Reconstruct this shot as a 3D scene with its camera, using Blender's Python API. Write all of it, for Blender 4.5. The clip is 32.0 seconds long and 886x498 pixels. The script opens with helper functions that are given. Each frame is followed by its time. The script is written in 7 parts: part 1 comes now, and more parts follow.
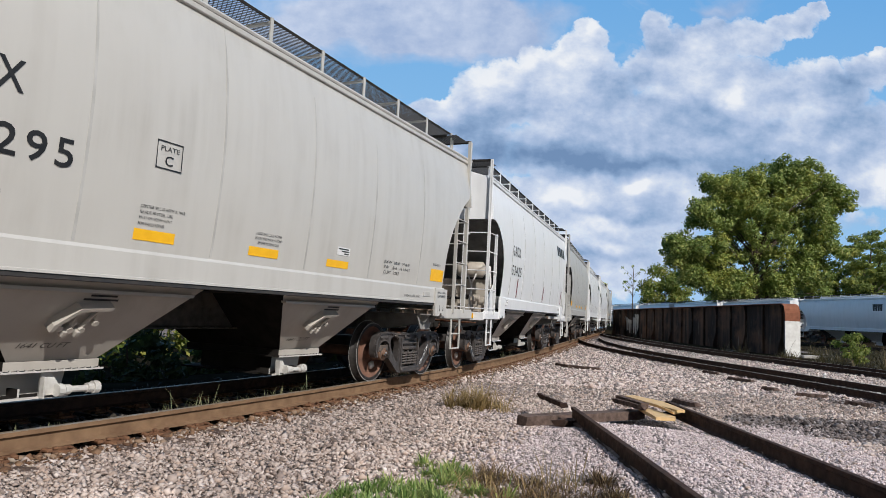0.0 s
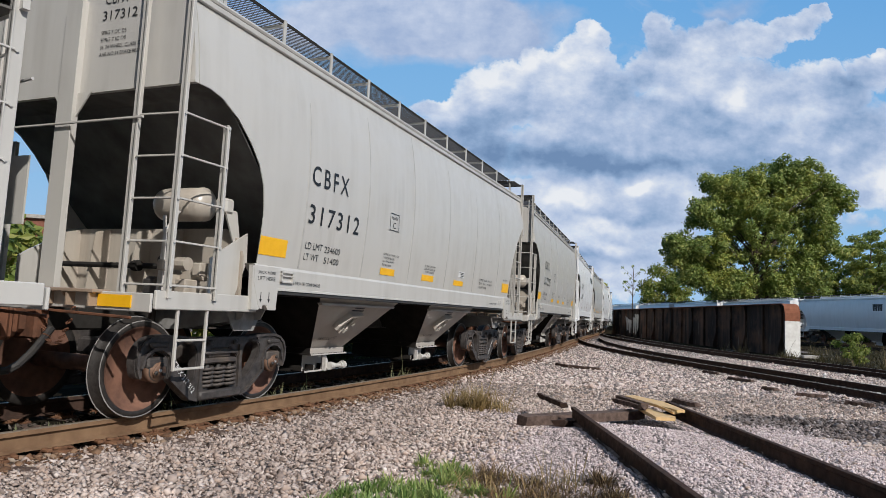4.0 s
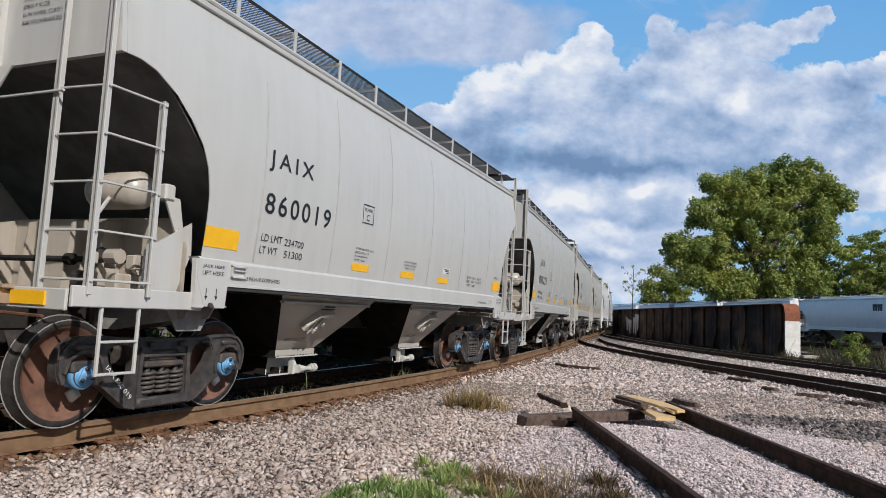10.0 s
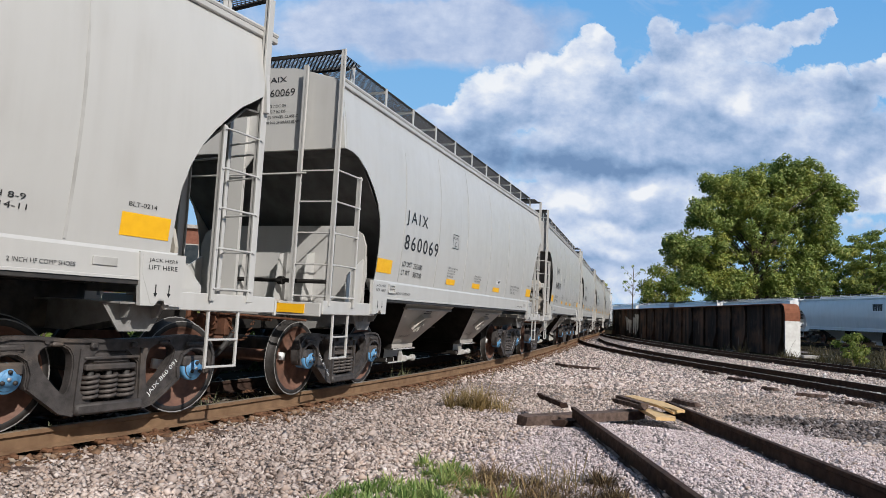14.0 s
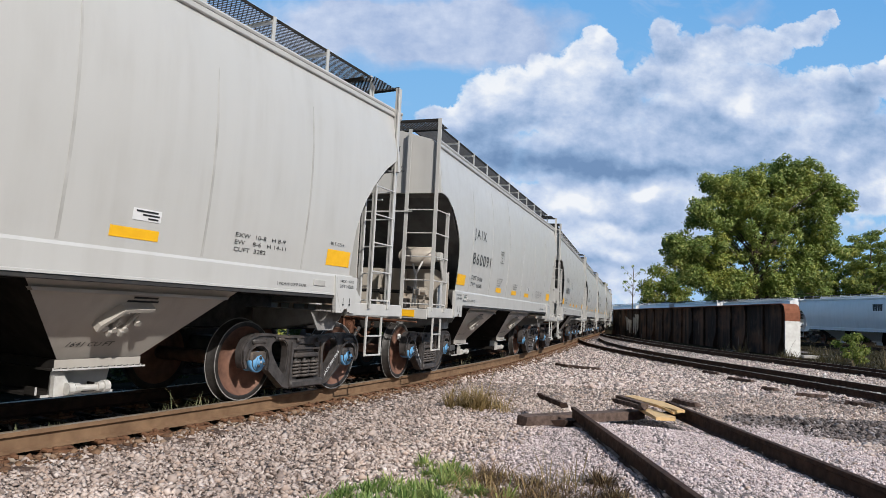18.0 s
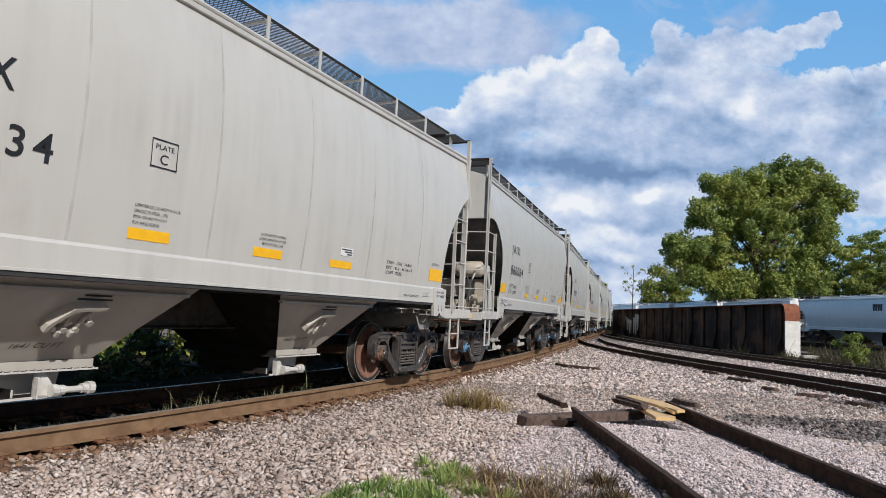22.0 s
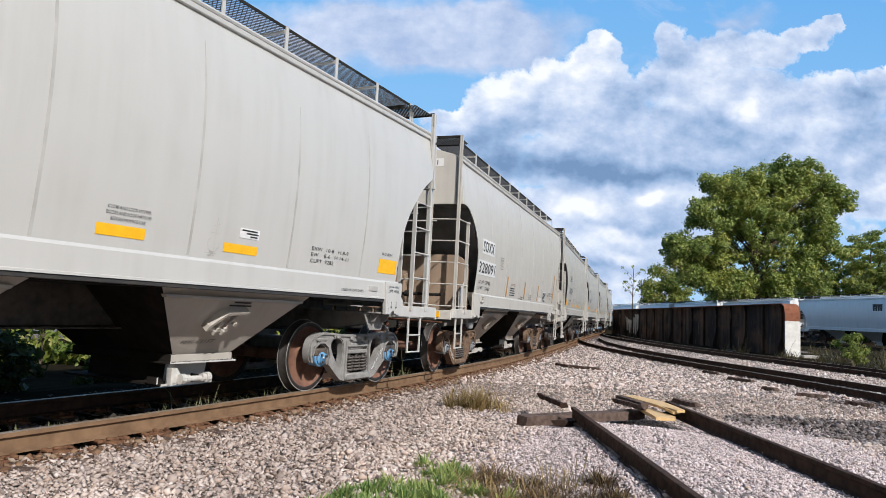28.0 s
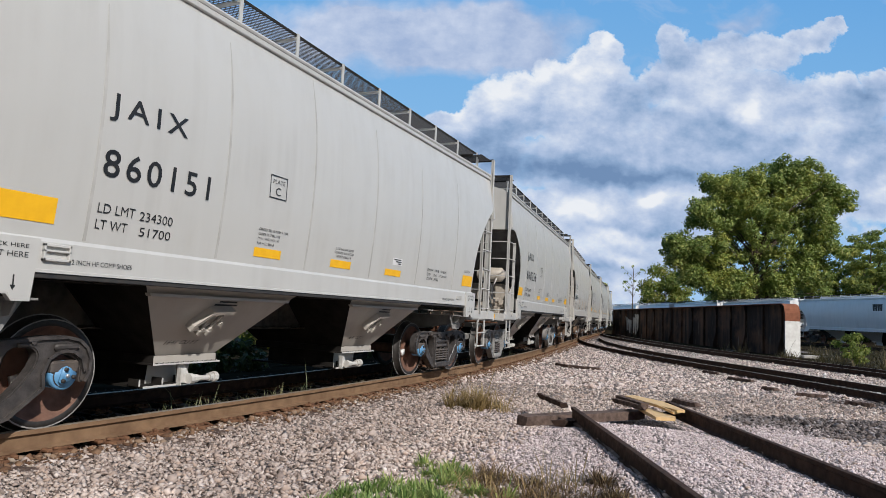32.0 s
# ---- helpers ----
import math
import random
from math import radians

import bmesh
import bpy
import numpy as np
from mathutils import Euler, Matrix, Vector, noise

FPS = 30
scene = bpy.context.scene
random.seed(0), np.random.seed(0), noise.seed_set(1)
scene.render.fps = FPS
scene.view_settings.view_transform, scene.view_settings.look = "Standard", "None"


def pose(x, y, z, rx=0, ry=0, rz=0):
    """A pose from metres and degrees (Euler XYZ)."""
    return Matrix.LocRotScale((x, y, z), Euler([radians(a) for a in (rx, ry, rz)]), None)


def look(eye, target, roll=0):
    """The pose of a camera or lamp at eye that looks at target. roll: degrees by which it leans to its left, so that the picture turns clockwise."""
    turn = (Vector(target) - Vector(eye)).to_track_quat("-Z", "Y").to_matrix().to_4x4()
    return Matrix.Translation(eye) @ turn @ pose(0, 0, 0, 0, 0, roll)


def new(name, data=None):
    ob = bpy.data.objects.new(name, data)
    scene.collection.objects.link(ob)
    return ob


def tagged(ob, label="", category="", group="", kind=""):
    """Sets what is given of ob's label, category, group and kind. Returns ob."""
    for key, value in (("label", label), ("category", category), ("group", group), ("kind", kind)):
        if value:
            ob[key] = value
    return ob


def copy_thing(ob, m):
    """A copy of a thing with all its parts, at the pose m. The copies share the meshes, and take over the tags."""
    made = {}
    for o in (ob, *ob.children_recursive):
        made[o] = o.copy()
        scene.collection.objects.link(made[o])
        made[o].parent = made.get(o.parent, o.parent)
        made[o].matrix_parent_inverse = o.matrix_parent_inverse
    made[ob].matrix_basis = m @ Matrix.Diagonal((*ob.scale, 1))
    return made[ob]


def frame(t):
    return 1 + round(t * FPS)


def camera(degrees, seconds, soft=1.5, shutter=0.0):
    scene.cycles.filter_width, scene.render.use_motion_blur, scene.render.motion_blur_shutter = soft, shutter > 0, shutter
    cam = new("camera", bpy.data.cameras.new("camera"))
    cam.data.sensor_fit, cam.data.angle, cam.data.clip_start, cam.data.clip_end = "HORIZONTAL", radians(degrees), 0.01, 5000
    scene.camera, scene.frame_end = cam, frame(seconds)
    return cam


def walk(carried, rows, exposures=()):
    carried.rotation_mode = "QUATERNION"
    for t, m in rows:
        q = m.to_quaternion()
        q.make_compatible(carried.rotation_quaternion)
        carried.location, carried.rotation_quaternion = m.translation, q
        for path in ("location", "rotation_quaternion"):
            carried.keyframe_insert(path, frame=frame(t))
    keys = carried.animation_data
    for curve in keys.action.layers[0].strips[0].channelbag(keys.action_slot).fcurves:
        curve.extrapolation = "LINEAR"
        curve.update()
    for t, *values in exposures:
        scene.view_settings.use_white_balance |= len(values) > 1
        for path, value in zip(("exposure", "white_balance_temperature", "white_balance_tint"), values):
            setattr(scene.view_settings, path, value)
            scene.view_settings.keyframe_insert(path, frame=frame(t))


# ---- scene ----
# ---------------------------------------------------------------- camera
EYE = (0.0, 0.0, 1.186)
cam = camera(67.29, 32.0, 0.6)
STAND = look(EYE, (0.0, 10.0, 2.130), 2.90)
walk(cam, [(0.0, STAND), (32.0, STAND)], exposures=[(0.0, -0.3), (1.0, -0.35), (2.0, -0.39), (3.0, -0.35), (6.0, -0.36), (7.0, -0.29), (8.0, -0.34), (10.0, -0.31), (14.0, -0.26), (20.0, -0.23), (21.0, -0.29), (24.3, -0.24), (25.0, -0.61), (25.5, -0.54), (27.5, -0.08), (28.0, -0.08), (29.0, -0.25), (30.0, -0.25), (31.0, -0.22), (32.0, -0.31)])

# ---------------------------------------------------------------- light
SUN_AZ, SUN_EL = radians(148), radians(36)      # clockwise from +y
world = bpy.data.worlds.new("sky")
scene.world = world
world.use_nodes = True
wn, wl = world.node_tree.nodes, world.node_tree.links
sky = wn.new("ShaderNodeTexSky")
sky.sky_type, sky.sun_disc = "NISHITA", False
sky.sun_elevation, sky.sun_rotation = SUN_EL, SUN_AZ
sky.dust_density, sky.ozone_density = 1.5, 2.0
wn["Background"].inputs["Strength"].default_value = 0.05
wl.new(sky.outputs[0], wn["Background"].inputs["Color"])
sun = new("sun", bpy.data.lights.new("sun", "SUN"))
sun.data.energy, sun.data.angle, sun.data.color = 5.0, radians(0.55), (1.0, 0.962, 0.915)
sun.matrix_world = look((0, 0, 0), (-math.sin(SUN_AZ) * math.cos(SUN_EL), -math.cos(SUN_AZ) * math.cos(SUN_EL), -math.sin(SUN_EL)))


# ---------------------------------------------------------------- node helpers
class Mat:
    """A node material with short calls."""

    def __init__(self, name, rough=0.6, metal=0.0):
        self.m = bpy.data.materials.new(name)
        self.m.use_nodes = True
        self.n, self.l = self.m.node_tree.nodes, self.m.node_tree.links
        self.b = self.n["Principled BSDF"]
        self.b.inputs["Roughness"].default_value = rough
        self.b.inputs["Metallic"].default_value = metal
        if rough > 0.78:
            self.b.inputs["Specular IOR Level"].default_value = 0.12
        self.co = self.n.new("ShaderNodeTexCoord")

    def put(self, value, socket):
        if isinstance(value, (int, float)):
            socket.default_value = value
        elif isinstance(value, tuple):
            socket.default_value = (*value, 1.0) if len(value) == 3 and len(socket.default_value) == 4 else value
        else:
            self.l.new(value, socket)

    def node(self, kind, out=0, **ins):
        nd = self.n.new(kind)
        for k, v in ins.items():
            self.put(v, nd.inputs[int(k[1:]) if k[0] == "i" and k[1:].isdigit() else k])
        return nd.outputs[out]

    def math(self, op, a, b=0.0, c=0.0, clamp=False):
        nd = self.n.new("ShaderNodeMath")
        nd.operation, nd.use_clamp = op, clamp
        for s, v in zip(nd.inputs, (a, b, c)):
            self.put(v, s)
        return nd.outputs[0]

    def noise(self, scale, detail=4.0, stretch=(1, 1, 1), coord="Object", rough=0.55, vec=None):
        mp = self.n.new("ShaderNodeMapping")
        mp.inputs["Scale"].default_value = stretch
        self.l.new(vec or self.co.outputs[coord], mp.inputs["Vector"])
        nd = self.n.new("ShaderNodeTexNoise")
        nd.inputs["Scale"].default_value, nd.inputs["Detail"].default_value, nd.inputs["Roughness"].default_value = scale, detail, rough
        self.l.new(mp.outputs[0], nd.inputs["Vector"])
        return nd.outputs["Fac"]

    def ramp(self, fac, *stops):
        nd = self.n.new("ShaderNodeValToRGB")
        el = nd.color_ramp.elements
        while len(el) < len(stops):
            el.new(0.5)
        for e, (p, c) in zip(el, stops):
            e.position, e.color = p, ((c, c, c, 1) if isinstance(c, (int, float)) else (*c, 1))
        self.l.new(fac, nd.inputs[0])
        return nd.outputs[0]

    def mix(self, fac, a, b, blend="MIX"):
        nd = self.n.new("ShaderNodeMix")
        nd.data_type, nd.blend_type = "RGBA", blend
        self.put(fac, nd.inputs[0]), self.put(a, nd.inputs[6]), self.put(b, nd.inputs[7])
        return nd.outputs[2]

    def bump(self, height, strength=0.3, dist=0.01):
        nd = self.n.new("ShaderNodeBump")
        nd.inputs["Strength"].default_value, nd.inputs["Distance"].default_value = strength, dist
        self.l.new(height, nd.inputs["Height"])
        self.l.new(nd.outputs[0], self.b.inputs["Normal"])
        return self

    def color(self, c):
        self.put(c, self.b.inputs["Base Color"])
        return self

    def rough(self, r):
        self.put(r, self.b.inputs["Roughness"])
        return self


def paint(name, c, dirt=(0.20, 0.17, 0.13), amount=0.35, rough=0.34):
    """Weathered coach paint: faint streaks running down, dust and small chips."""
    m = Mat(name, rough)
    m.b.inputs["Coat Weight"].default_value, m.b.inputs["Coat Roughness"].default_value = 0.35, 0.3
    streak = m.noise(1.0, 5, (5.0, 5.0, 0.35))
    blotch = m.noise(1.3, 5)
    k = m.math("MULTIPLY", m.ramp(streak, (0.42, 0.0), (0.75, 1.0)), m.ramp(blotch, (0.38, 0.15), (0.7, 1.0)))
    k = m.math("MULTIPLY", k, amount)
    tone = m.mix(m.noise(0.7, 3), tuple(v * 0.95 for v in c), tuple(min(1, v * 1.04) for v in c))
    m.color(m.mix(k, tone, dirt))
    m.rough(m.ramp(m.noise(6, 4), (0.3, rough - 0.06), (0.7, rough + 0.14)))
    return m.bump(m.noise(2.2, 2), 0.10, 0.02).m


def speckled(name, a, b, scale, rough=0.8, metal=0.0, bump=0.4, dist=0.004, fine=6.0, c=None):
    m = Mat(name, rough, metal)
    col = m.mix(m.ramp(m.noise(scale, 6), (0.35, 0.0), (0.68, 1.0)), a, b)
    if c:
        col = m.mix(m.ramp(m.noise(scale * 0.21, 4), (0.5, 0.0), (0.66, 1.0)), col, c)
    m.color(col)
    m.rough(m.ramp(m.noise(scale * 2, 3), (0.3, max(0.05, rough - 0.12)), (0.7, min(1, rough + 0.1))))
    return m.bump(m.noise(scale * fine, 4), bump, dist).m


GREY = paint("grey_car_paint", (0.53, 0.523, 0.503), amount=0.25)
GREY2 = paint("grey_car_paint_dusty", (0.53, 0.513, 0.48), amount=0.35)
TAN = paint("tan_white_car_paint", (0.575, 0.55, 0.508), amount=0.35)
WHITE = paint("white_car_paint", (0.82, 0.83, 0.84), amount=0.2)
# Near-black for dark iron bars, and for underframe sheets coloured as shade.
SHADE = speckled("dark_iron_and_underframe_shade", (0.035, 0.033, 0.03), (0.02, 0.018, 0.017), 4, 0.85)
BLACK = speckled("black_iron", (0.025, 0.025, 0.027), (0.05, 0.045, 0.04), 9, 0.6)
STEEL = speckled("grey_cast_steel", (0.082, 0.073, 0.070), (0.034, 0.030, 0.029), 9, 0.55, 0.1, 0.6, 0.006, c=(0.125, 0.10, 0.082))
COIL = speckled("rust_tinged_spring_steel", (0.115, 0.10, 0.092), (0.055, 0.045, 0.04), 12, 0.55, 0.2)
DUSTY = paint("dusty_grey_paint", (0.46, 0.415, 0.355), dirt=(0.20, 0.13, 0.08), amount=0.8)
HOPPER = paint("dust_coated_hopper_paint", (0.455, 0.42, 0.375), dirt=(0.22, 0.18, 0.14), amount=0.5)
SOILBAY = paint("brown_dusted_hopper_paint", (0.33, 0.28, 0.225), dirt=(0.16, 0.12, 0.085), amount=0.6)
SOILED = paint("rust_soiled_paint", (0.36, 0.27, 0.20), dirt=(0.12, 0.07, 0.045), amount=0.8)
RUST = speckled("rusty_wheel_steel", (0.21, 0.105, 0.070), (0.105, 0.055, 0.040), 6, 0.75, 0.0)
TREAD = speckled("worn_wheel_rim", (0.045, 0.040, 0.037), (0.025, 0.022, 0.02), 14, 0.55, 0.2, 0.15)
# Dark tone holds the shade under the overhanging slope sheets.
SLOPESHADE = speckled("shade_dark_slope_sheet", (0.165, 0.163, 0.158), (0.11, 0.107, 0.10), 3, 0.8)
# Near-black that puts shade into hopper faces turned away from the sides.
BAYSHADE = speckled("shade_dark_hopper_sheet", (0.026, 0.023, 0.020), (0.015, 0.013, 0.012), 3, 0.9)
CASTING = speckled("dark_rusty_casting", (0.19, 0.085, 0.05), (0.09, 0.047, 0.032), 6, 0.8)
RAIL = speckled("brown_rail_rust", (0.245, 0.155, 0.092), (0.165, 0.10, 0.06), 5, 0.85, 0.0, 0.4, 0.003)
RAILTOP = speckled("worn_rail_head", (0.36, 0.30, 0.24), (0.25, 0.18, 0.12), 8, 0.5, 0.3, 0.2)
PLATERUST = speckled("flaking_orange_rust", (0.22, 0.115, 0.065), (0.10, 0.052, 0.033), 14, 0.9, 0, 0.6)
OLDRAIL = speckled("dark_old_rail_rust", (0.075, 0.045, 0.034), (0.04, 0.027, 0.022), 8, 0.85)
YELLOW = speckled("yellow_reflective_tape", (0.92, 0.50, 0.015), (0.86, 0.45, 0.012), 10, 0.45, 0, 0.1)
ORANGE = speckled("orange_reflective_tape", (0.52, 0.26, 0.03), (0.44, 0.2, 0.025), 10, 0.45, 0, 0.1)
INK = speckled("black_lettering", (0.012, 0.012, 0.013), (0.02, 0.02, 0.02), 10, 0.5, 0, 0.1)
DECAL = speckled("white_decal", (0.78, 0.78, 0.78), (0.7, 0.7, 0.7), 12, 0.5, 0, 0.05)
BLUECAP = speckled("blue_bearing_cap", (0.13, 0.36, 0.62), (0.10, 0.25, 0.45), 9, 0.5)
FRAMEGREY = speckled("pale_grey_cast_steel", (0.30, 0.295, 0.285), (0.20, 0.19, 0.18), 7, 0.6)
FRAMEBROWN = speckled("dusty_brown_cast_steel", (0.22, 0.15, 0.105), (0.13, 0.085, 0.06), 7, 0.8)
REDINK = speckled("dark_red_lettering", (0.22, 0.045, 0.05), (0.17, 0.035, 0.04), 10, 0.5, 0, 0.1)
GREYCAP = speckled("grey_blue_bearing_cap", (0.34, 0.38, 0.42), (0.20, 0.21, 0.22), 9, 0.6)
BROWNCAP = speckled("brown_bearing_cap", (0.19, 0.11, 0.07), (0.11, 0.06, 0.04), 9, 0.7)
BOLT = speckled("bright_bolt_steel", (0.6, 0.62, 0.65), (0.4, 0.42, 0.45), 20, 0.4, 0.5)
WHITEPIPE = speckled("white_painted_pipe", (0.62, 0.61, 0.58), (0.45, 0.43, 0.40), 9, 0.5)
SEAM = speckled("grimy_weld_seam", (0.50, 0.49, 0.47), (0.36, 0.35, 0.33), 3, 0.7)
WOOD = speckled("weathered_tie_wood", (0.16, 0.115, 0.095), (0.075, 0.052, 0.045), 12, 0.9, 0, 0.6, 0.006)
PLANK = speckled("fresh_yellow_lumber", (0.72, 0.49, 0.24), (0.62, 0.40, 0.18), 9, 0.75, 0, 0.3)
CONCRETE = speckled("pale_concrete", (0.46, 0.44, 0.41), (0.33, 0.31, 0.29), 6, 0.9)
LIME = speckled("flaking_white_paint", (0.74, 0.74, 0.72), (0.58, 0.57, 0.55), 3, 0.75, 0, 0.3)
IRONRED = speckled("rust_red_iron", (0.28, 0.115, 0.07), (0.19, 0.08, 0.05), 3, 0.85)
BRICK = speckled("red_brick_wall", (0.27, 0.12, 0.085), (0.2, 0.085, 0.06), 3, 0.9)
GLASS = speckled("dark_window_glass", (0.03, 0.04, 0.05), (0.05, 0.06, 0.07), 3, 0.1, 0, 0.02)
BARK = speckled("grey_brown_bark", (0.13, 0.10, 0.075), (0.07, 0.055, 0.042), 6, 0.95, 0, 0.8, 0.03)


def leafy(name, a, b, c):
    m = Mat(name, 0.55)
    geo = m.n.new("ShaderNodeNewGeometry")
    r = geo.outputs["Random Per Island"]
    green = m.ramp(r, (0.0, a), (0.65, b), (1.0, c))
    sunny = m.ramp(r, (0.0, b), (1.0, tuple(min(0.6, v * k) for v, k in zip(c, (1.25, 1.1, 0.9)))))
    m.color(m.mix(m.ramp(m.noise(0.30, 3), (0.48, 0.0), (0.66, 1.0)), green, sunny))
    tr = m.n.new("ShaderNodeBsdfTranslucent")
    m.l.new(m.b.inputs["Base Color"].links[0].from_socket, tr.inputs["Color"])
    mx = m.n.new("ShaderNodeMixShader")
    mx.inputs[0].default_value = 0.40
    m.l.new(m.b.outputs[0], mx.inputs[1]), m.l.new(tr.outputs[0], mx.inputs[2])
    m.l.new(mx.outputs[0], m.n["Material Output"].inputs["Surface"])
    return m.m


LEAF = leafy("tree_leaves", (0.125, 0.185, 0.04), (0.255, 0.345, 0.088), (0.50, 0.52, 0.17))
LEAF3 = leafy("light_tree_leaves", (0.12, 0.165, 0.035), (0.24, 0.31, 0.075), (0.42, 0.45, 0.13))
LEAF2 = leafy("shrub_leaves", (0.11, 0.17, 0.028), (0.20, 0.26, 0.05), (0.34, 0.34, 0.09))
# Darker copy of the shrub leaves, with the train's shade in the colour.
SHADELEAF = leafy("shade_dark_shrub_leaves", (0.025, 0.042, 0.012), (0.055, 0.085, 0.022), (0.10, 0.12, 0.035))
GRASS = leafy("green_grass", (0.09, 0.18, 0.035), (0.20, 0.31, 0.075), (0.44, 0.48, 0.20))
WITHERED = leafy("withered_stalks", (0.05, 0.032, 0.018), (0.13, 0.08, 0.04), (0.36, 0.26, 0.13))
STRAW = leafy("dry_grass", (0.22, 0.15, 0.06), (0.32, 0.23, 0.10), (0.42, 0.33, 0.17))


# ---------------------------------------------------------------- mesh helpers
def finish(bm, name, mats, smooth=False):
    me = bpy.data.meshes.new(name)
    bm.to_mesh(me)
    bm.free()
    for m in mats if isinstance(mats, (list, tuple)) else [mats]:
        me.materials.append(m)
    if smooth:
        me.polygons.foreach_set("use_smooth", [True] * len(me.polygons))
    return me


def part(name, bm, material, parent, label="", smooth=False, at=None):
    """Links a bmesh, or a mesh that other parts share, as one object under a thing or a part."""
    me = bm if isinstance(bm, bpy.types.Mesh) else finish(bm, name, material, smooth)
    ob = new(name, me)
    ob.parent = parent
    if at is not None:
        ob.matrix_basis = at
    return tagged(ob, label)


def raw(name, verts, faces, material):
    me = bpy.data.meshes.new(name)
    me.from_pydata(verts, [], faces)
    me.materials.append(material)
    return me


def box(bm, x0, x1, y0, y1, z0, z1, bevel=0.0, mat=0, m=None):
    r = bmesh.ops.create_cube(bm, size=1.0)
    vs = r["verts"]
    for v in vs:
        v.co = Vector((x0 + (v.co.x + 0.5) * (x1 - x0), y0 + (v.co.y + 0.5) * (y1 - y0), z0 + (v.co.z + 0.5) * (z1 - z0)))
    fs = {f for v in vs for f in v.link_faces}
    for f in fs:
        f.material_index = mat
    if bevel:
        es = {e for v in vs for e in v.link_edges}
        out = bmesh.ops.bevel(bm, geom=list(es), offset=bevel, segments=1, affect="EDGES", material=mat)
        vs = list({v for f in out["faces"] for v in f.verts} | {v for v in vs if v.is_valid})
    if m is not None:
        bmesh.ops.transform(bm, matrix=m, verts=vs)
    return vs


def rod(bm, a, b, r, seg=8, mat=0, r2=None):
    a, b = Vector(a), Vector(b)
    d = b - a
    out = bmesh.ops.create_cone(bm, cap_ends=True, segments=seg, radius1=r, radius2=r if r2 is None else r2, depth=d.length)
    q = d.to_track_quat("Z", "Y").to_matrix().to_4x4()
    bmesh.ops.transform(bm, matrix=Matrix.Translation((a + b) / 2) @ q, verts=out["verts"])
    for f in {f for v in out["verts"] for f in v.link_faces}:
        f.material_index = mat
    return out["verts"]


def lathe(bm, prof, seg, m=None, mats=None):
    """Turns (radius, height) pairs round z."""
    rings = []
    for r, h in prof:
        if r < 1e-5:
            rings.append([bm.verts.new((0, 0, h))])
        else:
            rings.append([bm.verts.new((r * math.cos(2 * math.pi * i / seg), r * math.sin(2 * math.pi * i / seg), h)) for i in range(seg)])
    for k, (a, b) in enumerate(zip(rings, rings[1:])):
        for i in range(seg):
            j = (i + 1) % seg
            vs = [a[0], b[j], b[i]][::-1] if len(a) == 1 else ([a[i], a[j], b[0]] if len(b) == 1 else [a[i], a[j], b[j], b[i]])
            f = bm.faces.new(vs)
            f.material_index = mats[k] if mats else 0
    if m is not None:
        bmesh.ops.transform(bm, matrix=m, verts=[v for r in rings for v in r])


def thicken(bm, t):
    bm.normal_update()
    bmesh.ops.solidify(bm, geom=bm.faces[:], thickness=t)
    bmesh.ops.recalc_face_normals(bm, faces=bm.faces[:])


def prism(bm, outline, y0, y1, mat=0):
    """An (x, z) outline pushed out along y."""
    a = [bm.verts.new((x, y0, z)) for x, z in outline]
    b = [bm.verts.new((x, y1, z)) for x, z in outline]
    n = len(a)
    fs = [bm.faces.new(a), bm.faces.new(b[::-1])]
    for i in range(n):
        fs.append(bm.faces.new([a[i], b[i], b[(i + 1) % n], a[(i + 1) % n]][::1]))
    for f in fs:
        f.material_index = mat
    bmesh.ops.recalc_face_normals(bm, faces=fs)
    return a + b


def sweep(bm, profile, path, mats=None, caps=True):
    """A closed (across, z) profile carried along (x, y, heading) stations; across counts to the right of travel."""
    rows = []
    for x, y, h in path:
        rows.append([bm.verts.new((x + a * math.cos(h), y - a * math.sin(h), z)) for a, z in profile])
    n = len(profile)
    fs = []
    for p, q in zip(rows, rows[1:]):
        for i in range(n):
            j = (i + 1) % n
            f = bm.faces.new([p[i], p[j], q[j], q[i]])
            f.material_index = mats[i] if mats else 0
            fs.append(f)
    if caps:
        fs += [bm.faces.new(rows[0]), bm.faces.new(rows[-1][::-1])]
    bmesh.ops.recalc_face_normals(bm, faces=fs)


# ---------------------------------------------------------------- the main track's line
KNOTS = (5, 12, 20, 30, 45, 65, 90)
CURV = (-0.01433, -0.01055, -0.00756, -0.00214, 0.0012, -0.0005, -0.0035)
STEP = 0.25
LINE_S = np.arange(-120, 300, STEP)
_k = np.interp(LINE_S, KNOTS, CURV)
_k[LINE_S < -5] = 0.0
_k[LINE_S > 140] = 0.0
LINE_H = np.cumsum(_k) * STEP
_i0 = int(np.argmin(abs(LINE_S)))
LINE_H += 0.5663 - LINE_H[_i0]
LINE_X = np.cumsum(np.sin(LINE_H)) * STEP
LINE_Y = np.cumsum(np.cos(LINE_H)) * STEP
LINE_X += -7.661 - LINE_X[_i0]
LINE_Y -= LINE_Y[_i0]


def on_line(s, across=0.0):
    x, y, h = (float(np.interp(s, LINE_S, a)) for a in (LINE_X, LINE_Y, LINE_H))
    return x + across * math.cos(h), y - across * math.sin(h), h


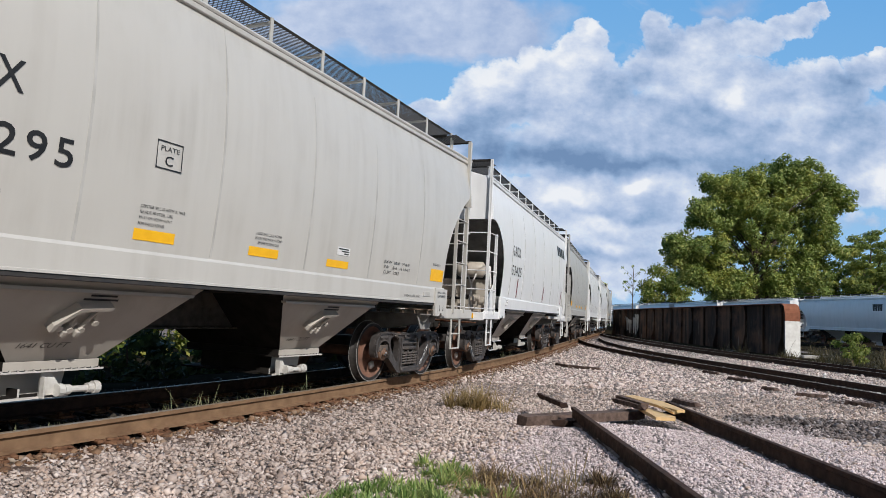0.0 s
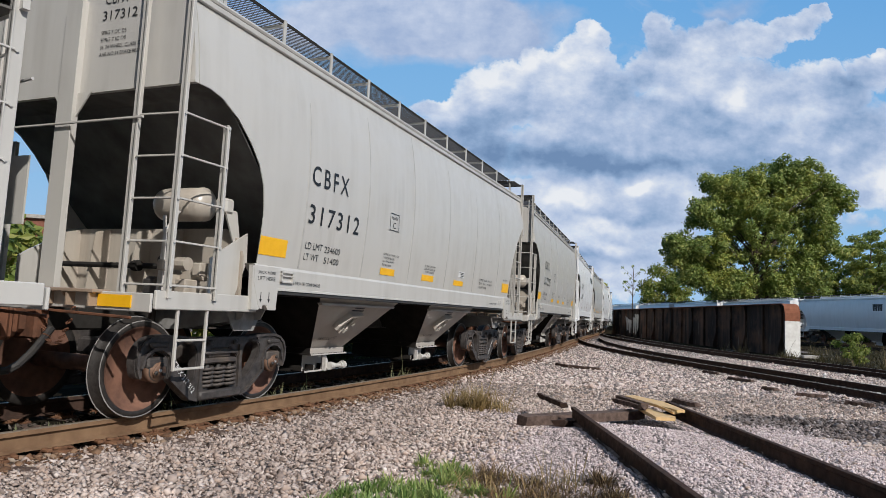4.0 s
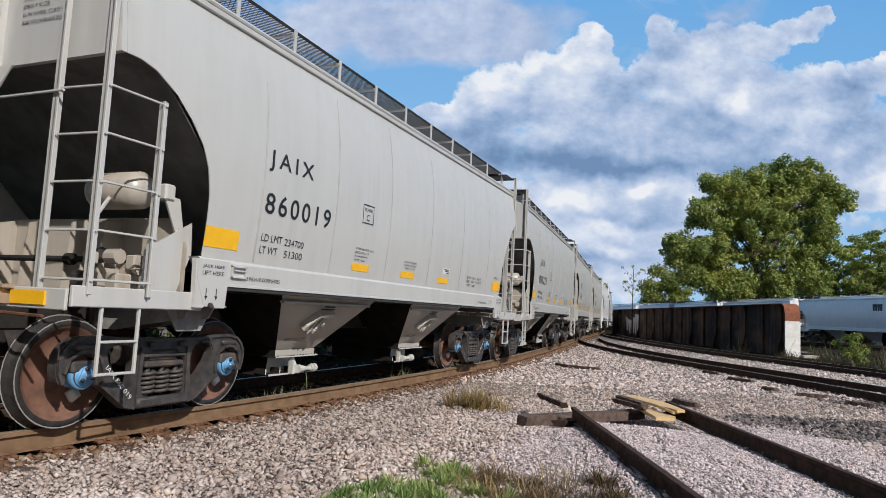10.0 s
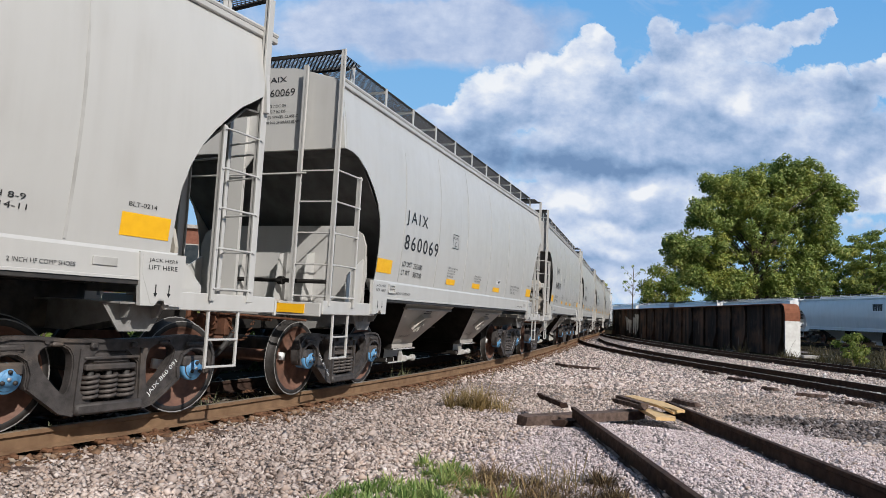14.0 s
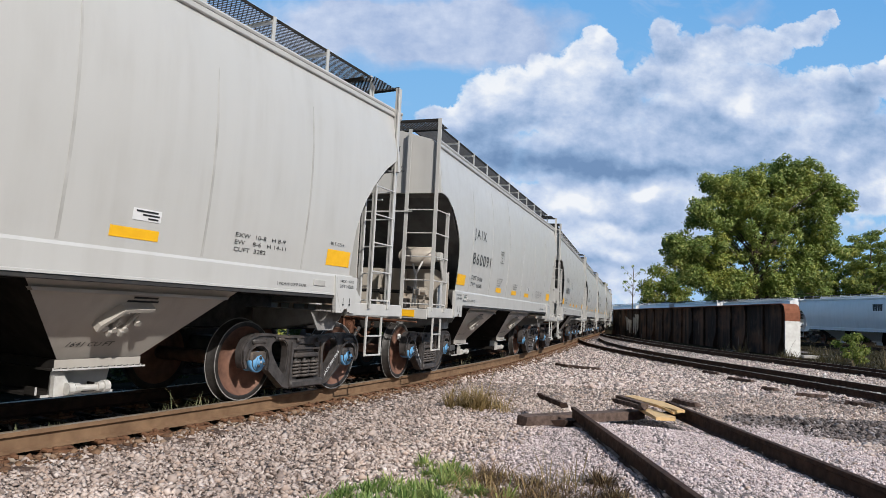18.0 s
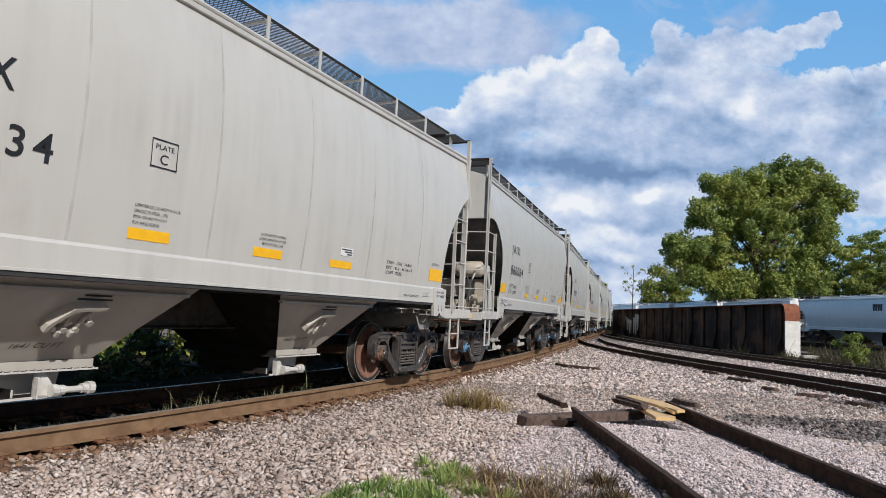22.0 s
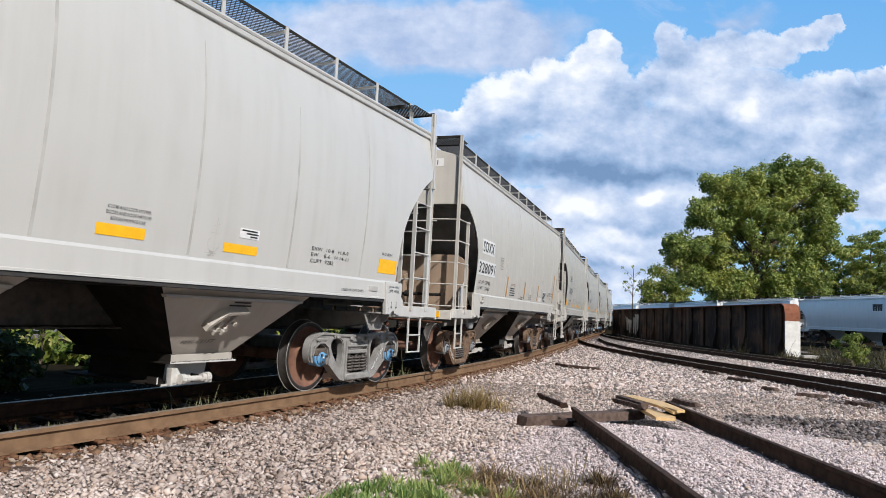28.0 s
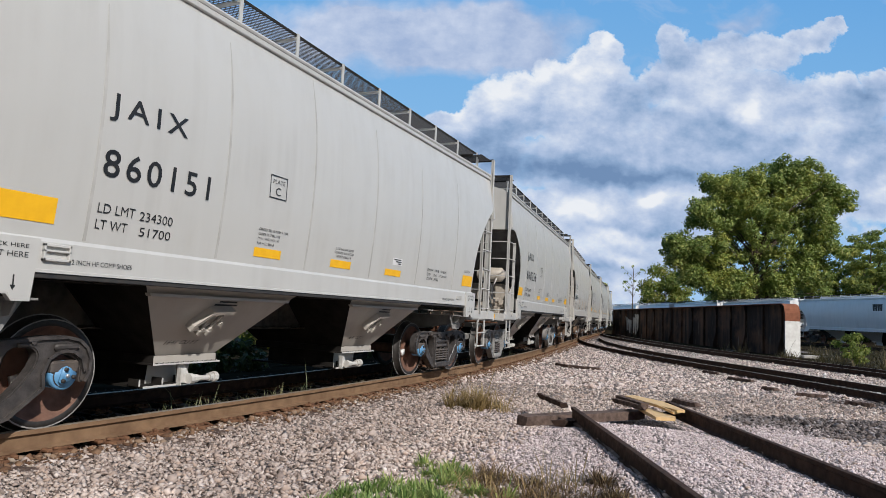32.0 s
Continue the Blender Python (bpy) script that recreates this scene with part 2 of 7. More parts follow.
def off_line(x, y):
    """Distance along and to the right of the main track, for arrays."""
    x, y = np.atleast_1d(x), np.atleast_1d(y)
    sel = slice(None, None, 4)
    d = (x[:, None] - LINE_X[None, sel]) ** 2 + (y[:, None] - LINE_Y[None, sel]) ** 2
    i = d.argmin(1)
    xs, ys, hs = LINE_X[sel][i], LINE_Y[sel][i], LINE_H[sel][i]
    return LINE_S[sel][i], (x - xs) * np.cos(hs) - (y - ys) * np.sin(hs)


def smooth(a, b, x):
    t = np.clip((x - a) / (b - a), 0, 1)
    return t * t * (3 - 2 * t)


def ground_z(x, y):
    """The ground's height, for arrays."""
    x, y = np.asarray(x, float), np.asarray(y, float)
    z = np.full(x.shape, -0.24)
    bed = np.interp(x, (-1.5, 0.2, 1.64, 1.72, 1.84, 2.5, 3.22, 3.30, 3.44, 4.2, 6.5), (0.0, 0.03, 0.13, 0.125, 0.245, 0.235, 0.16, 0.155, 0.245, 0.20, 0.0))
    z = z + bed * (1 - smooth(7.5, 9.3, y))
    z = z + 0.045 * np.exp(-((x - 1.62) / 0.22) ** 2) * (1 - smooth(7.6, 8.6, y))
    return z


# ---------------------------------------------------------------- ground
def make_ground():
    near = np.concatenate([-np.geomspace(2500, 16, 22), np.arange(-14, 0, 0.4), np.arange(0, 1.4, 0.2), np.arange(1.4, 4.0, 0.06), np.arange(4.0, 24, 0.4), np.geomspace(25, 2500, 24)])
    far = np.concatenate([-np.geomspace(2500, 8, 14), np.arange(-6, 40, 0.4), np.geomspace(42, 3000, 26)])
    gx, gy = np.meshgrid(near, far)
    s, a = off_line(gx.ravel(), gy.ravel())
    z = ground_z(gx.ravel(), gy.ravel())
    rng = np.random.default_rng(3)
    close = (abs(gx.ravel()) < 30) & (abs(gy.ravel()) < 60)
    z = z + close * rng.normal(0, 0.008, z.shape)
    z = np.where((a < -2.5) & (a > -60) & (s > -60) & (s < 130), z - 0.35 * smooth(2.5, 5, -a), z)
    verts = np.stack([gx.ravel(), gy.ravel(), z], 1).tolist()
    w, hgt = len(near), len(far)
    faces = [(j * w + i, j * w + i + 1, (j + 1) * w + i + 1, (j + 1) * w + i) for j in range(hgt - 1) for i in range(w - 1)]
    m = Mat("ballast_gravel", 0.95)
    pos = m.n.new("ShaderNodeNewGeometry").outputs["Position"]
    vo = m.n.new("ShaderNodeTexVoronoi")
    vo.inputs["Scale"].default_value = 19
    m.l.new(pos, vo.inputs["Vector"])
    stone = m.mix(m.noise(0.9, 4, vec=pos), (0.21, 0.175, 0.16), (0.31, 0.265, 0.245))
    stone = m.mix(m.ramp(vo.outputs["Color"], (0.1, 0.0), (0.9, 1.0)), m.mix(0.55, stone, (0.03, 0.026, 0.023)), stone)
    sep = m.n.new("ShaderNodeSeparateXYZ")
    m.l.new(pos, sep.inputs[0])
    far_out = m.math("MAXIMUM", m.ramp(m.math("DIVIDE", sep.outputs[1], 300.0), (0.25, 0.0), (0.35, 1.0)), m.ramp(m.math("DIVIDE", m.math("ABSOLUTE", sep.outputs[0]), 200.0), (0.16, 0.0), (0.22, 1.0)))
    weeds = m.mix(m.noise(0.4, 5, vec=pos), (0.06, 0.085, 0.025), (0.14, 0.13, 0.06))
    m.color(m.mix(far_out, stone, weeds))
    m.bump(vo.outputs["Distance"], 0.9, 0.03)
    ob = new("ground", raw("ground", verts, faces, m.m))
    tagged(ob, "grey crushed-stone ballast ground beside the railway tracks", "ground", kind="structure")


make_ground()


def track_bed():
    """Cinders and soil between the rails and beyond the track, coloured darker for the train's shade."""
    # Soil colour is lowered towards black to hold the train's shade.
    m = Mat("shade_dark_cinder_soil", 0.95)
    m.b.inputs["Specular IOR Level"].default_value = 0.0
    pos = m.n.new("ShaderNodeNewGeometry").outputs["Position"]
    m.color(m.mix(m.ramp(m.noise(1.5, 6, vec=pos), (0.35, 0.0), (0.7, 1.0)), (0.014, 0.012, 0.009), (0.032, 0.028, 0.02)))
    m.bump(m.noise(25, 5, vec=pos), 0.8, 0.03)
    rows, faces = [], []
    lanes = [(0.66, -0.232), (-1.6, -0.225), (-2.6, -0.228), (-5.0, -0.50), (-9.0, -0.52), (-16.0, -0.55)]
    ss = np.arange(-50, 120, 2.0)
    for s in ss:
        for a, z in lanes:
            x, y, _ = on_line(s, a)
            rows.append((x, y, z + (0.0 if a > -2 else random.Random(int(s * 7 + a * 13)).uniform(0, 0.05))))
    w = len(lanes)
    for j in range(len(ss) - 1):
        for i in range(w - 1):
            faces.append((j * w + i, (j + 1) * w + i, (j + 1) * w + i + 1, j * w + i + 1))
    tagged(new("track_bed", raw("track_bed", rows, faces, m.m)), "cinder soil between and beyond the rails, darkened for the train's shade", "track bed", kind="structure")


track_bed()


def yard_soil():
    m = Mat("dark_weedy_yard_soil", 0.95)
    m.b.inputs["Specular IOR Level"].default_value = 0.0
    pos = m.n.new("ShaderNodeNewGeometry").outputs["Position"]
    m.color(m.mix(m.ramp(m.noise(0.8, 6, vec=pos), (0.4, 0.0), (0.65, 1.0)), (0.018, 0.014, 0.011), (0.04, 0.034, 0.02)))
    m.bump(m.noise(18, 5, vec=pos), 0.8, 0.03)
    xs, ys = np.array([15.2, 17, 20, 26, 34, 60, 110]), np.arange(4, 190, 6.0)
    v = [(x + 0.4 * math.sin(y * 0.7) * (x < 16), y, -0.228) for y in ys for x in xs]
    w = len(xs)
    f = [(j * w + i, j * w + i + 1, (j + 1) * w + i + 1, (j + 1) * w + i) for j in range(len(ys) - 1) for i in range(w - 1)]
    tagged(new("yard_soil", raw("yard_soil", v, f, m.m)), "dark weedy soil beyond the yard tracks", "soil", kind="structure")


yard_soil()

RAIL_PROFILE = [(-0.0375, 0.0), (0.0375, 0.0), (0.0375, -0.038), (0.008, -0.048), (0.008, -0.145), (0.075, -0.158), (0.075, -0.171),
                (-0.075, -0.171), (-0.075, -0.158), (-0.008, -0.145), (-0.008, -0.048), (-0.0375, -0.038)]
RAIL_MATS = [1] + [0] * 11


def rail(name, path, label, mats, lift=0.0, across=0.0, wide=1.0):
    bm = bmesh.new()
    sweep(bm, [(a * wide + across, z + lift) for a, z in RAIL_PROFILE], path, RAIL_MATS)
    ob = tagged(new(name, finish(bm, name, mats)), label, "rail")
    if name in ("main_rail", "stub_rail"):
        bm = bmesh.new()
        sweep(bm, [(a + across, z + lift) for a, z in ((-0.026, 0.0015), (0.026, 0.0015), (0.030, -0.002), (-0.030, -0.002))], path)
        part("running_surface", bm, mats[1], ob, "worn running surface of the rail")
    return ob


def bent(points, step=1.0):
    """A smooth path through plan points, with headings."""
    pts = [Vector((*p, 0)) for p in points]
    out = []
    for i in range(len(pts) - 1):
        p0, p1, p2, p3 = pts[max(i - 1, 0)], pts[i], pts[i + 1], pts[min(i + 2, len(pts) - 1)]
        n = max(2, int((p2 - p1).length / step))
        for k in range(n + (i == len(pts) - 2)):
            t = k / n
            out.append(0.5 * ((2 * p1) + (p2 - p0) * t + (2 * p0 - 5 * p1 + 4 * p2 - p3) * t * t + (3 * p1 - p0 - 3 * p2 + p3) * t ** 3))
    res = []
    for i, p in enumerate(out):
        d = out[min(i + 1, len(out) - 1)] - out[max(i - 1, 0)]
        res.append((p.x, p.y, math.atan2(d.x, d.y)))
    return res


MAIN = [(*on_line(s)[:2], on_line(s)[2]) for s in np.arange(-60, 220, 1.0)]
rail("main_rail", MAIN, "brown rusted steel rail under the passing train", [RAIL, RAILTOP], 0.0, 0.755)
# Far rail takes the darker rust colour to stand for the train's shade.
rail("main_rail", MAIN, "rail with a worn head under the far wheels, coloured dark for the train's shade", [OLDRAIL, RAILTOP], 0.0, -0.755)
SIDING = bent([(9.6, -12), (9.5, 4), (9.25, 13.9), (8.75, 19), (8.05, 25), (7.75, 31), (8.2, 38), (9.35, 45), (10.7, 51)])
SECOND = bent([(15.4, -10), (14.9, 8), (14.3, 20), (13.6, 27), (13.0, 34), (12.9, 42), (13.5, 52), (14.9, 62)])
for path, z in ((SIDING, -0.05), (SECOND, -0.05)):
    for a in (0.0, 1.5):
        rail("siding_rail", path, "dark rusty rail of a yard track", [OLDRAIL, RAILTOP], z, a)

# ---------------------------------------------------------------- the train
PITCH, RADIUS = 12.766, 0.475


def travelled(t):
    u = t - 12.0
    ease = float(np.interp(t, (0, 3, 6, 9, 12, 16, 20, 23, 26, 28, 30, 32), (-0.05, -0.06, -0.13, -0.01, 0.02, 0.01, 0.0, -0.02, -0.12, -0.27, -0.42, -0.58)))
    return ease + 3.9967 * u - 0.16338 * u * u / 20 + 0.14182 * u ** 3 / 400 + 0.02574 * u ** 4 / 8000


SIDE_CURVE = np.polyfit((1.33, 1.6, 2.0, 2.67, 3.3, 3.8, 4.1), (1.52, 1.545, 1.595, 1.626, 1.60, 1.53, 1.46), 4)


def width_at(z):
    """Half width of the body's curved side."""
    return float(np.polyval(SIDE_CURVE, z))


def cut_at(z, e=-1):
    """How far the side sheet reaches towards the car's end at a height; a little less at the leading end."""
    reach = (4.655, 4.66, 4.675, 4.73, 4.83, 5.0, 5.2, 5.45, 5.62) if e < 0 else (4.605, 4.61, 4.63, 4.70, 4.80, 4.95, 5.12, 5.27, 5.33)
    return float(np.interp(z, (1.6, 2.0, 2.2, 2.44, 2.64, 2.84, 3.02, 3.16, 3.2), reach))


ROOF_END = 5.82


def side_sheet(sign):
    bm = bmesh.new()
    zs = [1.58, 1.75, 1.95, 2.1, 2.2, 2.32, 2.44, 2.54, 2.64, 2.74, 2.84, 2.93, 3.02, 3.09, 3.16, 3.2, 3.201, 3.28, 3.36, 3.45, 3.6, 3.8, 4.0, 4.08]
    rows = []
    for z in zs:
        back, front = (ROOF_END - 0.052, float(np.interp(z, (3.2, 3.28, 3.36, 4.08), (5.33, 5.45, 5.56, 5.66)))) if z > 3.2 else (cut_at(z), cut_at(z, 1))
        rows.append([bm.verts.new((-back + (back + front) * k / 12, sign * width_at(z), z)) for k in range(13)])
    for p, q in zip(rows, rows[1:]):
        for i in range(12):
            bm.faces.new([p[i], p[i + 1], q[i + 1], q[i]])
    bmesh.ops.recalc_face_normals(bm, faces=bm.faces[:])
    thicken(bm, 0.012)
    for f in bm.faces:
        f.smooth = True
    for ed in bm.edges:
        ed.smooth = ed.calc_face_angle(0) < 0.6
    return bm


def strip_on_side(x, z0, z1, half, out, lean=0.0):
    """A thin upright strip that follows the curved side."""
    bm = bmesh.new()
    zs = np.linspace(z0, z1, 9)
    a, b = [], []
    for z in zs:
        y = -width_at(z)
        w = half * min(1.0, 4 * (z1 - z) / (z1 - z0) + 0.15)
        for lst, xx, yy in ((a, x - w, y), (b, x + w, y)):
            lst.append((bm.verts.new((xx, yy - 0.001, z)), bm.verts.new((xx, yy - out, z))))
    for i in range(8):
        bm.faces.new([a[i][1], b[i][1], b[i + 1][1], a[i + 1][1]])
        bm.faces.new([a[i][0], a[i][1], a[i + 1][1], a[i + 1][0]])
        bm.faces.new([b[i][0], b[i + 1][0], b[i + 1][1], b[i][1]])
    return bm


def patch(x0, x1, z0, z1, out=0.004, ridges=0):
    """A thin plate laid on the curved near side."""
    bm = bmesh.new()
    n = max(2, int((z1 - z0) / 0.06) + 1, ridges)
    zs = np.linspace(z0, z1, n + 1)
    rows = []
    for i, z in enumerate(zs):
        y = -width_at(z) - out - (0.002 if ridges and i % 2 else 0)
        rows.append([bm.verts.new((x0, y, z)), bm.verts.new((x1, y, z))])
    for p, q in zip(rows, rows[1:]):
        bm.faces.new([p[0], p[1], q[1], q[0]])
    bot = [bm.verts.new((x, -width_at(z) + 0.002, z)) for x, z in ((x0, z0), (x1, z0), (x1, z1), (x0, z1))]
    bm.faces.new([rows[0][0], bot[0], bot[1], rows[0][1]])
    bm.faces.new([rows[-1][0], rows[-1][1], bot[2], bot[3]])
    return bm


def letter_mesh(text, x0, x1, z0, z1, surface="side", out=0.006, spacing=1.0, bold=0.0, ink=None, slant=0.0):
    """Words as a mesh on the near side ('side'), the sill, or the rear end sheet ('end': x counts towards the far side)."""
    cu = bpy.data.curves.new("words", "FONT")
    cu.body, cu.resolution_u, cu.space_character, cu.offset = text, 3, spacing, bold
    cu.align_x, cu.shear = "LEFT", slant
    ob = bpy.data.objects.new("words", cu)
    me = bpy.data.meshes.new_from_object(ob)
    bpy.data.objects.remove(ob)
    co = np.empty(len(me.vertices) * 3)
    me.vertices.foreach_get("co", co)
    co = co.reshape(-1, 3)
    lo, hi = co.min(0), co.max(0)
    x = x0 + (co[:, 0] - lo[0]) / (hi[0] - lo[0]) * (x1 - x0)
    z = z0 + (co[:, 1] - lo[1]) / (hi[1] - lo[1]) * (z1 - z0)
    if surface == "side":
        y = -np.array([width_at(v) for v in z]) - out
        co = np.stack([x, y, z], 1)
    elif surface == "sill":
        co = np.stack([x, np.full_like(x, -1.570), z], 1)
    elif surface == "hopper":
        co = np.stack([x, -hopper_y(z) - out, z], 1)
    elif surface == "flat":
        co = np.stack([x, np.zeros_like(x), z], 1)
    elif surface == "panel":
        co = np.stack([x, -np.array([width_at(v) for v in z]) - out - 0.004, z], 1)
    else:
        co = np.stack([np.full_like(x, -ROOF_END - out), -x, z], 1)
    me.vertices.foreach_set("co", co.ravel())
    me.materials.clear()
    me.materials.append(ink or INK)
    return me


def hopper_y(z):
    return 0.80 + (z - 0.58) / (1.34 - 0.58) * 0.58


def hopper_mesh(cx):
    """One discharge bay: four sloping sheets."""
    bm = bmesh.new()
    t = [(cx - 1.17, 1.38, 1.34), (cx + 1.23, 1.38, 1.34), (cx + 1.23, -1.38, 1.34), (cx - 1.17, -1.38, 1.34)]
    b = [(cx - 0.44, 0.80, 0.58), (cx + 0.42, 0.80, 0.58), (cx + 0.42, -0.80, 0.58), (cx - 0.44, -0.80, 0.58)]
    tv, bv = [bm.verts.new(p) for p in t], [bm.verts.new(p) for p in b]
    for i in range(4):
        j = (i + 1) % 4
        bm.faces.new([tv[i], tv[j], bv[j], bv[i]])
    bm.faces.new(bv)
    bmesh.ops.recalc_face_normals(bm, faces=bm.faces[:])
    # Fore and aft slopes take the near-black that stands for their shade.
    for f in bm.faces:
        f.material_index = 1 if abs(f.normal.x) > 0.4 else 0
    return bm


def shade_ends(bm):
    """Only the faces that look out to the sides keep their paint; the rest are coloured as shade."""
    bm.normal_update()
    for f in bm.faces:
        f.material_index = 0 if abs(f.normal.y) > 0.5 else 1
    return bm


def spring_mesh():
    """One coil spring: a round bar wound up a helix."""
    bm = bmesh.new()
    turns, per, seg, big, bar = 5.5, 12, 6, 0.071, 0.0185
    rings = []
    for i in range(int(turns * per) + 1):
        a = 2 * math.pi * i / per
        z = bar + (0.28 - 2 * bar) * i / (turns * per)
        rings.append([bm.verts.new(((big + bar * math.cos(b)) * math.cos(a), (big + bar * math.cos(b)) * math.sin(a), z + bar * math.sin(b))) for b in (2 * math.pi * k / seg for k in range(seg))])
    for p, q in zip(rings, rings[1:]):
        for k in range(seg):
            bm.faces.new([p[k], p[(k + 1) % seg], q[(k + 1) % seg], q[k]])
    bmesh.ops.recalc_face_normals(bm, faces=bm.faces[:])
    rod(bm, (0, 0, 0.0), (0, 0, 0.28), 0.03, 8, 1)
    return finish(bm, "spring", [COIL, BLACK], True)


def rib(bm, path, w, y0, y1):
    """A raised band along a line on the casting."""
    for (ax, az), (bx, bz) in zip(path, path[1:]):
        n = math.hypot(bx - ax, bz - az)
        px, pz = -(bz - az) / n * w, (bx - ax) / n * w
        prism(bm, [(ax + px, az + pz), (bx + px, bz + pz), (bx - px, bz - pz), (ax - px, az - pz)], y0, y1)


def rounded(loop, times=1):
    """Cuts the corners of a closed outline, as castings have them."""
    for _ in range(times):
        out = []
        for p, q in zip(loop, loop[1:] + loop[:1]):
            out += [(p[0] * 0.75 + q[0] * 0.25, p[1] * 0.75 + q[1] * 0.25), (p[0] * 0.25 + q[0] * 0.75, p[1] * 0.25 + q[1] * 0.75)]
        loop = out
    return loop


def sideframe_mesh():
    """Cast truck side: rounded pedestals over both axles, two sloping members, window for the springs."""
    bm = bmesh.new()
    top = [(0.25, 0.785), (0.45, 0.79), (0.70, 0.815), (0.92, 0.82), (1.05, 0.79), (1.14, 0.72), (1.185, 0.62), (1.18, 0.50), (1.14, 0.40), (1.07, 0.41), (1.085, 0.50), (1.05, 0.60), (0.985, 0.64), (0.92, 0.655),
           (0.855, 0.64), (0.79, 0.60), (0.755, 0.50), (0.77, 0.38), (0.70, 0.35), (0.46, 0.15), (0.38, 0.11)]
    outer = top + [(-x, z) for x, z in top[::-1]]
    inner = [(-0.27, 0.67), (0.27, 0.67), (0.29, 0.22), (-0.29, 0.22)]
    left = [(-0.36, 0.715), (-0.385, 0.30), (-0.47, 0.33), (-0.69, 0.60), (-0.64, 0.735)]
    right = [(-x, z) for x, z in left][::-1]
    outer, inner, left, right = rounded(outer), rounded(inner, 1), rounded(left, 2), rounded(right, 2)
    for k, y in enumerate((0.0, 0.11)):
        edges = []
        for loop in (outer, inner, left, right):
            vs = [bm.verts.new((x, y, z)) for x, z in loop]
            edges += [bm.edges.new((vs[i], vs[(i + 1) % len(vs)])) for i in range(len(vs))]
        bmesh.ops.triangle_fill(bm, edges=edges, use_beauty=True)
    for loop in (outer, inner, left, right):
        n = len(loop)
        for i in range(n):
            a, b = loop[i], loop[(i + 1) % n]
            bm.faces.new([bm.verts.new((a[0], 0.0, a[1])), bm.verts.new((b[0], 0.0, b[1])), bm.verts.new((b[0], 0.11, b[1])), bm.verts.new((a[0], 0.11, a[1]))])
    bmesh.ops.remove_doubles(bm, verts=bm.verts[:], dist=1e-5)
    bmesh.ops.recalc_face_normals(bm, faces=bm.faces[:])
    rim = [e for e in bm.edges if len(e.link_faces) == 2 and e.calc_face_angle(0) > 1.2 and max(v.co.y for v in e.verts) < 0.01]
    bmesh.ops.bevel(bm, geom=rim, offset=0.02, segments=2, affect="EDGES", clamp_overlap=True)
    box(bm, -0.33, 0.33, -0.05, 0.13, 0.12, 0.22, 0.02)
    box(bm, -0.27, 0.27, -0.02, 0.03, 0.60, 0.63, 0.008)
    for sx in (-1, 1):
        flip = [(sx * x, z) for x, z in [(0.0, 0.768), (0.25, 0.768), (0.45, 0.773), (0.70, 0.797), (0.92, 0.802), (1.04, 0.774), (1.122, 0.708), (1.165, 0.615), (1.16, 0.50), (1.12, 0.41)]]
        rib(bm, flip, 0.014, -0.024, 0.0)
        rib(bm, [(sx * 0.74, 0.385), (sx * 0.46, 0.165), (sx * 0.34, 0.13)], 0.016, -0.022, 0.0)
        rib(bm, [(sx * 0.30, 0.70), (sx * 0.315, 0.20)], 0.018, -0.022, 0.0)
        rib(bm, [(sx * x, z) for x, z in ((0.735, 0.38), (0.72, 0.50), (0.765, 0.62), (0.85, 0.675), (0.92, 0.685), (0.99, 0.675), (1.075, 0.62), (1.115, 0.50))], 0.014, -0.028, 0.0)
        box(bm, sx * 0.92 - 0.12, sx * 0.92 + 0.12, -0.035, 0.0, 0.69, 0.75, 0.02)
        box(bm, sx * 0.20 - 0.035, sx * 0.20 + 0.035, -0.04, 0.0, 0.70, 0.755, 0.012)
        box(bm, sx * 0.53 - 0.05, sx * 0.53 + 0.05, -0.03, 0.0, 0.725, 0.765, 0.012)
        rod(bm, (sx * 0.62, -0.02, 0.77), (sx * 0.62, 0.0, 0.77), 0.025, 8)
    bmesh.ops.recalc_face_normals(bm, faces=bm.faces[:])
    for f in bm.faces:
        f.smooth = True
    for ed in bm.edges:
        ed.smooth = ed.calc_face_angle(0) < 0.75
    return finish(bm, "side_frame", STEEL)


def wheelset_mesh():
    bm = bmesh.new()
    turn = pose(0, 0, 0, -90)            # the lathe's z becomes y
    flip = pose(0, 0, 0, 90)
    prof = [(0.0, 0.03), (0.10, 0.03), (0.115, 0.0), (0.20, -0.025), (0.33, -0.015), (0.375, 0.03), (0.40, 0.06), (0.452, 0.065), (0.457, 0.05), (0.462, -0.03), (0.488, -0.045), (0.485, -0.07),
            (0.40, -0.075), (0.37, -0.04), (0.2, -0.06), (0.1, -0.1), (0.0, -0.1)]
    mats = [0] * 6 + [1, 1, 1, 1, 1, 1] + [0] * 5
    for sy, t in ((1, turn), (-1, flip)):
        lathe(bm, [(r * 1.04, h) for r, h in prof], 40, Matrix.Translation((0, sy * 0.755, 0)) @ t, mats)
    rod(bm, (0, -1.05, 0), (0, 1.05, 0), 0.085, 14)
    # chalk mark on the plate of the near wheel
    box(bm, -0.05, 0.05, -0.790, -0.742, 0.19, 0.29, 0, 2, m=pose(0, 0, 0, 0, 35, 0))
    bmesh.ops.recalc_face_normals(bm, faces=bm.faces[:])
    for r in (0.472, 0.512):
        lathe(bm, [(r - 0.006, -0.001), (r, 0.002), (r + 0.006, -0.001)], 40, Matrix.Translation((0, -0.755 - (0.068 if r < 0.5 else -0.046), 0)) @ flip, [3, 3])
    return finish(bm, "wheelset", [RUST, TREAD, DECAL, FRAMEGREY], True)


